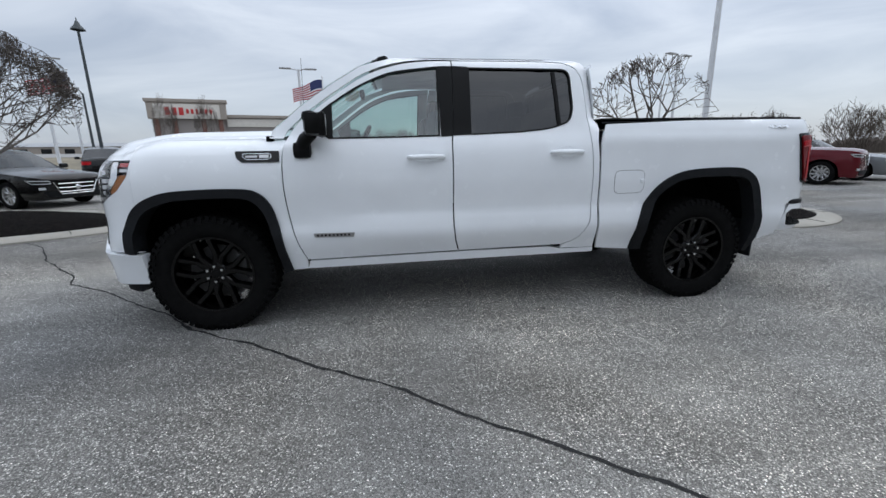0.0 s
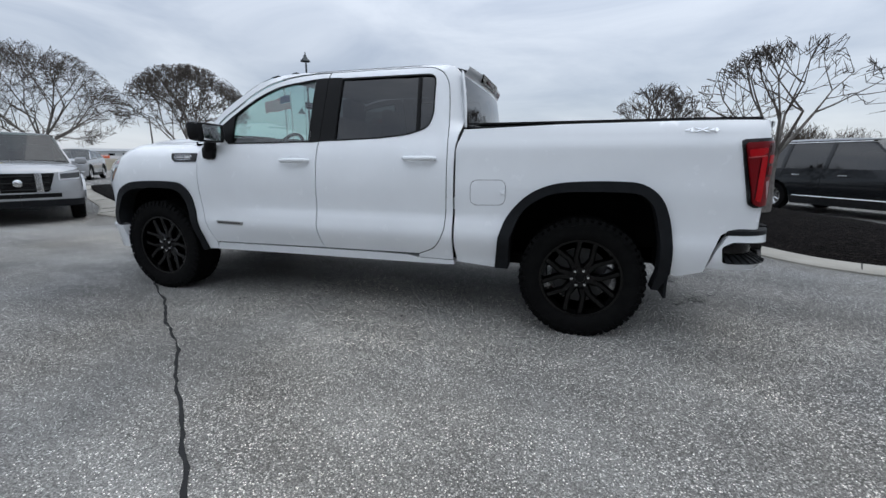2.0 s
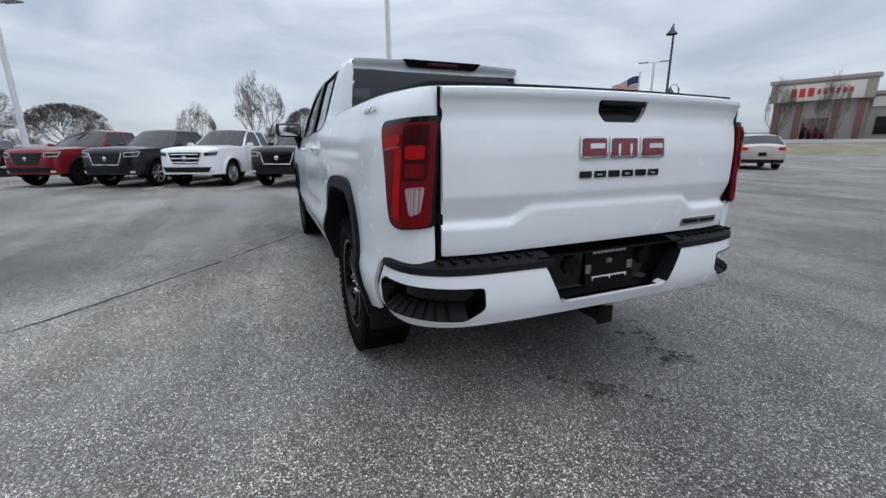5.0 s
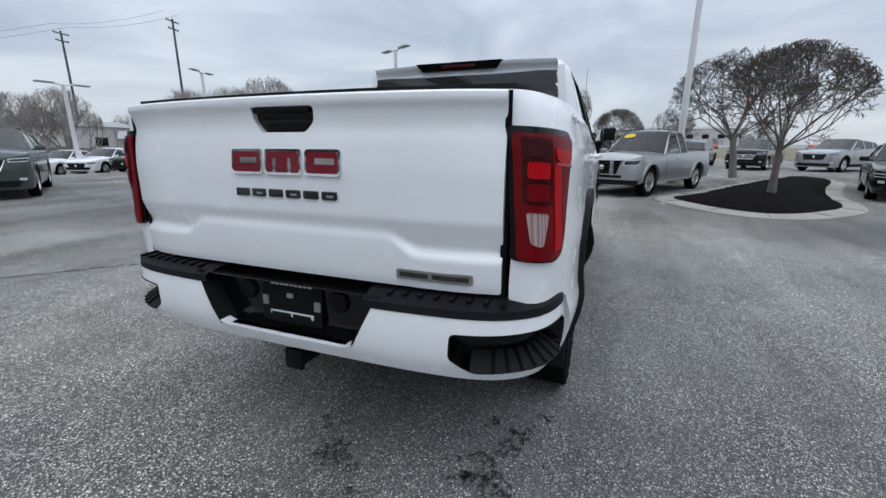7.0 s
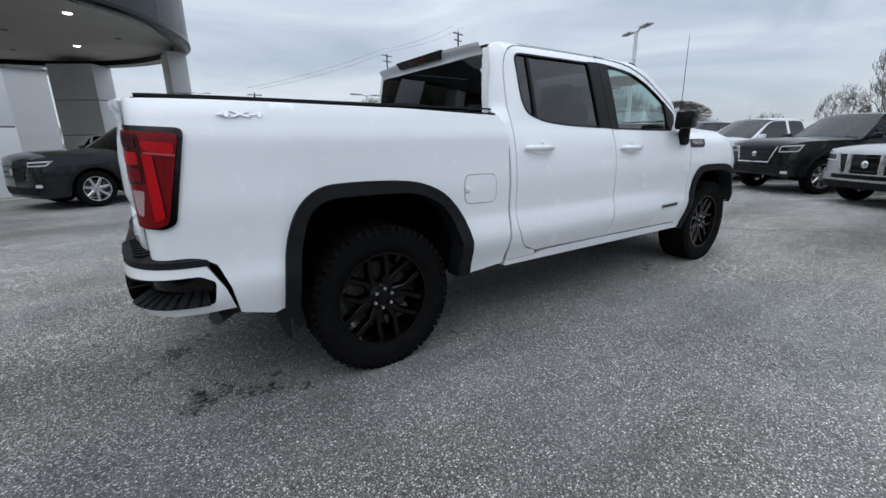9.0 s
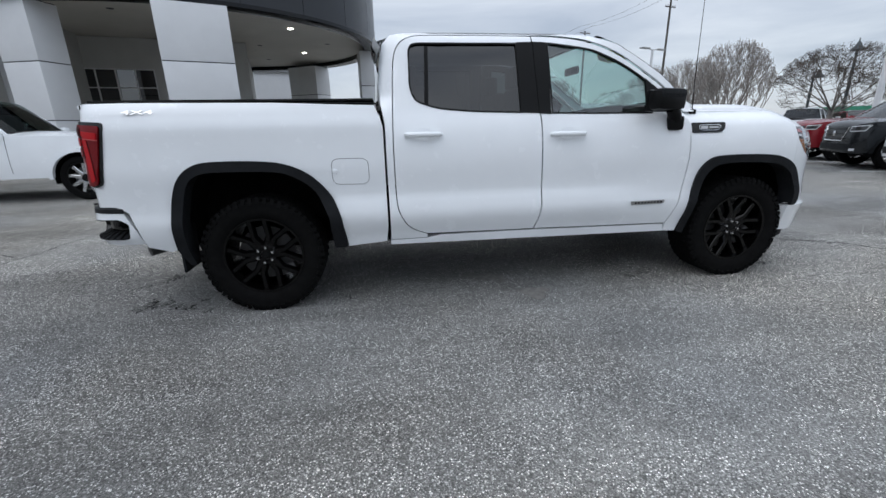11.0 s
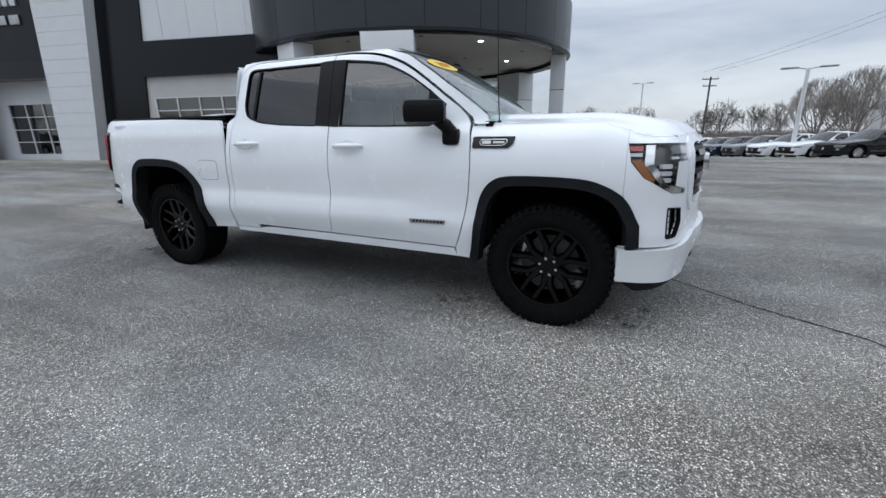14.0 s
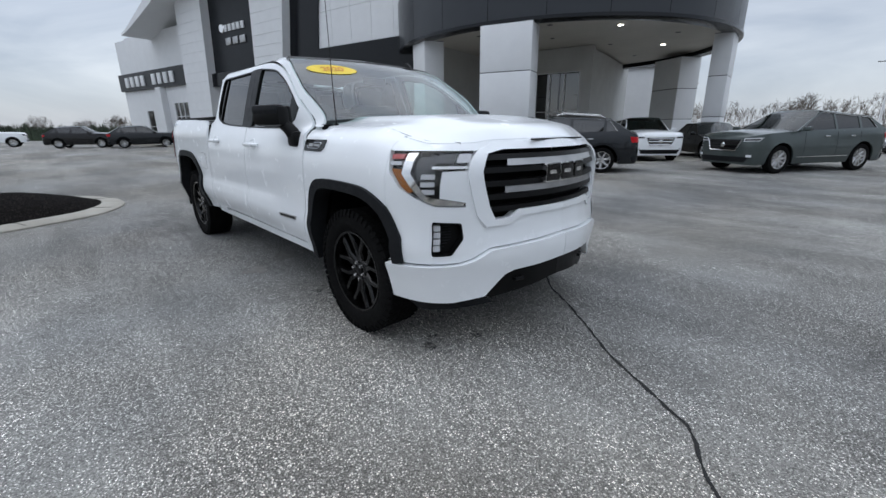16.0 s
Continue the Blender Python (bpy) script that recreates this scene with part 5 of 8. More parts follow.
# wheels
def wheel_meshes(r, w, rim_r, mat_rim, spokes, lug, name):
    """Meshes of a wheel whose axle is y and whose face looks to -y."""
    turn = Matrix.Rotation(math.pi / 2, 4, "X")
    h = w / 2
    prof = [(rim_r - 0.005, -h * 0.80), (rim_r + 0.012, -h * 0.93), (rim_r + (r - rim_r) * 0.45, -h * 1.03), (r * 0.955, -h * 0.96), (r * 0.985, -h * 0.84), (r, -h * 0.6), (r * 1.003, 0), (r, h * 0.6), (r * 0.985, h * 0.84), (r * 0.955, h * 0.96), (rim_r + 0.05, h), (rim_r - 0.02, h * 0.8)]
    tyre = lathe([(a, -b) for a, b in prof], 48, turn)
    lip = lathe([(rim_r + 0.006, h * 0.86), (rim_r + 0.004, h * 0.92), (rim_r - 0.012, h * 0.90), (rim_r - 0.018, h * 0.70), (rim_r - 0.035, h * 0.1), (rim_r - 0.04, -h * 0.8)], 48, turn)
    hub = lathe([(0.0, h * 0.62), (r * 0.17, h * 0.62), (r * 0.20, h * 0.52), (r * 0.21, h * 0.1)], 24, turn)
    sp = []
    for i in range(spokes):
        a0 = 2 * math.pi * (i + 0.25) / spokes
        pairs = (-0.5, 0.5) if lug else (0.0,)
        for q in pairs:
            a1 = a0 + q * (2 * math.pi / spokes) * 0.62
            wid = 0.021 if lug else 0.028
            r0, r1 = r * 0.16, rim_r - 0.016
            a_in = a0 + q * (2 * math.pi / spokes) * 0.35
            p0 = Vector((r0 * math.cos(a_in), 0, r0 * math.sin(a_in)))
            pm = Vector((r1 * 0.55 * math.cos(a0 + q * 0.30), 0, r1 * 0.55 * math.sin(a0 + q * 0.30)))
            p1 = Vector((r1 * math.cos(a1), 0, r1 * math.sin(a1)))
            vs = []
            for p, y, ww in ((p0, -h * 0.60, wid * 1.35), (pm, -h * 0.68, wid), (p1, -h * 0.74, wid * 1.05)):
                d = Vector((p.x, 0, p.z)).normalized()
                n = Vector((-d.z, 0, d.x))
                vs += [p + n * ww + Vector((0, y + 0.012, 0)), p + n * ww * 0.6 + Vector((0, y, 0)), p - n * ww * 0.6 + Vector((0, y, 0)), p - n * ww + Vector((0, y + 0.012, 0)), p - n * ww + Vector((0, y + 0.05, 0)), p + n * ww + Vector((0, y + 0.05, 0))]
            fs = [(i_ * 6 + k, i_ * 6 + (k + 1) % 6, (i_ + 1) * 6 + (k + 1) % 6, (i_ + 1) * 6 + k) for i_ in range(2) for k in range(6)]
            sp.append((vs, fs))
    out = {"wheel": mesh_of(name, join(lip, hub), mat_rim), "tyre": mesh_of("tyre", tyre, M["rubber"])}
    for i, g in enumerate(sp):
        out[f"spoke{i}"] = mesh_of("spoke", g, mat_rim)
    out["brake_disc"] = mesh_of("brake_disc", lathe([(0.0, h * 0.06), (rim_r * 0.72, h * 0.06), (rim_r * 0.72, -0.01), (0.0, -0.01)], 28, turn), M["disc_iron"])
    out["centre_cap"] = mesh_of("centre_cap", lathe([(0.0, h * 0.70), (r * 0.075, h * 0.68), (r * 0.085, h * 0.60)], 18, turn), M["satin_black"] if lug else mat_rim)
    out["caliper"] = mesh_of("caliper", box(0.62 * rim_r, 0.0, 0.05, 0.07, 0.09, 0.17, 0.02), M["disc_iron"])
    if lug:
        blocks = []
        n = 66
        for i in range(n):
            for k, (y, off) in enumerate(((-0.108, 0.0), (-0.060, 0.5), (0.0, 0.1), (0.060, 0.6), (0.108, 0.2))):
                a = 2 * math.pi * (i + off) / n
                m = Matrix.Rotation(-a, 4, "Y") @ Matrix.Translation((r * (0.996 if abs(y) > 0.1 else 1.002), y, 0)) @ Matrix.Rotation(0.35 * (1 if k % 2 else -1), 4, "X")
                blocks.append(box(0, 0, 0, 0.006, 0.048, 0.030, 0, m))
        for i in range(52):
            for sd in (-1, 1):
                a = 2 * math.pi * (i + 0.25 * sd) / 52
                m = Matrix.Rotation(-a, 4, "Y") @ Matrix.Translation((r * (0.966 if i % 2 else 0.958), sd * h * 0.950, 0)) @ Matrix.Rotation(-sd * 0.30, 4, "Z")
                blocks.append(box(0, 0, 0, 0.040 if i % 2 else 0.050, 0.014, 0.024, 0, m))
        out["tread"] = mesh_of("tread", join(*blocks), M["rubber"])
        out["lug_nut"] = mesh_of("lug_nut", lathe([(0.0, 0.016), (0.009, 0.015), (0.012, 0.0)], 8, turn), M["rim_silver"])
    return out


def put_wheel(ms, parent, m, lug_r=0.0, lugs=6, lug_y=0.0):
    w = part("wheel", ms["wheel"], None, parent, "", m)
    for k in ("tyre", "tread", "brake_disc", "centre_cap", "caliper"):
        if k in ms:
            part(k, ms[k], None, w)
    for k in ms:
        if k.startswith("spoke"):
            part("spoke", ms[k], None, w)
    if "lug_nut" in ms:
        for i in range(lugs):
            a = 2 * math.pi * (i + 0.5) / lugs
            part("lug_nut", ms["lug_nut"], None, w, "", Matrix.Translation((lug_r * math.cos(a), lug_y, lug_r * math.sin(a))))
    return w


HW = wheel_meshes(0.413, 0.27, 0.272, M["wheel_black"], 6, True, "wheel")
for i, (x, s_) in enumerate(((-WB, -1), (WB, -1), (-WB, 1), (WB, 1))):
    put_wheel(HW, truck, Matrix.Translation((x, s_ * 0.858, 0.413)) @ Matrix.Rotation(0 if s_ < 0 else math.pi, 4, "Z") @ Matrix.Rotation(0.4 * i, 4, "Y"), 0.056, 6, -0.092)
for x in (WB + 0.56,):
    for s_ in (-1, 1):
        part("mud_flap", box(x - 0.03, s_ * 0.86, 0.50, 0.02, 0.26, 0.34, 0.008), M["black_plastic"], truck)
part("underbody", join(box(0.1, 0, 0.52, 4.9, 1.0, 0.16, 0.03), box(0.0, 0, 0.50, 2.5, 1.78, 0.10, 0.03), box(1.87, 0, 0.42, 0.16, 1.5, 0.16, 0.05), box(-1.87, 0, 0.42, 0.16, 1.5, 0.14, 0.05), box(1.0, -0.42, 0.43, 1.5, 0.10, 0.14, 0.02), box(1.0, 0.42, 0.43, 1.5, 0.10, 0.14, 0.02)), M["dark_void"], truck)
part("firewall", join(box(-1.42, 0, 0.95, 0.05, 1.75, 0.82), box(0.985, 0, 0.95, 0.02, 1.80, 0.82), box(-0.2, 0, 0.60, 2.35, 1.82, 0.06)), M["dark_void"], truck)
# cabin
part("dashboard", join(box(-1.12, 0, 1.20, 0.42, 1.66, 0.26, 0.09), box(-0.90, 0.0, 0.98, 0.5, 0.26, 0.4, 0.05)), M["interior"], truck)
part("headliner", sheet(lambda u, v: (u, v, roof_z(u, v) - 0.045), steps(-0.62, 0.93, 6), steps(-0.64, 0.64, 6)), M["interior_light"], truck)
for s_ in (-0.40, 0.40):
    for x, sc in ((-0.25, 1.0), (0.62, 1.0)):
        part("seat", join(box(x - 0.22, s_, 0.92, 0.52, 0.56, 0.20, 0.07), box(x + 0.08, s_, 1.26, 0.16, 0.54, 0.62, 0.07, None), box(x + 0.13, s_, 1.64, 0.10, 0.28, 0.17, 0.04)), M["interior"], truck)
part("steering_wheel", moved(lathe([(0.185 + 0.016 * math.cos(a), 0.016 * math.sin(a)) for a in steps(0, 2 * math.pi, 8)][:-1], 24, None, True), Matrix.Translation((-0.83, -0.40, 1.28)) @ Matrix.Rotation(radians(-62), 4, "Y")), M["satin_black"], truck)
part("wheel_boss", box(-0.85, -0.40, 1.27, 0.07, 0.20, 0.10, 0.03), M["interior"], truck)
part("rear_view_mirror", box(-0.80, 0.0, 1.74, 0.04, 0.24, 0.07, 0.02), M["satin_black"], truck)


# ---- parked vehicles: built with the front to +x, the middle of the wheelbase at the origin ----
CAR_W = wheel_meshes(0.345, 0.22, 0.225, M["rim_silver"], 10, False, "wheel")
CAR_WD = wheel_meshes(0.345, 0.22, 0.225, M["satin_black"], 6, False, "wheel")
CAR_WM = wheel_meshes(0.345, 0.22, 0.235, M["rim_silver"], 7, False, "wheel")

CAR_WS = wheel_meshes(0.345, 0.22, 0.245, M["satin_black"], 9, False, "wheel")
for key in CAR_WS:
    if key.startswith("spoke"):
        CAR_WS[key].materials[0] = M["rim_silver"]

KINDS = {
    # wb, front and rear overhang, width, height, wheel radius, belt, hood front, hood at cowl, deck, cowl x, screen top x, roof end x, back glass foot x
    "sedan": dict(wb=2.78, fo=0.98, ro=1.10, w=1.85, h=1.47, r=0.335, belt=0.93, hf=0.74, hc=0.96, deck=1.02, xc=0.72, xw=0.02, xr=-0.95, xb=-1.55, sill=0.22),
    "suv": dict(rd=0.09, wb=2.70, fo=0.95, ro=1.02, w=1.84, h=1.69, r=0.365, belt=1.10, hf=1.00, hc=1.14, deck=1.08, xc=0.80, xw=0.10, xr=-1.50, xb=-2.18, sill=0.26),
    "large_suv": dict(rd=0.15, wb=3.00, fo=0.98, ro=1.08, w=1.98, h=1.77, r=0.385, belt=1.14, hf=1.03, hc=1.18, deck=1.12, xc=1.00, xw=0.02, xr=-1.78, xb=-2.45, sill=0.26),
    "minivan": dict(wb=3.06, fo=1.00, ro=1.05, w=1.97, h=1.73, r=0.35, belt=1.02, hf=0.82, hc=1.06, deck=1.02, xc=0.98, xw=0.22, xr=-2.15, xb=-2.45, sill=0.22),
    "crew_pickup": dict(wb=3.26, fo=0.93, ro=1.18, w=1.90, h=1.80, r=0.40, belt=1.20, hf=1.10, hc=1.22, deck=1.25, xc=0.78, xw=0.10, xr=-0.95, xb=-1.05, sill=0.42),
    "cab_pickup": dict(wb=3.20, fo=0.90, ro=1.15, w=1.85, h=1.77, r=0.385, belt=1.10, hf=0.99, hc=1.13, deck=1.16, xc=0.74, xw=0.16, xr=-0.72, xb=-0.82, sill=0.36),
    "full_pickup": dict(wb=3.68, fo=0.96, ro=1.24, w=2.03, h=1.96, r=0.43, belt=1.28, hf=1.16, hc=1.30, deck=1.38, xc=0.72, xw=0.12, xr=-0.98, xb=-1.06, sill=0.46),
    "hatchback": dict(wb=2.50, fo=0.72, ro=0.64, w=1.73, h=1.41, r=0.32, belt=0.93, hf=0.78, hc=0.96, deck=0.95, xc=0.62, xw=0.15, xr=-1.55, xb=-1.82, sill=0.20),
}


def clip(poly, a, b, c):
    """The part of a polygon where a x + b z <= c."""
    out = []
    for p, q in zip(poly, poly[1:] + poly[:1]):
        dp, dq = a * p[0] + b * p[1] - c, a * q[0] + b * q[1] - c
        if dp <= 0:
            out.append(p)
        if dp * dq < 0:
            t = dp / (dp - dq)
            out.append((p[0] + (q[0] - p[0]) * t, p[1] + (q[1] - p[1]) * t))
    return out


def parked(name, kind, label, category, color, m, wheels=None, cladding=False, grille="bars", chrome=False, sticker=False, rails=False, group="cars parked in the lot", spare=False, roof_color=None, lamp_h=None):
    """A parked car, van, sport utility or pickup."""
    k = KINDS[kind]
    pick = "pickup" in kind
    root = thing(name, label, category, m, group)
    wb, w, h, r = k["wb"], k["w"] / 2, k["h"], k["r"]
    xf, xb = wb / 2 + k["fo"], -wb / 2 - k["ro"]
    rr = 0.62 if pick else 1.0
    fp = [(xf - 0.60, 1.0), (xf - 0.40, 0.985), (xf - 0.24, 0.945), (xf - 0.13, 0.87), (xf - 0.065, 0.72), (xf - 0.025, 0.45), (xf, 0.0)]
    bp = [(xb + 0.50 * rr, 1.0), (xb + 0.30 * rr, 0.985), (xb + 0.16 * rr, 0.94), (xb + 0.08 * rr, 0.86), (xb + 0.035, 0.70), (xb + 0.012, 0.40), (xb, 0.0)]

    def table(pts):
        s, o = abs(pts[0][0]), []
        for i, (x, f) in enumerate(pts):
            if i:
                s += math.hypot(x - pts[i - 1][0], (f - pts[i - 1][1]) * w)
            o.append((s, x, f))
        return [q[0] for q in o], smooth_fn([q[0] for q in o], [q[1] for q in o]), smooth_fn([q[0] for q in o], [q[2] for q in o]), o
    fs_, fxx, fff, fo_ = table(fp)
    bs_, bxx, bff, bo_ = table(bp)
    yz = smooth_fn((0.18, 0.32, 0.50, 0.68, k["belt"] - 0.06, k["belt"] + 0.03), (w * 0.90, w * 0.965, w * 0.99, w, w * 0.965, w * 0.93))
    tops = [(xb, k["deck"] - 0.05), (xb + 0.10, k["deck"]), (k["xb"], k["deck"] if pick else k["belt"] + 0.02), (k["xb"] + 0.02, k["belt"] + 0.02), (k["xc"], k["belt"]), (k["xc"] + 0.02, k["hc"] - 0.03), (xf - 0.45, k["hf"] + 0.065), (xf - 0.15, k["hf"] + 0.02), (xf, k["hf"] - 0.06)]

    def top(x):
        return float(np.interp(x, [t[0] for t in tops], [t[1] for t in tops]))

    def pl(s):
        if s > fs_[0]:
            return fxx(s), fff(s)
        if -s > bs_[0]:
            return bxx(-s), bff(-s)
        return s, 1.0

    def pt(s, z, side, out=0.0):
        x, f = pl(s)
        a, b = pl(s - 0.01), pl(s + 0.01)
        tx, ty = b[0] - a[0], (b[1] - a[1]) * w
        n = math.hypot(tx, ty) or 1
        tuck = 0.05 * max(0.0, (z - 0.62) / 0.4) ** 2 + 0.06 * max(0.0, (0.42 - z) / 0.2)
        kx = (1 - min(1.0, f / 0.95)) ** 0.3 if f < 0.95 else 0.0
        return Vector((x + out * -ty / n - kx * tuck * (1 if s > 0 else -1), side * (yz(z) * f + out * tx / n), z))

    def fs(f):
        return float(np.interp(-f, [-q[2] for q in fo_], [q[0] for q in fo_]))

    def bs(f):
        return -float(np.interp(-f, [-q[2] for q in bo_], [q[0] for q in bo_]))

    def patch(loop, out, rim=0.02, step=0.07):
        return join(*[shell(loop, lambda u, v: pt(u, v, sd, out), (), step, lambda u, v: pt(u, v, sd, out - rim) - pt(u, v, sd, out)) for sd in (-1, 1)])

    def patch1(loop, sd, out, rim=0.02, step=0.07):
        return shell(loop, lambda u, v: pt(u, v, sd, out), (), step, lambda u, v: pt(u, v, sd, out - rim) - pt(u, v, sd, out))
    rd = k["rd"] if "rd" in k else 0.0
    sill, ar = k["sill"], r + 0.075
    low = [(bs(0.0), sill + 0.08), (bs(0.9), sill + 0.02)]
    for cx in (-wb / 2, wb / 2):
        low.append((cx - ar - 0.02, sill))
        low += [(cx - ar * math.cos(a), max(sill, r + ar * math.sin(a))) for a in steps(0.05, math.pi - 0.05, 12)]
        low.append((cx + ar + 0.02, sill))
    low += [(fs(0.9), sill - 0.02), (fs(0.0), sill)]
    up = [(s, top(pl(s)[0])) for s in [fs(0.0), *[fs(f) for f in (0.3, 0.6, 0.8, 0.95)], *steps(fs_[0], k["xc"], 4), k["xc"] - 0.05, 0.0, *([k["xb"] + 0.03, k["xb"]] if k["xb"] > bs(1.0) else []), *[bs(f) for f in (0.999, 0.95, 0.8, 0.5, 0.0)]]]
    up = sorted(set(up), key=lambda q: -q[0])
    bodym = M_PAINT[color]
    sides = [shell(low + up, lambda u, v: pt(u, v, sd), (), 0.10, lambda u, v: pt(u, v, sd, -0.04) - pt(u, v, sd)) for sd in (-1, 1)]
    body_ob = part("body", join(*sides), bodym, root)

    def deck(u, v):
        x, f = pl(u)
        z = top(x)
        p = pt(u, z, 1)
        return Vector((p.x, p.y * v, z + 0.075 * (1 - abs(v) ** 2.6) * min(1.0, abs(p.y) / w * 1.3)))
    hood_s = [*steps(k["xc"] - 0.05, fs_[0], 5), *[fs(f) for f in (0.985, 0.94, 0.87, 0.72, 0.45, 0.0)]]
    part("hood", sheet(deck, hood_s, steps(-1, 1, 10)), bodym, root)
    tail_s = [*[bs(f) for f in (0.0, 0.4, 0.7, 0.86, 0.94, 0.985)], *steps(-bs_[0], min(k["xb"] + 0.03, -bs_[0] + 0.5) if k["xb"] + 0.03 > -bs_[0] else -bs_[0] + 0.01, 3)]
    if pick:
        part("bed_cover", sheet(lambda u, v: deck(u, v * 0.97) + Vector((0, 0, -0.03)), sorted(set([*tail_s, *steps(-bs_[0], k["xb"] + 0.02, 3)])), steps(-1, 1, 6)), M["satin_black"], root)
    else:
        part("trunk_lid", sheet(deck, sorted(set(tail_s)), steps(-1, 1, 6)), bodym, root)
    # cabin
    zb, zr, yb, yt = k["belt"] - 0.01, h - 0.075, w * 0.935, w * 0.70

    def cab_y(z):
        t = (z - zb) / (zr - zb)
        return yb + (yt - yb) * (0.85 * t + 0.15 * t * t)
    loop = rounded(((k["xb"], zb), (k["xc"] + 0.05, zb), (k["xw"], zr, 0.25), (k["xr"], zr + 0.01 - rd, 0.12)), 0.02)
    rear = ((k["xb"] + 0.42, zb + 0.075, 0.05),) if rd else ((k["xb"] + 0.03, zb),)
    inner = grow(rounded((*rear, (k["xc"] + 0.0, zb), (k["xw"], zr, 0.2), (k["xr"] + 0.02, zr - rd, 0.12)), 0.02), 0.055)
    splits = {"crew_pickup": (-0.42,), "cab_pickup": (-0.28,), "full_pickup": (-0.40,), "sedan": (-0.42,), "hatchback": (-0.55,)}.get(kind, (-0.45, -1.38))
    panes, rest = [], inner
    for sp in splits:
        panes.append(clip(rest, -1, 0, -(sp + 0.04)))
        rest = clip(rest, 1, 0, sp - 0.04)
    panes.append(rest)
    panes = [p for p in panes if len(p) > 2]
    for sd in (-1, 1):
        cf = lambda u, v, o=0.0: Vector((u, sd * (cab_y(v) + o), v))
        part("cab_side", shell(loop, cf, panes, 0.10, (0, -sd * 0.03, 0)), roof_color or bodym, root)
        for p in panes:
            part("side_window", shell(p, lambda u, v: cf(u, v, -0.012), (), 0.2), M["glass_far"], root, "dark side glass")
    part("roof", sheet(lambda u, v: (k["xr"] + (k["xw"] - k["xr"]) * u, v * (yt + 0.005), zr + (h - zr) * (1 - v ** 4 * 0.9) * (1 - 0.75 * abs(2 * u - 1) ** 3) - rd * (1 - max(0.0, u))), steps(-0.02, 1.02, 10), steps(-1, 1, 10)), roof_color or bodym, root)

    def pane(xl, xu, bow, drop=0.0):
        return lambda u, v: Vector((xl + (xu - xl) * u + bow * (1 - v * v) * (1 - 0.6 * u), v * (yb * 0.955 + (yt - yb * 0.955) * u), zb + (zr + 0.01 - drop - zb) * u + 0.035 * (1 - v * v)))
    part("windscreen", sheet(pane(k["xc"] + 0.03, k["xw"], 0.16), steps(0, 1, 5), steps(-1, 1, 8)), M["glass_screen"], root, "windscreen glass")
    part("rear_window", sheet(pane(k["xb"] + 0.01, k["xr"], -0.05, rd), steps(0.05, 0.98, 4), steps(-1, 1, 8)), M["glass_far"], root, "rear glass")
    part("wiper_cowl", sheet(lambda u, v: pane(k["xc"] + 0.03, k["xw"], 0.16)(u, v) + Vector((0.012, 0, 0.010)), steps(0.0, 0.07, 1), steps(-0.95, 0.95, 8)), M["satin_black"], root)
    if sticker:
        f0 = pane(k["xc"] + 0.03, k["xw"], 0.16)
        part("price_sticker", shell(oval(0.78, -0.55, 0.10, 0.26, 18), lambda u, v: f0(u, v) + Vector((0.012, 0, 0.008)), (), 0.1), M["yellow"], root, "yellow oval price sticker")
    part("seats", join(box(0.05, 0.36, zb + 0.10, 0.16, 0.50, 0.60, 0.05), box(0.05, -0.36, zb + 0.10, 0.16, 0.50, 0.60, 0.05), box(-0.75, 0, zb + 0.05, 0.16, 1.25, 0.50, 0.05), box(-0.3, 0, 0.5, 2.2, 1.5, 0.1), box(k["xc"] - 0.1, 0, zb - 0.1, 0.4, 1.4, 0.2, 0.05)), M["interior"], root)
    part("underbody", join(box(0, 0, sill + 0.16, xf - xb - 0.5, 2 * w * 0.62, 0.2, 0.03), box(0, 0, sill + 0.13, wb - 2 * ar - 0.08, 2 * w * 0.86, 0.16, 0.03), box(wb / 2, 0, r, 0.12, 1.3, 0.12), box(-wb / 2, 0, r, 0.12, 1.3, 0.12)), M["dark_void"], root)
    for cx in (-wb / 2, wb / 2):
        for sd in (-1, 1):
            prof = [Vector((cx + (ar + 0.01) * math.cos(a), 0, r + (ar + 0.01) * math.sin(a))) for a in steps(-0.2, math.pi + 0.2, 12)]
            part("wheel_well", join(sheet(lambda u, v: prof[int(u)] + Vector((0, sd * v, 0)), range(13), (w * 0.60, w * 0.96)), ([Vector((p.x, sd * w * 0.60, p.z)) for p in prof], [tuple(range(13))])), M["dark_void"], root)
            sc = r / 0.345
            put_wheel(wheels or CAR_W, root, Matrix.Translation((cx, sd * (w - 0.135), r)) @ Matrix.Rotation(math.pi if sd > 0 else 0, 4, "Z") @ Matrix.Diagonal((sc, 1.0, sc, 1)))
            if cladding or pick:
                o = [(cx - (ar + 0.0) * math.cos(a), r + ar * math.sin(a)) for a in steps(0.0, math.pi, 12)]
                i2 = [(cx - (ar + 0.065) * math.cos(a), r + (ar + 0.065) * math.sin(a)) for a in steps(math.pi, 0.0, 12)]
                part("arch_trim", patch1(o + i2, sd, 0.012 if cladding else 0.035, 0.05), M["black_plastic"] if cladding else bodym, root)
    if cladding:
        for sd in (-1, 1):
            part("sill_trim", patch1([(-wb / 2 + ar, sill - 0.005), (wb / 2 - ar, sill - 0.005), (wb / 2 - ar, sill + 0.15), (-wb / 2 + ar, sill + 0.15)], sd, 0.010, 0.04), M["black_plastic"], root, "black plastic sill trim")
    # lamps, grille, bumpers
    zl = lamp_h or k["hf"] - 0.10
    tall = 0.17 if pick else 0.11
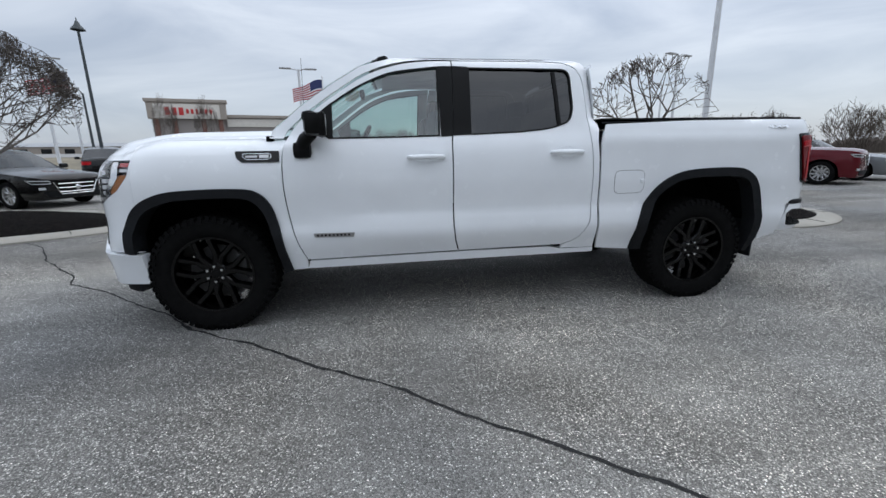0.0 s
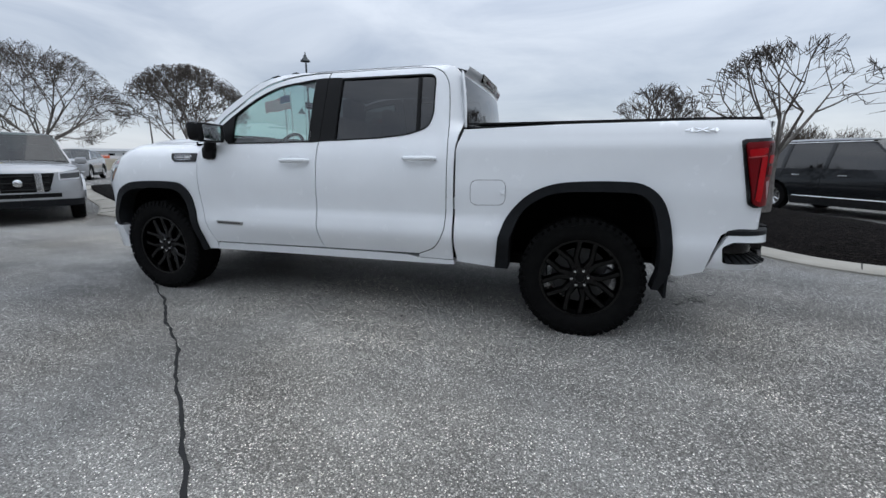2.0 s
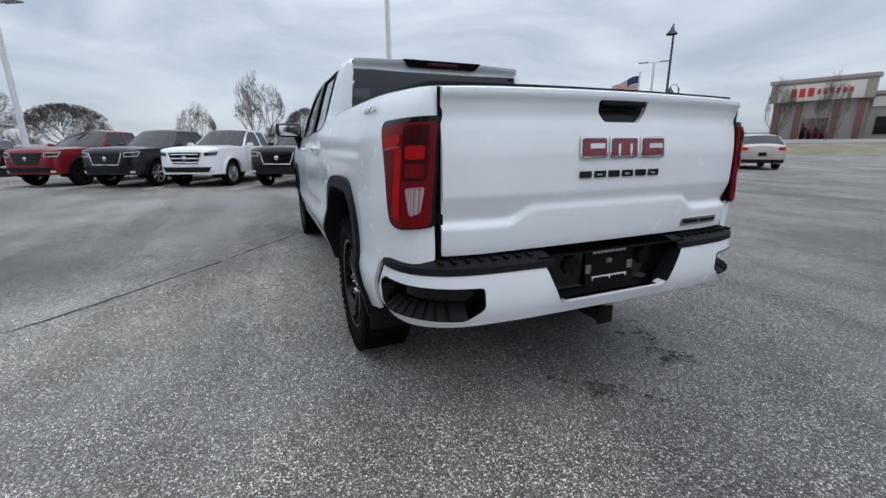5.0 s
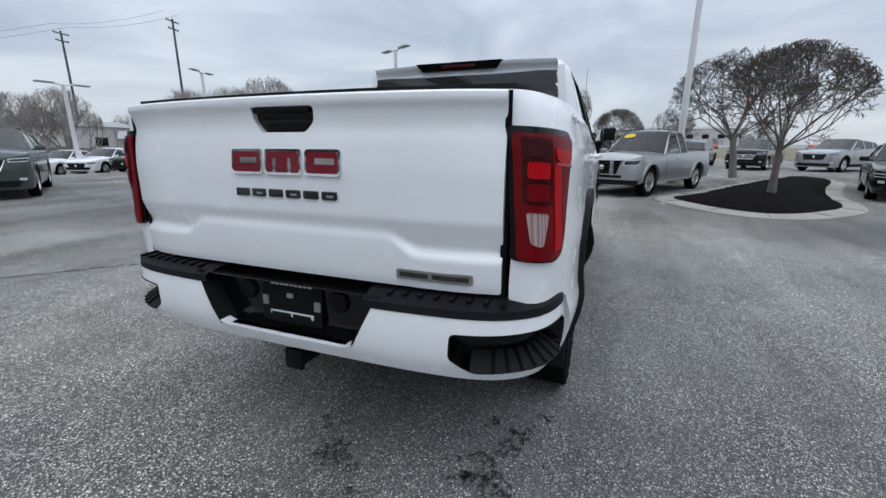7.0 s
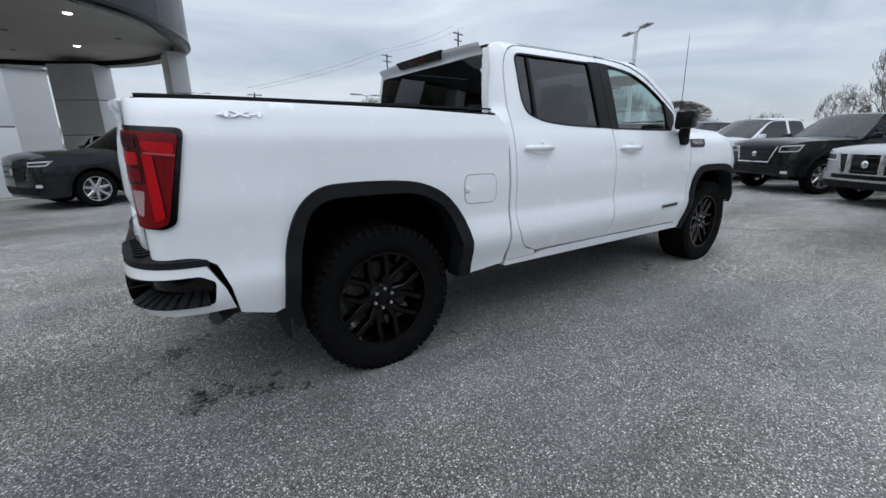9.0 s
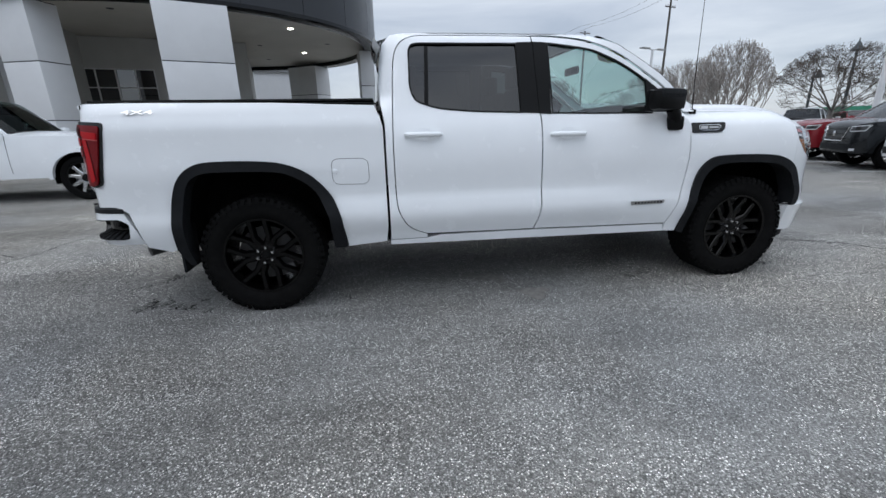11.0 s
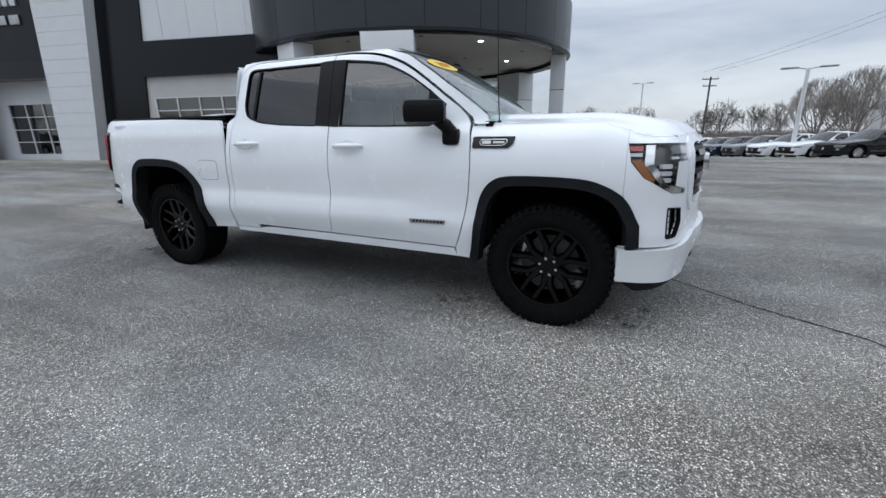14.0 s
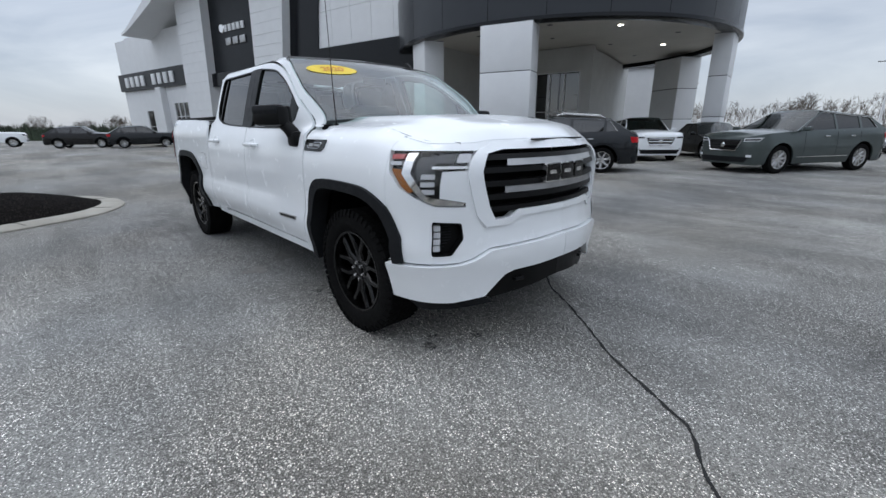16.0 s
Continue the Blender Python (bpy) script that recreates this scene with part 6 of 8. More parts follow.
    for sd in (-1, 1):
        hl = rounded(((fs(0.97), zl + tall * 0.55), (fs(0.62), zl + tall * 0.35), (fs(0.60), zl - tall * 0.45), (fs(0.93), zl - tall * 0.35)), 0.02)
        hp = part("headlamp", patch1(hl, sd, 0.006, 0.03), M["clear_lens"], root, "clear headlamp")
        part("lamp_housing", patch1(grow(hl, 0.045), sd, 0.010, 0.004), M["lamp_bowl"], hp)
        part("fog_lamp", patch1(rounded(((fs(0.86), 0.46), (fs(0.74), 0.46), (fs(0.74), 0.52), (fs(0.86), 0.52)), 0.015), sd, 0.012, 0.02), M["clear_lens"], root)
        zt = k["deck"] - (0.20 if pick else 0.13)
        tall2 = 0.32 if pick else 0.16
        tl = rounded(((bs(0.985), zt + tall2 * 0.5), (bs(0.62 if not pick else 0.86), zt + tall2 * 0.4), (bs(0.62 if not pick else 0.86), zt - tall2 * 0.4), (bs(0.97), zt - tall2 * 0.5)), 0.02)
        part("tail_lamp", patch1(tl, sd, 0.008, 0.03), M["red_lens"], root, "red tail lamp")
        for i, x in enumerate((0.08 if kind != "hatchback" else -0.1, -0.88)):
            if i and kind in ("cab_pickup", "hatchback"):
                continue
            part("door_handle", box(*pt(x - 0.12, k["belt"] - 0.13, sd, 0.018), 0.17, 0.03, 0.03, 0.01), M["chrome"] if chrome else bodym, root)
        for x in ((splits[0] - 0.02, 0.70 if kind != "hatchback" else 0.55) if len(splits) == 1 else (splits[0] - 0.02, 0.72, splits[1] + 0.03)):
            part("door_seam", patch1([(x, sill + 0.10), (x + 0.008, sill + 0.10), (x + 0.008, k["belt"] - 0.02), (x, k["belt"] - 0.02)], sd, 0.0015, 0.004), M["dark_void"], root)
        mx = k["xc"] - 0.12
        part("door_mirror", join(box(mx, sd * (w + 0.10), k["belt"] + 0.07, 0.11, 0.20, 0.13, 0.04), box(mx, sd * (w - 0.01), k["belt"] + 0.03, 0.06, 0.12, 0.05, 0.015)), bodym, root)
        if chrome:
            part("window_trim", tube([(x, sd * (cab_y(z) + 0.006), z) for x, z in ((k["xb"] + (0.46 if rd else 0.05), zb + (0.10 if rd else 0.03)), (k["xr"] + 0.02, zr - 0.03 - rd), (k["xw"], zr - 0.03))], 0.010, 5), M["chrome"], root, "chrome window line")
            part("side_strip", tube([pt(x, sill + 0.19, sd, 0.008) for x in steps(-wb / 2 + ar + 0.1, wb / 2 - ar - 0.1, 5)], 0.012, 5), M["chrome"], root, "chrome side strip")
        if rails:
            part("roof_rail", tube([(k["xr"] + 0.15, sd * yt * 0.97, h - 0.05 - rd * 0.9), (k["xr"] + 0.3, sd * yt * 0.98, h + 0.02 - rd * 0.8), (k["xw"] - 0.3, sd * yt * 0.98, h + 0.02), (k["xw"] - 0.1, sd * yt * 0.97, h - 0.05)], 0.016, 6), M["rim_silver"], root, "silver roof rail")
    g0, g1 = (k["hf"] - 0.40, k["hf"] - 0.05) if pick else (k["hf"] - 0.40, k["hf"] - 0.10)
    gl = [(fs(0.56), g1), (fs(0.0), g1), (fs(0.0), g0), (fs(0.42), g0)]
    gp = part("grille", patch(gl, 0.006, 0.02), M["gloss_black"], root, "black grille")
    nb = 3
    for i in range(nb):
        z = g0 + (g1 - g0) * (i + 0.5) / nb
        part("grille_bar", tube([pt(fs(abs(y)), z, 1 if y >= 0 else -1, 0.014) for y in steps(-0.46, 0.46, 8)], 0.013, 5), M["chrome"] if grille == "chrome" else M["satin_black"], gp)
    if grille == "frame" or grille == "chrome":
        part("grille_frame", tube([pt(fs(abs(y)), z, 1 if y >= 0 else -1, 0.014) for y, z in ((-0.56, g1), (-0.42, g0), (0.42, g0), (0.56, g1))], 0.017, 6), M["chrome"], gp, "chrome grille frame")
    if grille == "slots":
        for y in (-0.30, 0.30):
            part("grille_post", box(*pt(fs(abs(y)), (g0 + g1) / 2, 1 if y > 0 else -1, 0.016), 0.03, 0.10, g1 - g0 + 0.02, 0.01), M["rim_silver"], gp, "angled silver grille post")
        part("bumper_band", patch([(fs(0.97), 0.46), (fs(0.97), 0.60), (fs(0.0), 0.60), (fs(0.0), 0.46)], 0.035, 0.05), M_PAINT[color], root, "silver bumper over a black slot")
        part("bumper_slot", patch([(fs(0.60), 0.50), (fs(0.60), 0.575), (fs(0.0), 0.575), (fs(0.0), 0.50)], 0.038, 0.02), M["satin_black"], root)
        part("bumper_skirt", patch([(fs(0.95), 0.33), (fs(0.95), 0.45), (fs(0.0), 0.45), (fs(0.0), 0.33)], 0.020, 0.03), M["black_plastic"], root, "black plastic bumper skirt")
    part("grille_badge", lathe([(0.0, 0.012), (0.055, 0.008), (0.065, 0.0)], 16, Matrix.Translation(pt(fs(0.0), (g0 + g1) / 2, 1, 0.016)) @ Matrix.Rotation(math.pi / 2, 4, "Y")), M["chrome"], gp)
    part("lower_grille", patch([(fs(0.80), sill + 0.20), (fs(0.0), sill + 0.20), (fs(0.0), sill + 0.05), (fs(0.72), sill + 0.05)], 0.008, 0.02), M["black_plastic"], root, "black lower air intake")
    part("rear_valance", patch([(bs(0.97), sill + 0.22), (bs(0.0), sill + 0.22), (bs(0.0), sill + 0.06), (bs(0.95), sill + 0.06)], 0.010, 0.02), M["chrome"] if pick else M["black_plastic"], root)
    part("number_plate", box(*pt(bs(0.0), 0.72, 1, 0.012), 0.012, 0.30, 0.15, 0.004), M["satin_black"], root, "dark plate holder")
    if spare:
        part("roll_bar", join(tube([(k["xb"] - 0.25, -0.72, 1.2), (k["xb"] - 0.25, -0.66, 1.72), (k["xb"] - 0.25, 0.66, 1.72), (k["xb"] - 0.25, 0.72, 1.2)], 0.035, 8)), M["satin_black"], root)
        part("spare_wheel", join(lathe([(0.18, 0.12), (0.36, 0.12), (0.40, 0.06), (0.40, -0.06), (0.36, -0.12), (0.18, -0.12)], 24, Matrix.Translation((k["xb"] - 0.55, 0.10, 1.46)) @ Matrix.Rotation(math.pi / 2, 4, "Y"))), M["rubber"], root, "spare tyre upright in the bed")
    return root


M_PAINT = {
    "white": M["white_paint"], "silver": paint("silver_paint", (0.42, 0.43, 0.44), 0.5), "black": paint("black_paint", grey(0.008)),
    "charcoal": paint("charcoal_paint", (0.014, 0.016, 0.018), 0.3), "greengrey": paint("grey_green_paint", (0.070, 0.085, 0.083), 0.3), "red": paint("red_paint", (0.20, 0.012, 0.018), 0.2),
    "darkred": paint("dark_red_paint", (0.10, 0.005, 0.010), 0.2), "orange": paint("orange_paint", (0.55, 0.20, 0.015)), "navy": paint("dark_blue_paint", (0.015, 0.022, 0.04), 0.2), "grey": paint("mid_grey_paint", (0.18, 0.19, 0.20), 0.4),
    "champagne": paint("champagne_paint", (0.50, 0.45, 0.41), 0.3),
}


def at(x, y, deg):
    return pose(x, y, lot_z(x, y), 0, 0, deg)


def by_front(x, y, deg, wb):
    """The pose of a car whose front axle stands over (x, y)."""
    a = radians(deg)
    return at(x - math.cos(a) * wb / 2, y - math.sin(a) * wb / 2, deg)


ROW = -27
parked("extended_cab_pickup", "cab_pickup", "silver extended cab pickup with chrome bumper and yellow sticker", "pickup truck", "silver", by_front(-8.45, 1.48, -29, 3.20), CAR_W, grille="slots", sticker=True)
parked("crew_pickup", "crew_pickup", "black crew cab pickup with a spare tyre in the bed", "pickup truck", "black", by_front(-9.75, -0.70, ROW, 3.26), CAR_WM, cladding=True, grille="frame", spare=True)
parked("crew_pickup", "crew_pickup", "white crew cab pickup with chrome grille parked in a row", "pickup truck", "white", by_front(-10.95, -3.22, ROW, 3.26), CAR_W, grille="chrome")
parked("crew_pickup", "crew_pickup", "charcoal crew cab pickup with black wheel arches", "pickup truck", "charcoal", by_front(-11.85, -5.40, ROW, 3.26), CAR_WM, cladding=True, grille="frame")
parked("crew_pickup", "crew_pickup", "red crew cab pickup with black wheels parked in a row", "pickup truck", "red", by_front(-13.2, -7.75, ROW, 3.26), CAR_WD, cladding=True)
parked("minivan", "minivan", "dark grey minivan with bright alloy wheels behind the planting bed", "minivan", "charcoal", at(8.30, 7.75, -59), CAR_W, chrome=True, sticker=True, grille="frame")
parked("sport_utility", "suv", "dark red sport utility with chrome trim and silver wheels", "car", "darkred", at(6.2, 14.2, 105), CAR_W, chrome=True)
parked("sport_utility", "suv", "dark red sport utility facing the drive aisle", "car", "darkred", by_front(13.9, 7.9, -59, 2.7), CAR_W, chrome=True, grille="frame")
parked("sedan", "sedan", "silver grey sedan parked beside a red sport utility", "car", "grey", by_front(16.6, 8.9, -59, 2.78), CAR_W)
parked("sport_utility", "suv", "dark red sport utility in the farther row", "car", "darkred", at(3.2, 23.0, 104), CAR_W)
parked("sedan", "sedan", "black sedan with chrome grille parked by the planting bed", "car", "black", by_front(-9.36, 8.30, -21, 2.78), CAR_W, grille="chrome", chrome=True)
parked("sport_utility", "suv", "white sport utility seen from its tail", "car", "white", at(-17.8, 13.1, 138), CAR_W, cladding=True)
parked("sport_utility", "large_suv", "silver sport utility with a dark grille parked beyond the planting bed", "car", "silver", at(-25.7, 13.3, -45), CAR_W, cladding=True)
parked("sedan", "sedan", "silver sedan in the far row", "car", "silver", at(-15.9, 12.0, 140), CAR_W)
parked("sport_utility", "suv", "black sport utility seen from its tail", "car", "black", at(-13.9, 18.5, 122), CAR_W)
parked("sport_utility", "suv", "dark grey sport utility parked between a black and a champagne one", "car", "charcoal", at(-11.9, 20.6, 126), CAR_W)
parked("sport_utility", "suv", "champagne sport utility seen from its tail", "car", "champagne", at(-9.3, 21.3, 132), CAR_W, chrome=True)
parked("sport_utility", "suv", "dark grey sport utility with bright alloy wheels and chrome window line", "car", "charcoal", at(3.15, -9.56, 29), CAR_WM, chrome=True, cladding=True, rails=True)
parked("sport_utility", "large_suv", "grey green large sport utility with chrome side strips", "car", "greengrey", at(-2.05, -14.3, 60), CAR_W, chrome=True, grille="frame")
parked("sport_utility", "suv", "white sport utility with chrome grille under the canopy", "car", "white", by_front(2.3, -15.1, 130, 2.7), CAR_W, grille="chrome", cladding=True)
parked("sedan", "sedan", "black sedan parked beside the canopy", "car", "black", by_front(0.3, -17.6, 130, 2.78), CAR_W)
parked("large_pickup", "full_pickup", "white full-size pickup with black and silver wheels", "pickup truck", "white", at(8.75, -6.05, 185), CAR_WS)
parked("hatchback", "hatchback", "orange hatchback with a black roof", "car", "orange", at(18.95, -9.35, -52), CAR_WM, roof_color=M["gloss_black"], cladding=True)
parked("sport_utility", "suv", "charcoal sport utility parked before the showroom", "car", "charcoal", at(36.4, -3.7, -100), CAR_WM, cladding=True)
parked("sport_utility", "suv", "black sport utility parked beside the showroom drive", "car", "black", at(40.0, -0.2, -112), CAR_W)
parked("crew_pickup", "crew_pickup", "white pickup in the far lot", "pickup truck", "white", at(48.0, 5.6, -95), CAR_W)
# the row along the far drive
parked("sport_utility", "large_suv", "white boxy sport utility with black grille", "car", "white", by_front(-15.2, -19.6, 14, 3.0), CAR_WM, cladding=True, rails=True)
parked("sport_utility", "suv", "white crossover with silver wheels facing the aisle", "car", "white", at(-17.0, -16.2, 14), CAR_W, grille="frame")
parked("crew_pickup", "crew_pickup", "white pickup parked by the far planting bed", "pickup truck", "white", at(-21.6, -15.9, 205), CAR_W)
parked("sport_utility", "suv", "red sport utility beyond the far planting bed", "car", "red", at(-25.5, -16.4, 60), CAR_W)
parked("sport_utility", "suv", "black sport utility beyond the far planting bed", "car", "black", at(-27.0, -15.2, 200), CAR_W)
parked("sport_utility", "large_suv", "black sport utility facing the planting bed", "car", "black", at(-26.3, 9.6, -28), CAR_W, grille="chrome")
parked("sport_utility", "large_suv", "black off-road vehicle parked in the far row", "car", "black", at(-29.6, 7.0, 160), CAR_WD, cladding=True)
parked("sport_utility", "suv", "white crossover parked near the road", "car", "white", at(-22.6, 17.8, 48), CAR_W)
# long row of stock, noses to the aisle
def slot(i):
    return at(-13.54 + 0.97 * i, -24.98 - 2.41 * i, 22)


stock = [parked("sedan", "sedan", "white sedan in the long stock row", "car", "white", slot(1), CAR_W),
         parked("sedan", "sedan", "black sedan with chrome window line in the stock row", "car", "black", slot(0), CAR_W, chrome=True),
         parked("sedan", "sedan", "navy sedan in the long stock row", "car", "navy", slot(4), CAR_W),
         parked("sedan", "sedan", "grey sedan in the long stock row", "car", "grey", slot(5), CAR_W)]
for i, q in ((2, 0), (3, 3), (6, 0), (7, 3), (8, 1), (9, 0), (10, 2), (11, 0)):
    copy_thing(stock[q], slot(i))


# ---- kerbs, planting beds, markings, cracks and stains ----
def island(name, outer, width, mound, label):
    """A planting bed: a raised concrete rim and a mound of mulch."""
    pts = spline([*outer, outer[0]], 5)[:-1]
    root = thing(name, label, "planting bed", kind="structure")
    inn = [p for p in grow(pts, width)]
    g1, g2 = grow(pts, 0.05), grow(pts, 0.12)
    loops = [(pts, -0.02), (pts, 0.02), (g1, 0.036), (g2, 0.046), (inn, 0.062), (inn, 0.02)]
    n = len(pts)
    rim = [Vector((p[0], p[1], z)) for l, z in loops for p in l], [(a * n + i, a * n + (i + 1) % n, (a + 1) * n + (i + 1) % n, (a + 1) * n + i) for a in range(5) for i in range(n)]
    part("kerb", rim, M["concrete"], root, "pale concrete kerb")
    for i in range(0, n, 7):
        a, b = Vector((*g2[i], 0.046)), Vector((*inn[i], 0.062))
        part("kerb_joint", tube([a, b], 0.006, 4), M["crack"], root)
    ip = np.array(inn)

    def height(u, v):
        d = float(np.sqrt(((ip - np.array((u, v))) ** 2).sum(1)).min())
        return 0.048 + mound * (1 - math.exp(-d / 0.9)) + 0.02 * noise.noise((u * 2, v * 2, 0))
    part("mulch", shell(inn, lambda u, v: (u, v, height(u, v)), (), 0.35), M["mulch"], root, "black mulch mound")
    return root


ISLE_A = ((4.0, 2.7), (4.55, 1.85), (5.5, 1.42), (6.5, 1.55), (7.35, 2.2), (7.6, 3.2), (7.3, 4.8), (6.6, 7.0), (5.9, 9.2), (4.9, 12.8), (4.2, 16.5), (3.5, 18.6), (2.3, 18.4), (2.1, 15.5), (2.4, 12.0), (2.85, 8.5), (3.15, 6.0), (3.45, 4.2))
ISLE_B = ((-8.05, 2.50), (-7.2, 2.38), (-6.2, 2.75), (-5.4, 3.25), (-4.95, 3.9), (-5.1, 4.7), (-5.8, 5.5), (-6.6, 6.15), (-7.7, 6.6), (-9.4, 7.0), (-12.0, 8.0), (-15.0, 9.3), (-17.4, 9.7), (-18.1, 8.7), (-15.6, 6.9), (-12.2, 5.0), (-9.8, 3.7), (-8.6, 2.9))
island("planting_bed", ISLE_A, 0.66, 0.40, "black mulch bed with pale concrete kerb and bare trees")
island("planting_bed", ISLE_B, 0.80, 0.24, "rounded black mulch bed with pale concrete kerb")
island("planting_bed", ((-15.8, -14.3), (-16.6, -12.2), (-18.4, -10.2), (-20.6, -10.6), (-22.5, -13.0), (-23.6, -16.5), (-21.6, -18.0), (-18.2, -16.4)), 0.5, 0.2, "far mulch bed with pale kerb and bare trees")


def ribbon(line, width, z, jag, seed):
    """A flat, ragged strip along a line on the ground."""
    rnd = random.Random(seed)
    pts = []
    for a, b in zip(line, line[1:]):
        n = max(1, int(math.dist(a, b) / 0.06))
        pts += [Vector((a[0] + (b[0] - a[0]) * i / n, a[1] + (b[1] - a[1]) * i / n)) for i in range(n)]
    pts.append(Vector(line[-1]))
    vs, off = [], 0.0
    for i, p in enumerate(pts):
        d = (pts[min(i + 1, len(pts) - 1)] - pts[max(i - 1, 0)]).normalized()
        n = Vector((-d.y, d.x))
        off = 0.82 * off + rnd.uniform(-jag, jag)
        w = width * rnd.uniform(0.35, 1.3) * min(1.0, (i + 1) / 6, (len(pts) - i) / 6)
        vs += [Vector((*(p + n * (off + w)), z)), Vector((*(p + n * (off - w)), z))]
    return vs, [(2 * i, 2 * i + 1, 2 * i + 3, 2 * i + 2) for i in range(len(pts) - 1)]


CRACK = ((-6.3, 3.1), (-5.44, 2.40), (-4.85, 1.60), (-3.97, 0.74), (-3.78, 0.42), (-3.27, 0.11), (-2.74, -0.37), (-2.40, -0.62), (-2.10, -0.96), (-1.43, -1.40), (-1.05, -1.70), (-0.64, -1.95), (-0.40, -2.17), (-0.12, -2.40), (0.22, -2.68), (0.45, -2.88), (0.70, -3.12), (0.95, -3.38), (1.5, -3.9), (2.3, -4.6))
ck = part("crack", ribbon(CRACK, 0.011, 0.004, 0.010, 3), M["crack"])
tagged(ck, "dark open crack running through the asphalt", "crack", kind="structure")
for i, line in enumerate((((5.35, 1.3), (5.20, 0.75), (5.05, -0.20), (4.87, -1.05), (4.7, -2.4), (4.75, -4.5)), ((4.9, -0.9), (7.4, -2.2), (10.0, -2.6), (14.0, -3.0)), ((-5.0, -6.0), (-1.5, -7.4), (3.0, -7.0), (7.0, -5.2)))):
    c2 = part("crack", ribbon(line, 0.009, 0.004, 0.012, 10 + i), M["crack"])
    tagged(c2, "thin dark crack in the asphalt", "crack", kind="structure")


def blot(cx, cy, r, seed, n=26, stretch=1.0, turn=0.0):
    rnd = random.Random(seed)
    pts = []
    for i in range(n):
        a = 2 * math.pi * i / n
        q = r * (0.55 + 0.45 * noise.noise((math.cos(a) * 1.6 + seed, math.sin(a) * 1.6, seed * 0.7)) + rnd.uniform(-0.12, 0.12))
        x, y = q * math.cos(a) * stretch, q * math.sin(a)
        pts.append((cx + x * math.cos(turn) - y * math.sin(turn), cy + x * math.sin(turn) + y * math.cos(turn)))
    return [Vector((*p, 0.004)) for p in pts] + [Vector((cx, cy, 0.004))], [(i, (i + 1) % n, n) for i in range(n)]


for i, (x, y, r) in enumerate(((2.89, 0.10, 0.15), (2.83, 0.75, 0.15), (2.60, 0.80, 0.10), (2.70, 0.70, 0.08), (2.50, 0.83, 0.09), (2.34, 0.92, 0.06), (2.95, 0.22, 0.05), (2.45, 0.70, 0.05), (1.33, 0.87, 0.07), (-2.40, 0.80, 0.09), (-2.33, 0.72, 0.05), (-1.21, 0.80, 0.11), (-1.05, 0.86, 0.07), (-2.52, 0.47, 0.05), (0.55, -1.02, 0.05), (-0.95, -1.05, 0.05))):
    st_ = part("oil_stain", join(blot(x, y, r, 20 + i), *[blot(x + random.Random(i * 9 + j).uniform(-1.6, 1.6) * r, y + random.Random(i * 7 + j).uniform(-1.6, 1.6) * r, r * 0.28, 50 + 5 * i + j, 12) for j in range(4)]), M["oil"])
    tagged(st_, "dark oil drip stain on the asphalt", "stain", group="oil stains", kind="structure")
for i, (x, y, r) in enumerate(((-0.10, 1.03, 0.17), (0.20, 0.62, 0.20), (0.05, 0.75, 0.08))):
    st_ = part("pale_patch", blot(x, y, r, 90 + i, 30, 1.3), M["pale_patch"])
    tagged(st_, "pale worn patch in the asphalt", "stain", kind="structure")


def line_mark(x, y, deg, length, width=0.10):
    ob = part("parking_line", box(length / 2, 0, 0.004, length, width, 0.006), M["line_white"], None, "", pose(x, y, 0, 0, 0, deg))
    return tagged(ob, "worn white parking line on asphalt", "road marking", group="parking lines", kind="structure")


for i in range(-1, 5):
    line_mark(-7.85 - 1.22 * i, 0.02 - 2.42 * i, 180 + ROW, 5.2)
for i in range(5):
    line_mark(7.4 + 2.45 * i, 4.2 + 1.45 * i + 1.2, 121, 5.4)
for i in range(5):
    line_mark(-10.4 + 2.3 * i - 3.0, 17.4 + 1.6 * i, 140, 5.0)
for i in range(4):
    line_mark(-10.2 - 1.4 * i, 9.2 + 2.1 * i, 142, 4.6)


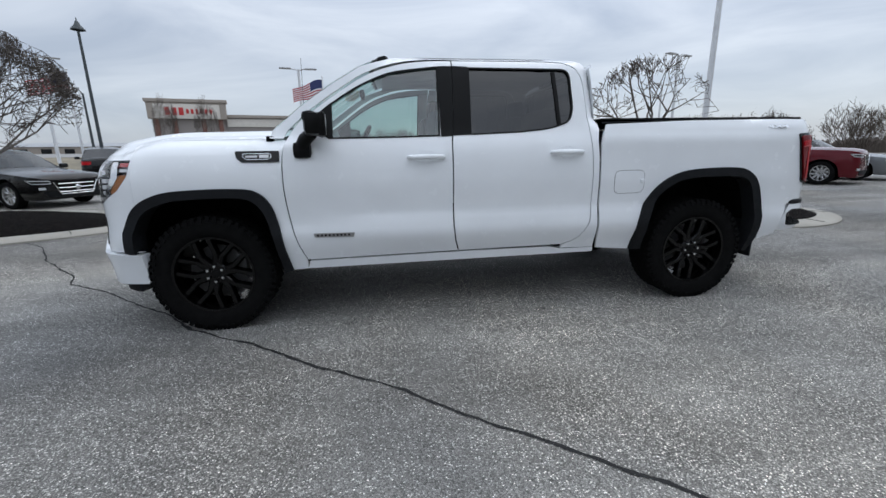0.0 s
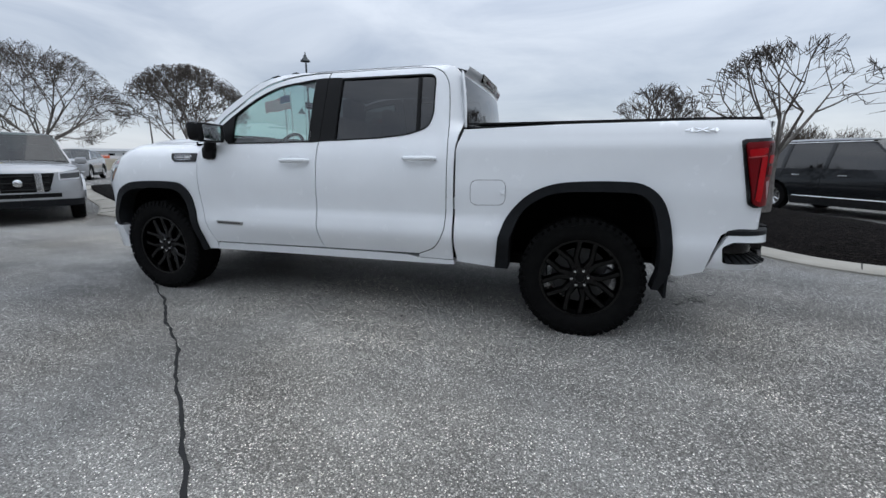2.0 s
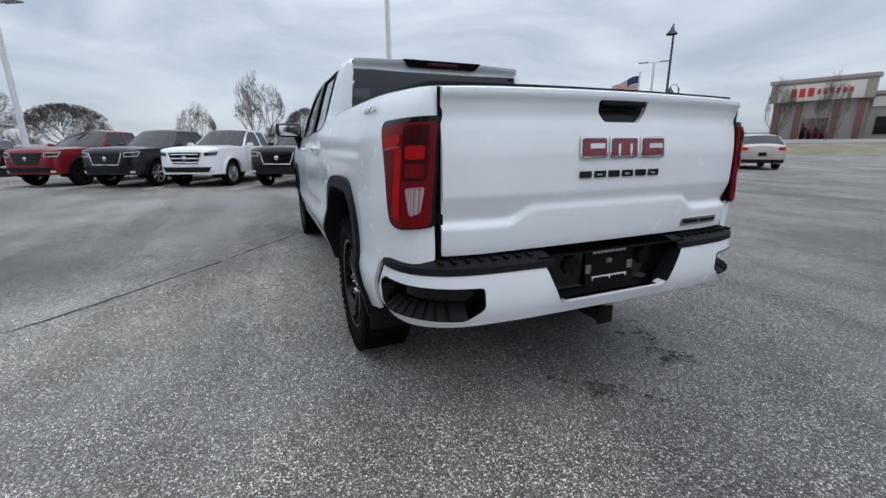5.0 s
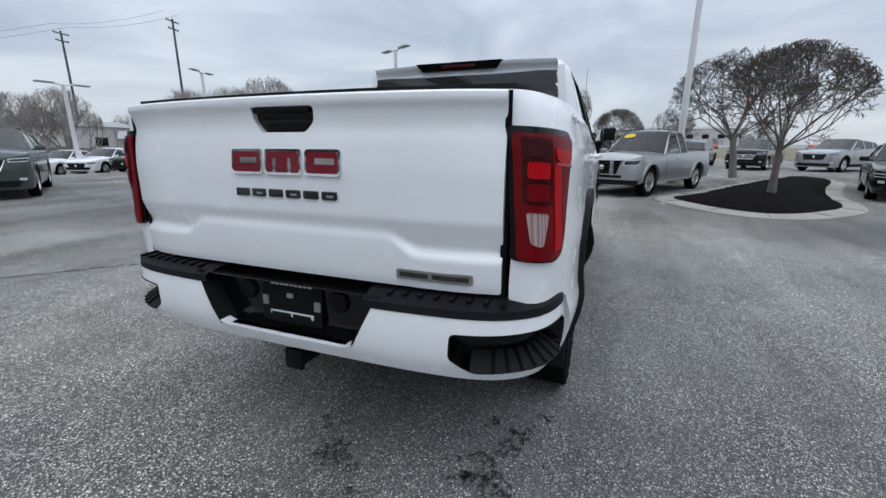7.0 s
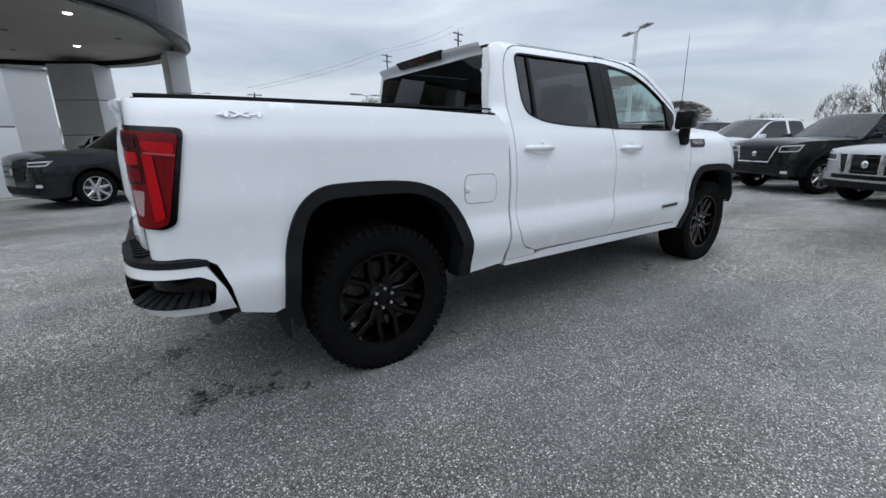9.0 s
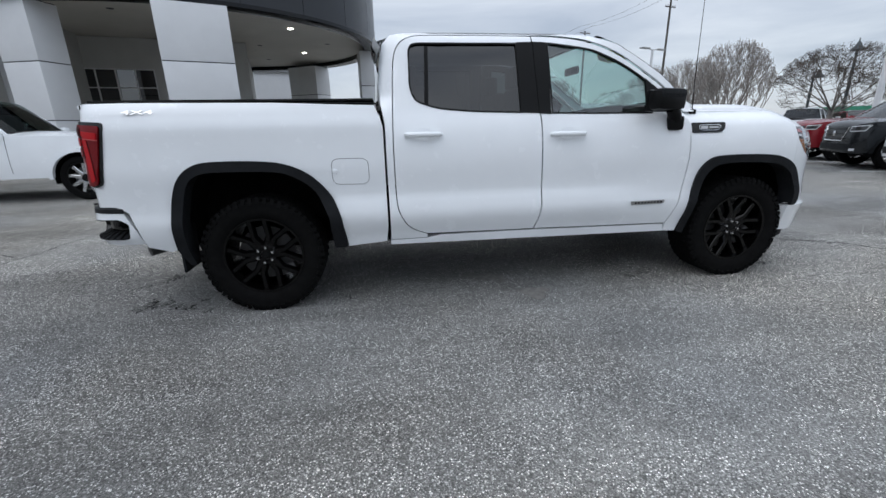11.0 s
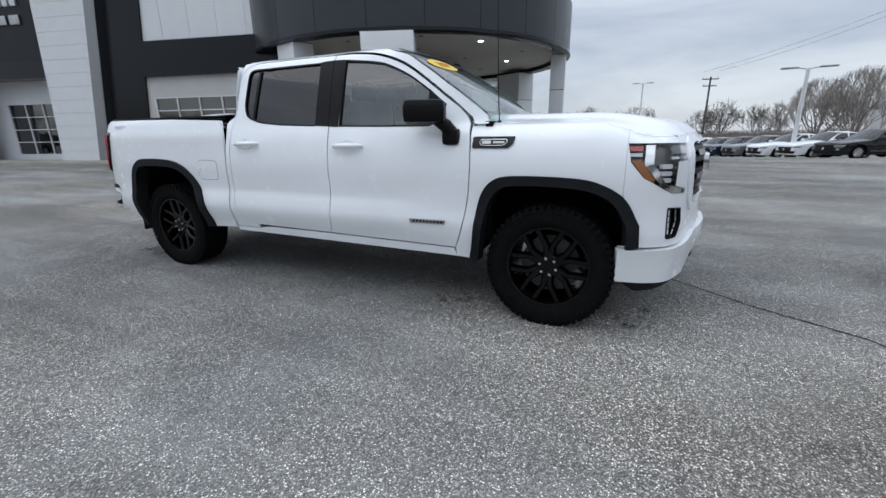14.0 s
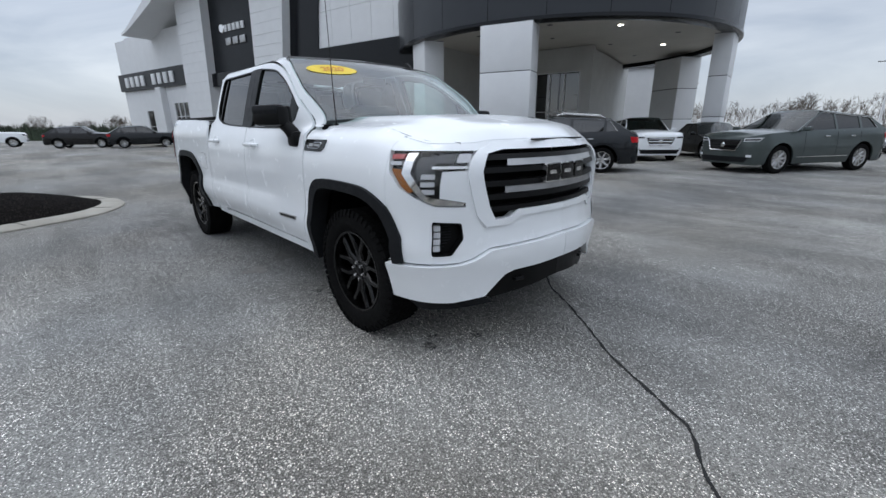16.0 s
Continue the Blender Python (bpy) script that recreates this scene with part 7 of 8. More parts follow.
# ---- bare trees ----
def bare_tree(seed, trunk_h, height, radius, levels=5, kids=3, trunk_r=0.11, droop=0.0, upright=0.35, sides=4, first=7, lean=(0.0, 0.0), twig=0.006, limb=0.5):
    """A leafless tree as two geometries: trunk with limbs, and twigs."""
    rnd = random.Random(seed)
    wood, twigs = [], []
    top = Vector((lean[0] * trunk_h, lean[1] * trunk_h, trunk_h))
    wood.append(tube([(0, 0, -0.1), (lean[0] * trunk_h * 0.3, lean[1] * trunk_h * 0.3, trunk_h * 0.35), top], (trunk_r * 1.35, trunk_r, trunk_r * 0.85), 10))
    mid_z = trunk_h + (height - trunk_h) * 0.38

    def grow_branch(p, d, length, r, level):
        side = Vector((rnd.uniform(-1, 1), rnd.uniform(-1, 1), rnd.uniform(-0.6, 0.9))) * 0.22
        q1 = p + d * length * 0.5 + side * length * 0.35
        d2 = (d + side * 0.8 + Vector((0, 0, upright * 0.25))).normalized()
        q2 = q1 + d2 * length * 0.5
        c = top + Vector((0, 0, (height - trunk_h) * 0.30))
        e = q2 - c
        lim = math.sqrt((e.x / radius) ** 2 + (e.y / radius) ** 2 + (e.z / ((height - c.z) if e.z > 0 else (c.z - trunk_h * 0.80))) ** 2)
        if lim > 1.05 and level > 1:
            q2 = c + e / lim * rnd.uniform(0.74, 1.05)
            q1 = (p + q2) / 2 + side * length * 0.15
        geo = tube([p, q1, q2], (r, r * 0.8, r * (0.58 if level < levels else 0.22)), sides if level > 1 else 6, False)
        (wood if level <= 1 else twigs).append(geo)
        if level >= levels:
            return
        n = int(kids) + (1 if rnd.random() < (kids % 1 or 0.35) else 0)
        for i in range(n):
            base = q2 if i < 2 else q1 + (q2 - q1) * rnd.uniform(0.0, 0.8)
            spread = Vector((rnd.uniform(-1, 1), rnd.uniform(-1, 1), rnd.uniform(-0.75, 0.85))).normalized()
            nd = (d2 * 0.85 + spread * rnd.uniform(0.55, 0.95) + Vector((0, 0, upright * 0.3 - droop))).normalized()
            grow_branch(base, nd, length * rnd.uniform(0.58, 0.82), max(twig, r * 0.56), level + 1)
    for i in range(first):
        a = 2 * math.pi * (i + rnd.uniform(-0.25, 0.25)) / first
        el = rnd.uniform(0.30, 0.95) if i % 3 else rnd.uniform(0.9, 1.3)
        d = Vector((math.cos(a) * math.cos(el), math.sin(a) * math.cos(el), math.sin(el)))
        grow_branch(top - Vector((0, 0, rnd.uniform(0, 0.25) * trunk_h)), d, (height - trunk_h + radius) * 0.27, trunk_r * limb, 1)
    return join(*wood), join(*twigs)


def tree(name, label, geos, m, mat="bark", group="bare trees", twig_mat=None):
    root = thing(name, label, "tree", m, group)
    part("trunk", geos[0], M["bark_mid" if mat == "bark" else mat], root)
    part("crown", geos[1], M[twig_mat or mat], root, "dense bare twigs")
    return root


ROUND = "rounded ornamental tree with dense bare branches in dark mulch"
t1 = bare_tree(11, 1.30, 3.35, 1.85, 6, 3.15, 0.095, 0.03, 0.12, 3, 12, (0.30, -0.10), 0.0070, 0.30)
tree("ornamental_tree", ROUND, t1, pose(-8.05, 4.95, 0.20) @ Matrix.Diagonal((0.80, 0.80, 0.98, 1)))
t2 = bare_tree(12, 1.5, 4.4, 2.3, 6, 3.15, 0.115, 0.03, 0.12, 3, 12, (-0.1, 0.1), 0.006, 0.30)
tree("ornamental_tree", ROUND, t2, pose(-14.5, 5.7, 0.25, 0, 0, 120))
t3 = bare_tree(17, 1.05, 2.75, 1.30, 6, 2.3, 0.078, 0.0, 0.40, 3, 7, (0.05, 0.0), 0.0065, 0.42)
tree("ornamental_tree", "open pruned bare tree with knuckled branches", t3, pose(5.04, 4.55, 0.38, 0, 0, 40))
tree("ornamental_tree", "open pruned bare tree with knuckled branches", bare_tree(19, 1.25, 2.85, 1.20, 5, 3, 0.09, 0.0, 0.35, 4, 7, (0.0, 0.05), 0.006, 0.42), pose(3.75, 8.0, 0.2, 0, 0, 200))
tree("ornamental_tree", "low dark knuckled bare tree beside the stock row", t3, pose(-15.1, -23.8, lot_z(-15.1, -23.8), 0, 0, 10) @ Matrix.Diagonal((1.3, 1.3, 1.3, 1)))
tree("ornamental_tree", ROUND, t2, pose(-20.6, -14.0, 0.2, 0, 0, 75) @ Matrix.Diagonal((1.1, 1.1, 1.0, 1)))
tree("ornamental_tree", ROUND, t1, pose(-24.6, -11.2, 0.1, 0, 0, 200) @ Matrix.Diagonal((1.1, 1.1, 1.0, 1)))
tree("ornamental_tree", ROUND, t1, pose(-29.0, 1.4, 0.0, 0, 0, 100) @ Matrix.Diagonal((0.95, 0.95, 1.15, 1)))
tp = bare_tree(23, 1.0, 5.8, 2.4, 5, 3, 0.17, 0.0, 1.2, 3, 16, (0, 0), 0.010, 0.34)
for x, y, r, s_ in ((-28.4, -29.2, 150, 1.38), (-28.6, -34.2, 210, 1.32), (-28.5, -40.0, 300, 1.36), (-18.3, -48.0, 20, 1.16), (-20.3, -46.0, 130, 1.25)):
    tree("street_tree", "pale pollarded tree with upright bare shoots", tp, pose(x, y, lot_z(x, y), 0, 0, r) @ Matrix.Diagonal((s_, s_, s_, 1)), "bark_pale", "pollarded trees")
ty = bare_tree(31, 1.0, 4.6, 1.6, 5, 3, 0.07, 0.0, 0.6, 3, 7, (0, 0), 0.008)
for x, y, r, s_ in ((-41.0, -7.0, 0, 1.15), (-26.0, -1.5, 140, 1.3), (-34.0, 6.0, 90, 1.0), (-29.7, 59.7, 10, 2.1), (-25.2, 61.6, 90, 2.1), (-33.0, -19.0, 30, 1.2)):
    tree("young_tree", "slender young bare tree", ty, pose(x, y, 0, 0, 0, r) @ Matrix.Diagonal((min(s_, 1.0), min(s_, 1.0), s_, 1)), "bark_far", "young trees")

# far woods: many bare trees in one piece
lowt = [join(*bare_tree(40 + i, 1.4, 7.0, 3.0, 4, 3, 0.13, 0.0, 0.6, 3, 8, (0, 0), 0.020, 0.36)) for i in range(3)]
rw = random.Random(5)


def woods(name, label, line, depth, count, scale, mat):
    out = []
    for i in range(count):
        t = (i + rw.random()) / count * (len(line) - 1)
        a, b = line[int(t)], line[min(int(t) + 1, len(line) - 1)]
        f = t - int(t)
        s_ = scale * rw.uniform(0.75, 1.2)
        out.append(moved(lowt[i % 3], pose(a[0] + (b[0] - a[0]) * f + rw.uniform(-depth, depth), a[1] + (b[1] - a[1]) * f + rw.uniform(-depth, depth), -1.0, 0, 0, rw.uniform(0, 360)) @ Matrix.Diagonal((s_, s_, s_ * rw.uniform(0.9, 1.15), 1))))
    return tagged(part(name, join(*out), M[mat]), label, "woods", kind="stuff")


woods("far_woods", "distant band of bare brown woodland", ((90, 30), (60, 62), (25, 80), (-5, 88)), 7, 70, 1.0, "scrub")
woods("far_woods", "distant bare trees beyond the lot", ((-60, -62), (-24, -82), (30, -92)), 7, 44, 0.95, "bark_far")
woods("far_woods", "distant bare trees along the road", ((-110, 40), (-120, -10), (-100, -60)), 8, 40, 0.85, "bark_far")
woods("far_woods", "dark far tree line beside the showroom", ((110, 40), (125, 0), (120, -30)), 6, 30, 0.8, "scrub")


def hedge(name, label, line, h, w_, mat, seed):
    """A low, uneven belt of scrub."""
    r_ = random.Random(seed)
    n = 900
    rows_ = []
    for i in range(n + 1):
        t = i / n * (len(line) - 1)
        a, b = line[int(t)], line[min(int(t) + 1, len(line) - 1)]
        f = t - int(t)
        rows_.append((a[0] + (b[0] - a[0]) * f, a[1] + (b[1] - a[1]) * f, h * (0.80 + 0.25 * noise.noise((i * 0.04, seed, 0.0)) + 0.16 * noise.noise((i * 0.31, seed, 3.0)) + r_.uniform(-0.10, 0.10))))
    vs, fs = [], []
    for x, y, z in rows_:
        d = Vector((x, y)).normalized() * w_
        vs += [Vector((x - d.x, y - d.y, -1.0)), Vector((x - d.x * 0.5, y - d.y * 0.5, z * r_.uniform(0.6, 0.9))), Vector((x, y, z)), Vector((x + d.x, y + d.y, -1.0))]
    for i in range(n):
        for k in range(3):
            fs.append((4 * i + k, 4 * i + k + 1, 4 * i + k + 5, 4 * i + k + 4))
    return tagged(part(name, (vs, fs), M[mat], None, "", None, 10), label, "hedge", kind="stuff")


hedge("far_scrub", "low brown scrub at the edge of the woods", ((95, 25), (62, 60), (25, 77), (-8, 86)), 2.6, 3.0, "scrub", 1)
hedge("far_scrub", "low brown scrub beyond the stock row", ((-46, -48), (-30, -64), (-8, -74), (25, -80)), 1.1, 3.0, "bark_far", 2)
hedge("far_scrub", "dark evergreen belt far beside the showroom", ((70, 30), (78, 8), (76, -10)), 2.4, 2.5, "evergreen", 3)


# ---- verge, road and barriers beyond the lot ----
def strip(name, label, cat, line, w_, z0, z1, mat):
    vs, fs = [], []
    p = [Vector(q) for q in spline(line, 6)]
    for i, q in enumerate(p):
        d = (p[min(i + 1, len(p) - 1)] - p[max(i - 1, 0)]).normalized()
        n = Vector((-d.y, d.x))
        for k in (0.0, 0.3, 0.6, 1.0):
            vs.append(Vector((*(q - n * w_ * k), z0 + (z1 - z0) * (k ** 0.8))))
    for i in range(len(p) - 1):
        for k in range(3):
            fs.append((4 * i + k, 4 * i + k + 1, 4 * i + k + 5, 4 * i + k + 4))
    return tagged(part(name, (vs, fs), M[mat]), label, cat, kind="structure")


RIM = ((-72, -40), (-58, 0), (-48, 22), (-34, 38), (-12, 50), (14, 58), (40, 62))
strip("verge", "dry pale grass verge rising to the road", "grass", RIM, -9, 0.01, 1.15, "berm")
strip("road", "pale concrete road beyond the lot", "road", [(x * 1.19, y * 1.17) for x, y in RIM], -14, 1.16, 1.6, "road_far")


def barrier(m):
    root = thing("road_barrier", "orange and white plastic road barrier", "barrier", m, "road barriers")
    part("body", join(box(0, 0, 0.32, 1.9, 0.5, 0.62, 0.12), box(0, 0, 0.72, 1.85, 0.28, 0.45, 0.10)), M["barrier"], root)
    part("stripe", box(0, -0.152, 0.74, 1.5, 0.012, 0.16, 0.004), M["flag_white"], root)
    return root


SMALL = Matrix.Diagonal((0.75, 0.62, 0.62, 1))
b0 = barrier(pose(-66, 6.0, 1.2, 0, 0, 70) @ SMALL)
for i in range(1, 14):
    t = i / 13
    copy_thing(b0, pose(-66 + 22 * t + 3 * math.sin(t * 3), 6.0 + 35 * t, 1.2, 0, 0, 60 - 18 * t) @ SMALL)


# ---- poles, lamps, flags ----
def street_lamp(x, y, h, deg, mat="pole_white", heads=2):
    root = thing("street_lamp", "tall pale lot lamp with two flat heads", "lamp post", pose(x, y, lot_z(x, y), 0, 0, deg), "lot lamps")
    part("pole", tube([(0, 0, 0), (0, 0, h * 0.5), (0, 0, h)], (0.115, 0.105, 0.09), 10), M[mat], root)
    part("footing", lathe([(0.0, 0.55), (0.26, 0.55), (0.28, 0.0)], 16), M["concrete"], root, "round concrete footing")
    for sd in (-1, 1)[:heads]:
        part("arm", tube([(0, 0, h - 0.06), (sd * 0.35, 0, h + 0.02), (sd * 0.5, 0, h + 0.03)], 0.045, 6), M[mat], root)
        part("lamp_head", box(sd * 0.86, 0, h + 0.04, 0.80, 0.34, 0.09, 0.035, None), M["steel"], root, "flat grey lamp head")
    return root


for x, y, h, a in ((-18.3, -10.4, 6.5, 60), (-19.0, -26.2, 6.6, 20), (-12.9, 3.55, 7.3, 100), (11.75, 10.95, 8.2, 20), (-10.9, -27.1, 4.85, 0), (11.0, 42.0, 7.0, 0), (-6.2, 28.4, 7.0, 10), (-24.0, 30.5, 8.0, 40), (-50.0, 16.0, 8.0, 70), (26.0, 34.0, 7.0, 20), (-3.0, -60.0, 8.0, 0), (20.0, 24.0, 7.4, 20)):
    street_lamp(x, y, h, a)


def bell_lamp(x, y, h, deg):
    root = thing("street_lamp", "dark street lamp with a bell shade on a curved arm", "lamp post", pose(x, y, lot_z(x, y), 0, 0, deg), "bell lamps")
    part("pole", tube([(0, 0, 0), (0, 0, h * 0.55), (0, 0, h)], (0.10, 0.085, 0.065), 8), M["pole_dark"], root)
    part("arm", tube(spline(((0, 0, h - 0.3), (0.12, 0, h + 0.15), (0.40, 0, h + 0.35), (0.66, 0, h + 0.22), (0.70, 0, h + 0.05)), 4), 0.028, 6), M["pole_dark"], root)
    part("shade", lathe([(0.04, 0.10), (0.10, 0.02), (0.16, -0.15), (0.34, -0.34), (0.36, -0.40), (0.30, -0.38)], 16, pose(0.70, 0, h + 0.05)), M["pole_dark"], root, "bell-shaped dark shade")
    return root


for x, y, h, a in ((-17.73, 24.93, 8.575, 301), (-22.4, 31.9, 5.8, 200), (-27.5, -19.0, 5.4, 40), (-27.6, -21.4, 4.3, 200)):
    bell_lamp(x, y, h, a)


def flag(x, y, h, deg, size):
    root = thing("flag", "stars and stripes flag flying on a white pole", "flag", pose(x, y, 0, 0, 0, deg), "flags")
    part("pole", tube([(0, 0, 0), (0, 0, h)], (0.07, 0.04), 8), M["pole_white"], root)
    part("finial", lathe([(0, 0.1), (0.07, 0.05), (0.0, 0.0)], 10, pose(0, 0, h)), M["chrome"], root)
    L_, H_ = size, size * 0.56

    def cloth(u, v):
        return Vector((0.05 + u * L_, 0.10 * L_ * math.sin(u * 6.0) * u, h - 0.15 - v * H_ * (1 - 0.25 * u) - 0.36 * L_ * u ** 1.3 + 0.03 * L_ * math.sin(u * 8 + v)))
    for i in range(13):
        part("stripe", sheet(cloth, steps(0.0 if i > 6 else 0.4, 1.0, 12), (i / 13, (i + 1) / 13)), M["flag_red"] if i % 2 == 0 else M["flag_white"], root)
    part("canton", sheet(cloth, steps(0, 0.4, 6), steps(0, 7 / 13, 3)), M["flag_blue"], root, "dark blue canton")
    return root


flag(-4.3, 26.0, 6.1, 185, 1.9)
flag(-15.9, 20.3, 5.4, 215, 1.55)
flag(-50.4, 14.5, 7.6, 150, 3.0)


def utility_pole(x, y, h, deg):
    root = thing("utility_pole", "brown timber utility pole with crossarms and insulators", "utility pole", pose(x, y, lot_z(x, y), 0, 0, deg), "utility poles")
    part("pole", tube([(0, 0, 0), (0, 0, h)], (0.19, 0.13), 8), M["wood_pole"], root)
    for z, L_ in ((h - 0.35, 2.4), (h - 1.35, 2.0)):
        part("crossarm", box(0, 0, z, L_, 0.12, 0.14, 0.02), M["wood_pole"], root)
        for q in (-0.45, -0.25, 0.25, 0.45):
            part("insulator", lathe([(0.0, 0.22), (0.05, 0.18), (0.03, 0.1), (0.06, 0.06), (0.03, 0.0)], 8, pose(q * L_, 0, z + 0.07)), M["steel"], root)
    return root


UP = ((-40.9, -56.2, 19.0), (-37.3, -74.6, 18.2), (-12.6, -75.7, 10.0))
for x, y, h in UP:
    utility_pole(x, y, h, 15)
for a, b in zip(UP, UP[1:]):
    for q in (-1.05, 1.05):
        pts = [(a[0] + (b[0] - a[0]) * t + q, a[1] + (b[1] - a[1]) * t, a[2] + (b[2] - a[2]) * t - 0.1 - 2.4 * t * (1 - t)) for t in steps(0, 1, 10)]
        wr = part("overhead_wire", tube(pts, 0.016, 4), M["pole_dark"])
        tagged(wr, "thin dark overhead wire between poles", "wire", group="overhead wires")
for x, y in ((-88.0, 68.3), (-83.8, 73.6), (-82.4, 75.3), (-81.1, 76.8)):
    utility_pole(x, y, 10.3, 40)
rs = thing("road_sign", "back of a grey diamond road sign on two posts", "road sign", pose(-17.93, 14.85, 0, 0, 0, 55), "")
for q in (-0.28, 0.28):
    part("post", tube([(q, 0, 0), (q * 0.7, 0, 3.3)], 0.035, 6), M["steel"], rs)
part("plate", moved(box(0, 0, 0, 0.62, 0.02, 0.62, 0.005), pose(0, -0.05, 2.9, 0, 45, 0)), M["steel"], rs)


# ---- showroom: x runs along its front, y out of it ----
SHOW = pose(13.4, -12.3, 0, 0, 0, 13)
show = thing("showroom", "modern showroom with white slabs, black bands and dark sign wall", "building", SHOW, kind="structure")
FL = lambda y: (lambda u, v: (u, y, v))


def wall(name, loop, y, thick, mat, holes=(), label="", parent=None):
    return part(name, shell(loop, FL(y), holes, 2.0, (0, -thick, 0), True), M[mat], parent or show, label, None, 25)


def rect(a, b, c, d):
    return [(a, c), (b, c), (b, d), (a, d)]


def glazing(u0, u1, z0, z1, nu, nz, y, parent):
    """Panes and pale mullions that fill an opening."""
    for i in range(nu):
        for j in range(nz):
            a, b = u0 + (u1 - u0) * i / nu, u0 + (u1 - u0) * (i + 1) / nu
            c, d = z0 + (z1 - z0) * j / nz, z0 + (z1 - z0) * (j + 1) / nz
            part("pane", shell(rect(a, b, c, d), FL(y - 0.06), (), 3.0), M["shop_glass"], parent)
    for i in range(nu + 1):
        part("mullion", box(u0 + (u1 - u0) * i / nu, y - 0.04, (z0 + z1) / 2, 0.05, 0.10, z1 - z0), M["panel_white"], parent)
    for j in range(nz + 1):
        part("transom", box((u0 + u1) / 2, y - 0.04, z0 + (z1 - z0) * j / nz, u1 - u0, 0.09, 0.045), M["panel_white"], parent)


w1 = wall("wall_front", rect(0.0, 7.4, 0, 4.25), 0.0, 0.3, "stucco", [rect(0.5, 6.9, 0.75, 3.2)])
glazing(0.5, 6.9, 0.75, 3.2, 5, 4, 0.0, w1)
wall("band", rect(-0.3, 7.3, 4.2, 5.8), 0.22, 0.5, "panel_black", (), "gloss black band")
for i in range(5):
    for j in range(2):
        wall("panel", rect(-0.3 + 1.52 * i + 0.01, -0.3 + 1.52 * (i + 1) - 0.01, 5.82 + 1.9 * j, 5.82 + 1.9 * (j + 1) - 0.02), 0.0, 0.3, "panel_white")
wall("wall_back", rect(-0.3, 35, 0, 9.6), -0.9, 0.3, "panel_white", [rect(12.9, 17.9, 0.4, 3.2)])
dkp = wall("slant_panel", [(7.7, 0), (10.4, 0), (9.2, 8.0), (9.0, 9.6), (6.3, 9.6), (6.7, 8.0)], 0.10, 0.4, "panel_black", (), "black slanted panel")
# the two pale slabs, each of stacked panels
for b0, b1, t0, t1, top in ((10.4, 12.75, 8.8, 12.2, 10.2), (18.7, 21.9, 17.9, 21.4, 10.8)):
    sl = wall("slab", [(b0 + 0.1, 0), (b1 - 0.1, 0), (t1 - 0.1, top), (t0 + 0.1, top)], 0.62, 0.9, "panel_white", (), "pale leaning slab of stacked panels")
    n = 16
    for i in range(n):
        z0, z1 = top * i / n + 0.005, top * (i + 1) / n - 0.005
        f0, f1 = z0 / top, z1 / top
        loop = [(b0 + (t0 - b0) * f0, z0), (b1 + (t1 - b1) * f0, z0), (b1 + (t1 - b1) * f1, z1), (b0 + (t0 - b0) * f1, z1)]
        wall("panel", loop, 0.70, 0.08, "panel_white", (), "", sl)
sg = wall("sign_wall", rect(12.2, 18.6, 4.5, 10.2), 0.05, 0.3, "panel_dark", (), "charcoal sign wall with pale lettering")
wall("sign_soffit", rect(12.3, 18.6, 4.35, 5.25), 0.35, 0.9, "panel_black")
glazing(12.9, 17.9, 0.4, 3.2, 4, 4, -0.9, show)
for i in range(5):
    part("sign_bar", box(14.2 + 0.50 * i, 0.10, 8.05, 0.34, 0.10, 0.42, 0.02), M["panel_white"], sg)
part("sign_disc", lathe([(0, 0.06), (0.26, 0.06), (0.30, 0.0)], 20, Matrix.Translation((16.75, 0.06, 8.1)) @ Matrix.Rotation(-math.pi / 2, 4, "X")), M["chrome"], sg)
for i in range(3):
    part("sign_bar", box(14.35 + 0.85 * i, 0.10, 7.2, 0.66, 0.10, 0.46, 0.05), M["steel"], sg)
# left wing with the name band and the curved eyebrow
lw = wall("wall_wing", rect(21.8, 34.8, 0, 9.1), 0.0, 0.3, "panel_white", [rect(23.3, 25.6, 0.15, 3.5), rect(29.6, 30.9, 0.2, 3.0)])
glazing(23.3, 25.6, 0.15, 3.5, 3, 3, 0.0, lw)
glazing(29.6, 30.9, 0.2, 3.0, 1, 2, 0.0, lw)
nb = wall("name_band", rect(21.8, 34.9, 4.8, 6.25), 0.25, 0.25, "panel_dark", (), "charcoal band with pale block letters made plain")
for i in range(9):
    if i != 4:
        part("letter_bar", box(24.6 + 1.06 * i, 0.30, 5.5, 0.62, 0.12, 0.85, 0.02), M["panel_white"], nb)
wall("pilaster", rect(26.6, 27.4, 0, 4.8), 0.5, 0.5, "panel_white")
wall("corner_trim", rect(21.75, 22.1, 0, 9.0), 0.35, 0.35, "panel_black")


def brow(u):
    t = (27.6 - u) / 19.6
    return 8.55 + 3.6 * math.sin(min(1.0, t * 1.12) * math.pi / 2) ** 1.2


us = steps(27.6, 8.0, 28)
part("eyebrow_roof", join(sheet(lambda u, v: (u, v, brow(u)), us, steps(-1.2, 2.1, 3)), sheet(lambda u, v: (u, v, brow(u) + 0.10 + 0.55 * min(1, (27.8 - u) / 5)), us, steps(-1.2, 2.1, 3)),
                          sheet(lambda u, v: (u, 2.1, brow(u) + v * (0.10 + 0.55 * min(1, (27.8 - u) / 5))), us, (0, 1)), sheet(lambda u, v: (27.6, u, 8.55 + v * 0.12), steps(-1.2, 2.1, 2), (0, 1))), M["panel_white"], show, "white curved eyebrow roof")
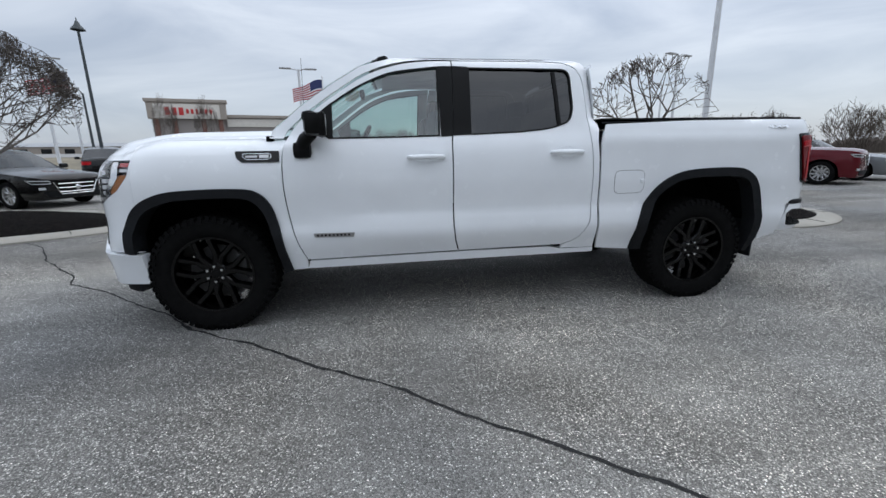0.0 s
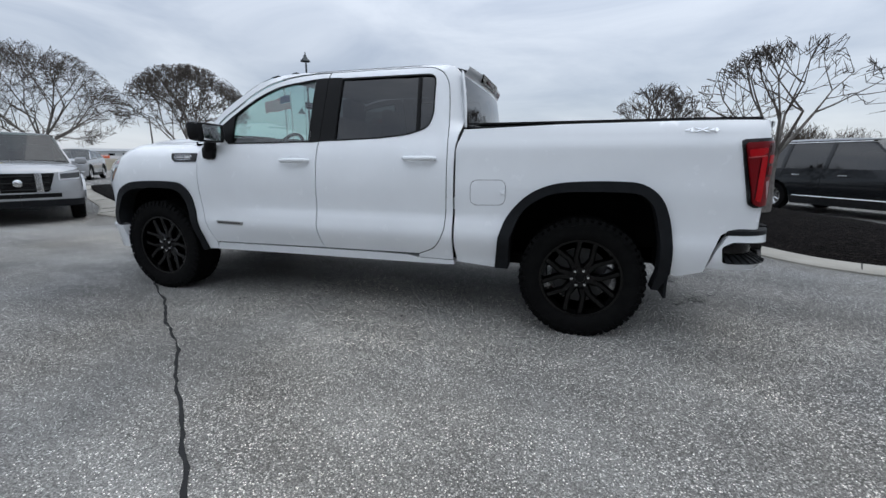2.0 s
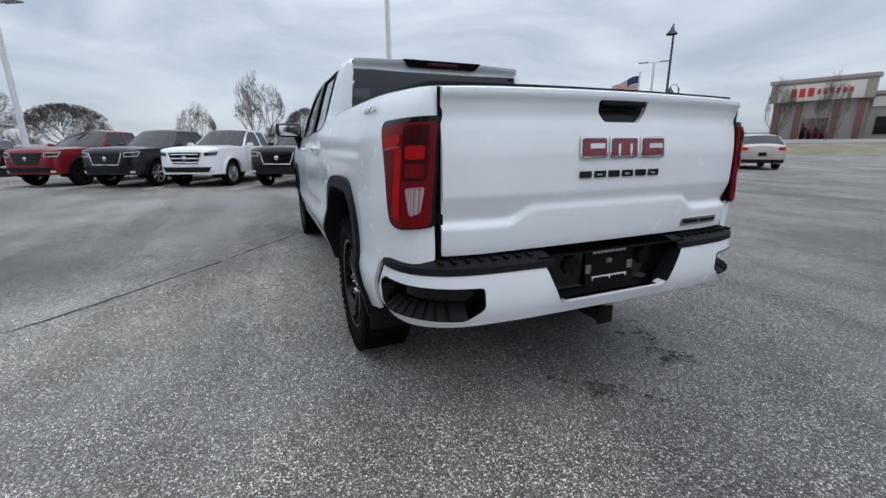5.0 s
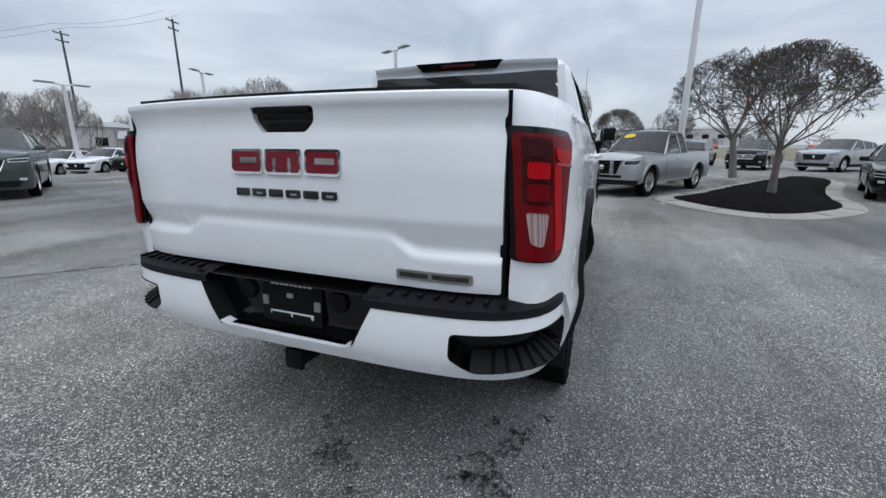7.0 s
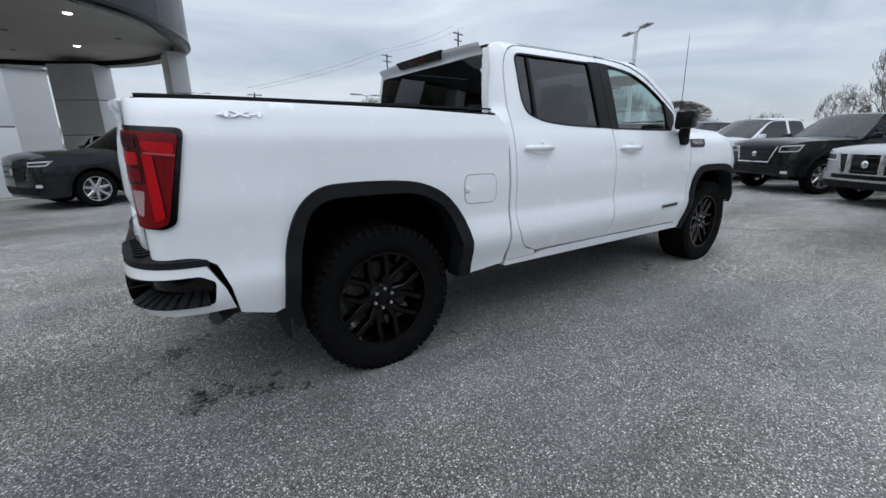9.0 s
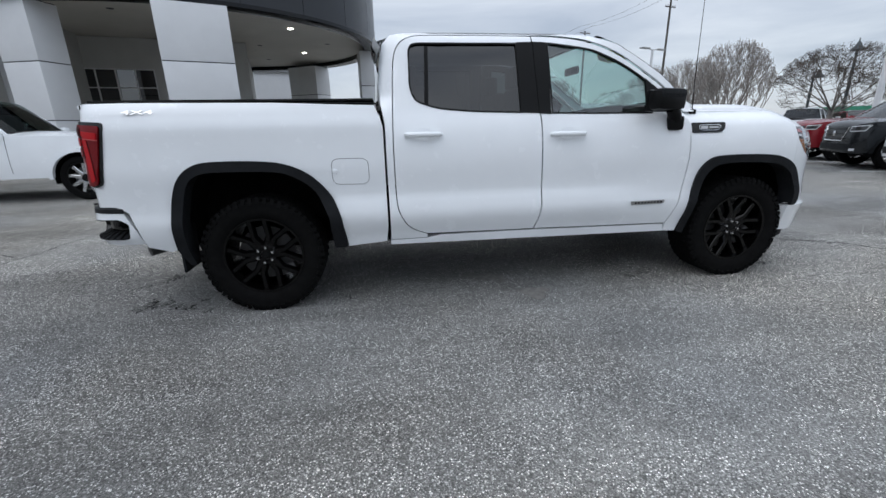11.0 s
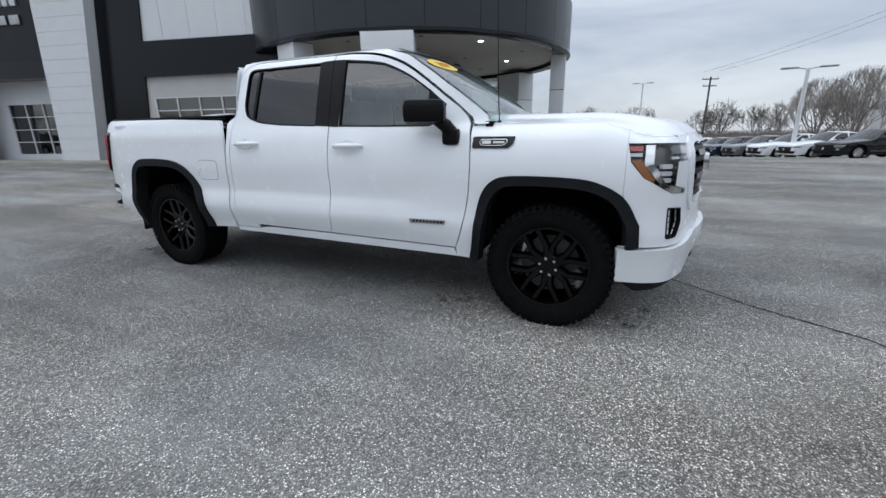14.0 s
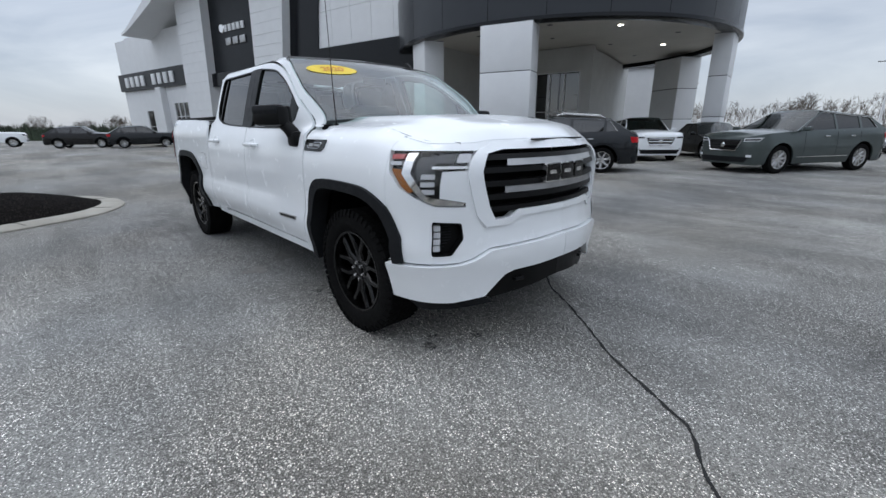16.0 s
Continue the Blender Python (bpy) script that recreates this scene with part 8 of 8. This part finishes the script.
# entrance wall below the canopy
ew = wall("wall_entrance", rect(-7.6, 0.3, 0, 5.3), -5.2, 0.3, "stucco", [rect(-3.6, -0.6, 0.1, 4.0), rect(-7.0, -4.6, 0.1, 4.1)])
glazing(-3.6, -0.6, 0.1, 4.0, 4, 5, -5.2, ew)
glazing(-7.0, -4.6, 0.1, 4.1, 3, 2, -5.2, ew)
part("return_wall", box(0.15, -2.6, 2.6, 0.3, 5.2, 5.3), M["stucco"], show)
part("rear_mass", join(box(17.0, -8.0, 4.6, 36.0, 13.6, 9.2), box(-3.7, -10.4, 2.6, 7.6, 9.0, 5.2)), M["stucco"], show)
part("sidewalk", box(17.5, 1.2, 0.07, 35.5, 2.2, 0.16, 0.02), M["concrete"], show, "raised concrete footway")

# the round canopy
CX, CY, CR = 9.3, -18.8, 8.35
can = thing("canopy", "round dark metal entrance canopy on wide white columns", "canopy", pose(CX, CY, 0), kind="structure")


def arc_panel(r0, r1, z0, z1, a0, a1, n=8):
    def q(a, r, z):
        return Vector((r * math.cos(a), r * math.sin(a), z))
    aa = steps(a0, a1, n)
    return join(sheet(lambda a, k: q(a, (r1, r1, r0, r0)[k], (z0, z1, z1, z0)[k]), aa, (0, 1, 2, 3)), sheet(lambda a, k: q(a, (r0, r1)[k], z0), aa, (0, 1)))


part("pad", lathe([(CR + 0.55, -0.05), (CR + 0.55, 0.010), (CR + 0.50, 0.016), (0.0, 0.018)], 72), M["concrete"], can, "pale concrete pad")
pm = mesh_of("panel", arc_panel(CR - 0.10, CR, 5.12, 7.25, 0.001, math.pi / 12 - 0.001, 5), M["drum_dark"])
core = part("fascia_core", arc_panel(CR - 0.25, CR - 0.05, 5.05, 7.2, 0, 2 * math.pi, 96), M["panel_black"], can)
for i in range(24):
    part("panel", pm, None, can, "", Matrix.Rotation(i * math.pi / 12, 4, "Z"))
part("lip", lathe([(CR - 0.55, 5.20), (CR - 0.55, 4.98), (CR - 0.10, 4.94), (CR + 0.05, 5.0), (CR + 0.04, 5.12)], 96), M["panel_black"], can, "gloss black lower edge")
part("crown_band", lathe([(CR - 0.3, 7.25), (CR - 0.15, 7.25), (CR - 0.15, 8.7), (0, 8.8)], 96), M["panel_white"], can, "white upper band")
part("soffit", lathe([(CR - 0.5, 5.20), (CR - 1.0, 5.32), (0.0, 5.34)], 96), M["soffit"], can, "cream canopy ceiling")
for a, rr_ in ((40, 6.0), (85, 5.6), (120, 5.8), (150, 5.6), (185, 6.0), (215, 5.4), (250, 5.8), (120, 3.0), (200, 2.8), (290, 3.0)):
    part("downlight", lathe([(0.0, -0.012), (0.09, -0.012), (0.12, 0.0)], 14, pose(rr_ * math.cos(radians(a)), rr_ * math.sin(radians(a)), 5.315)), M["lamp_on"] if a in (150, 215) else M["panel_dark"], can)
for a, rr_, off, tw, rd in ((73.5, 7.725, 0.375, 1.25, 0.95), (110.2, 7.9, 0.0, 2.0, 1.0), (187.0, 7.85, 0.0, 1.5, 0.7), (238.5, 7.75, 0.0, 2.1, 1.3), (300.0, 7.6, 0.0, 2.0, 1.3)):
    mm = Matrix.Rotation(radians(a), 4, "Z") @ Matrix.Translation((rr_, off, 0))
    col = part("column", box(0, 0, 2.5, rd - 0.03, tw - 0.03, 5.0), M["panel_dark"], can, "wide white panelled column", mm)
    for j in range(3):
        part("panel", box(0, 0, 0.02 + 1.66 * j + 0.82, rd, tw, 1.63, 0.006), M["panel_white"], col)

# ---- far buildings ----
def store(m):
    root = thing("drugstore", "single-storey brick store with tan parapet and red sign", "building", m, "", "structure")
    part("wall_front", shell(rect(0, 14, 0, 5.2), FL(0), [rect(5.0, 9.0, 0.1, 3.0)], 3, (0, -0.4, 0), True), M["brick"], root)
    part("parapet", box(7, 0.1, 6.1, 15.2, 1.2, 2.2, 0.05), M["tan_wall"], root)
    part("cornice", box(7, 0.1, 7.4, 15.8, 1.6, 0.45, 0.05), M["tan_wall"], root)
    part("mass", box(-4.5, -9, 2.7, 36, 17, 5.4), M["brick"], root)
    part("wing_band", box(-11.5, -0.42, 4.6, 22, 0.3, 1.1), M["sign_cream"], root)
    part("wing_cornice", box(-11.5, -0.4, 5.5, 22.4, 0.8, 0.4), M["tan_wall"], root)
    s_ = part("sign_board", box(7, 0.75, 6.0, 12.6, 0.12, 1.9, 0.03), M["sign_cream"], root)
    for i, (x, w_, h_) in enumerate(((2.6, 0.9, 1.0), (3.9, 0.9, 1.0), (5.2, 0.9, 1.0), (6.4, 0.5, 0.6), (7.3, 0.5, 0.6), (8.2, 0.5, 0.6), (9.1, 0.5, 0.6), (10.0, 0.5, 0.6), (10.9, 0.5, 0.6))):
        part("sign_bar", box(14 - x - 0.6, 0.84, 6.0, w_, 0.08, h_, 0.04), M["sign_red"], s_)
    for i in range(4):
        part("pane", shell(rect(5.0 + i, 6.0 + i, 0.1, 3.0), FL(-0.15), (), 3), M["shop_glass"], root)
        part("mullion", box(5.0 + i, -0.12, 1.55, 0.1, 0.1, 2.9), M["sign_red"], root)
    for x in (0.8, 4.2, 9.8, 13.2):
        part("pier", box(x, 0.12, 2.6, 0.9, 0.5, 5.2, 0.02), M["brick"], root)
    for i in range(5):
        part("wing_window", box(-2.5 - 4.0 * i, -0.46, 2.0, 2.4, 0.2, 1.9, 0.02), M["panel_black"], root)
    return root


rail = thing("guard_rail", "low dark timber guard rail on short posts", "guard rail", pose(-17.5, 17.32, lot_z(-17.5, 17.32), 0, 0, 19.3))
for z in (0.30, 0.50):
    part("board", box(-1.2, 0, z, 6.6, 0.07, 0.17, 0.012), M["pole_dark"], rail)
for x in (-4.4, -3.15, -1.9, -0.65, 0.65, 1.9):
    part("post", box(x, 0.085, 0.30, 0.10, 0.10, 0.62, 0.012), M["pole_white"], rail, "pale short post")
store(pose(-26.0, 71.4, 1.0, 0, 0, 195) @ Matrix.Diagonal((0.72, 1.0, 1.15, 1)))


def shed(m, l_, w_, h_, mat, label):
    root = thing("warehouse", label, "building", m, "far warehouses", "structure")
    part("wall", box(0, 0, h_ / 2, l_, w_, h_), M[mat], root)
    part("roof", shell([(-w_ / 2 - 0.3, h_), (w_ / 2 + 0.3, h_), (0, h_ + 0.9)], lambda u, v: (-l_ / 2 - 0.2, u, v), (), 3, (l_ + 0.4, 0, 0), True), M["steel"], root)
    for i in range(int(l_ / 4)):
        part("window", box(-l_ / 2 + 2 + 4 * i, w_ / 2, h_ * 0.55, 1.8, 0.12, 1.2, 0.02), M["panel_black"], root)
        part("window", box(-l_ / 2 + 2 + 4 * i, -w_ / 2, h_ * 0.55, 1.8, 0.12, 1.2, 0.02), M["panel_black"], root)
    return root


shed(pose(-33.0, -50.0, -0.85, 0, 0, -35), 9, 7, 2.8, "shed", "grey metal warehouse beyond the lot")
shed(pose(-36.0, -70.0, -0.85, 0, 0, 10), 9, 7, 4.6, "stucco", "pale block building with tanks beyond the lot")
shed(pose(-150.0, 108.0, 0.6, 0, 0, 40), 34, 12, 3.0, "shed", "long low grey building beyond the road")
shed(pose(-70.0, 110.0, 1.0, 0, 0, 20), 26, 12, 2.4, "tan_wall", "long low tan building beyond the road")
shed(pose(-150.0, 20.0, 1.5, 0, 0, 80), 40, 12, 5.0, "stucco", "long low pale building beyond the road")
shed(pose(13.5, -41.0, 0, 0, 0, 103), 18, 8, 5.6, "panel_white", "white two-level annexe behind the canopy")


def fuel_canopy(m):
    root = thing("fuel_canopy", "filling station canopy with a green band on white posts", "canopy", m, "", "structure")
    part("roof", box(0, 0, 4.75, 17.0, 8.0, 0.5, 0.05), M["panel_white"], root)
    for y in (-4.03, 4.03):
        part("band", box(0, y, 4.80, 17.1, 0.06, 0.72, 0.02), M["sign_green"], root, "green band")
    for x in (-8.53, 8.53):
        part("band", box(x, 0, 4.80, 0.06, 8.0, 0.72, 0.02), M["sign_green"], root, "green band")
    for x in (-5.5, 5.5):
        for y in (-2.0, 2.0):
            part("post", box(x, y, 2.25, 0.4, 0.4, 4.5, 0.02), M["panel_white"], root)
    part("kiosk", box(0, 9.5, 1.9, 12.0, 5.0, 3.8, 0.05), M["stucco"], root)
    for i in range(4):
        part("window", box(-4.2 + 2.8 * i, 6.96, 1.7, 2.0, 0.1, 1.9, 0.02), M["panel_black"], root)
    return root


fuel_canopy(pose(-65.2, -48.8, -1.9, 0, 0, -55) @ Matrix.Diagonal((0.62, 0.62, 0.9, 1)))
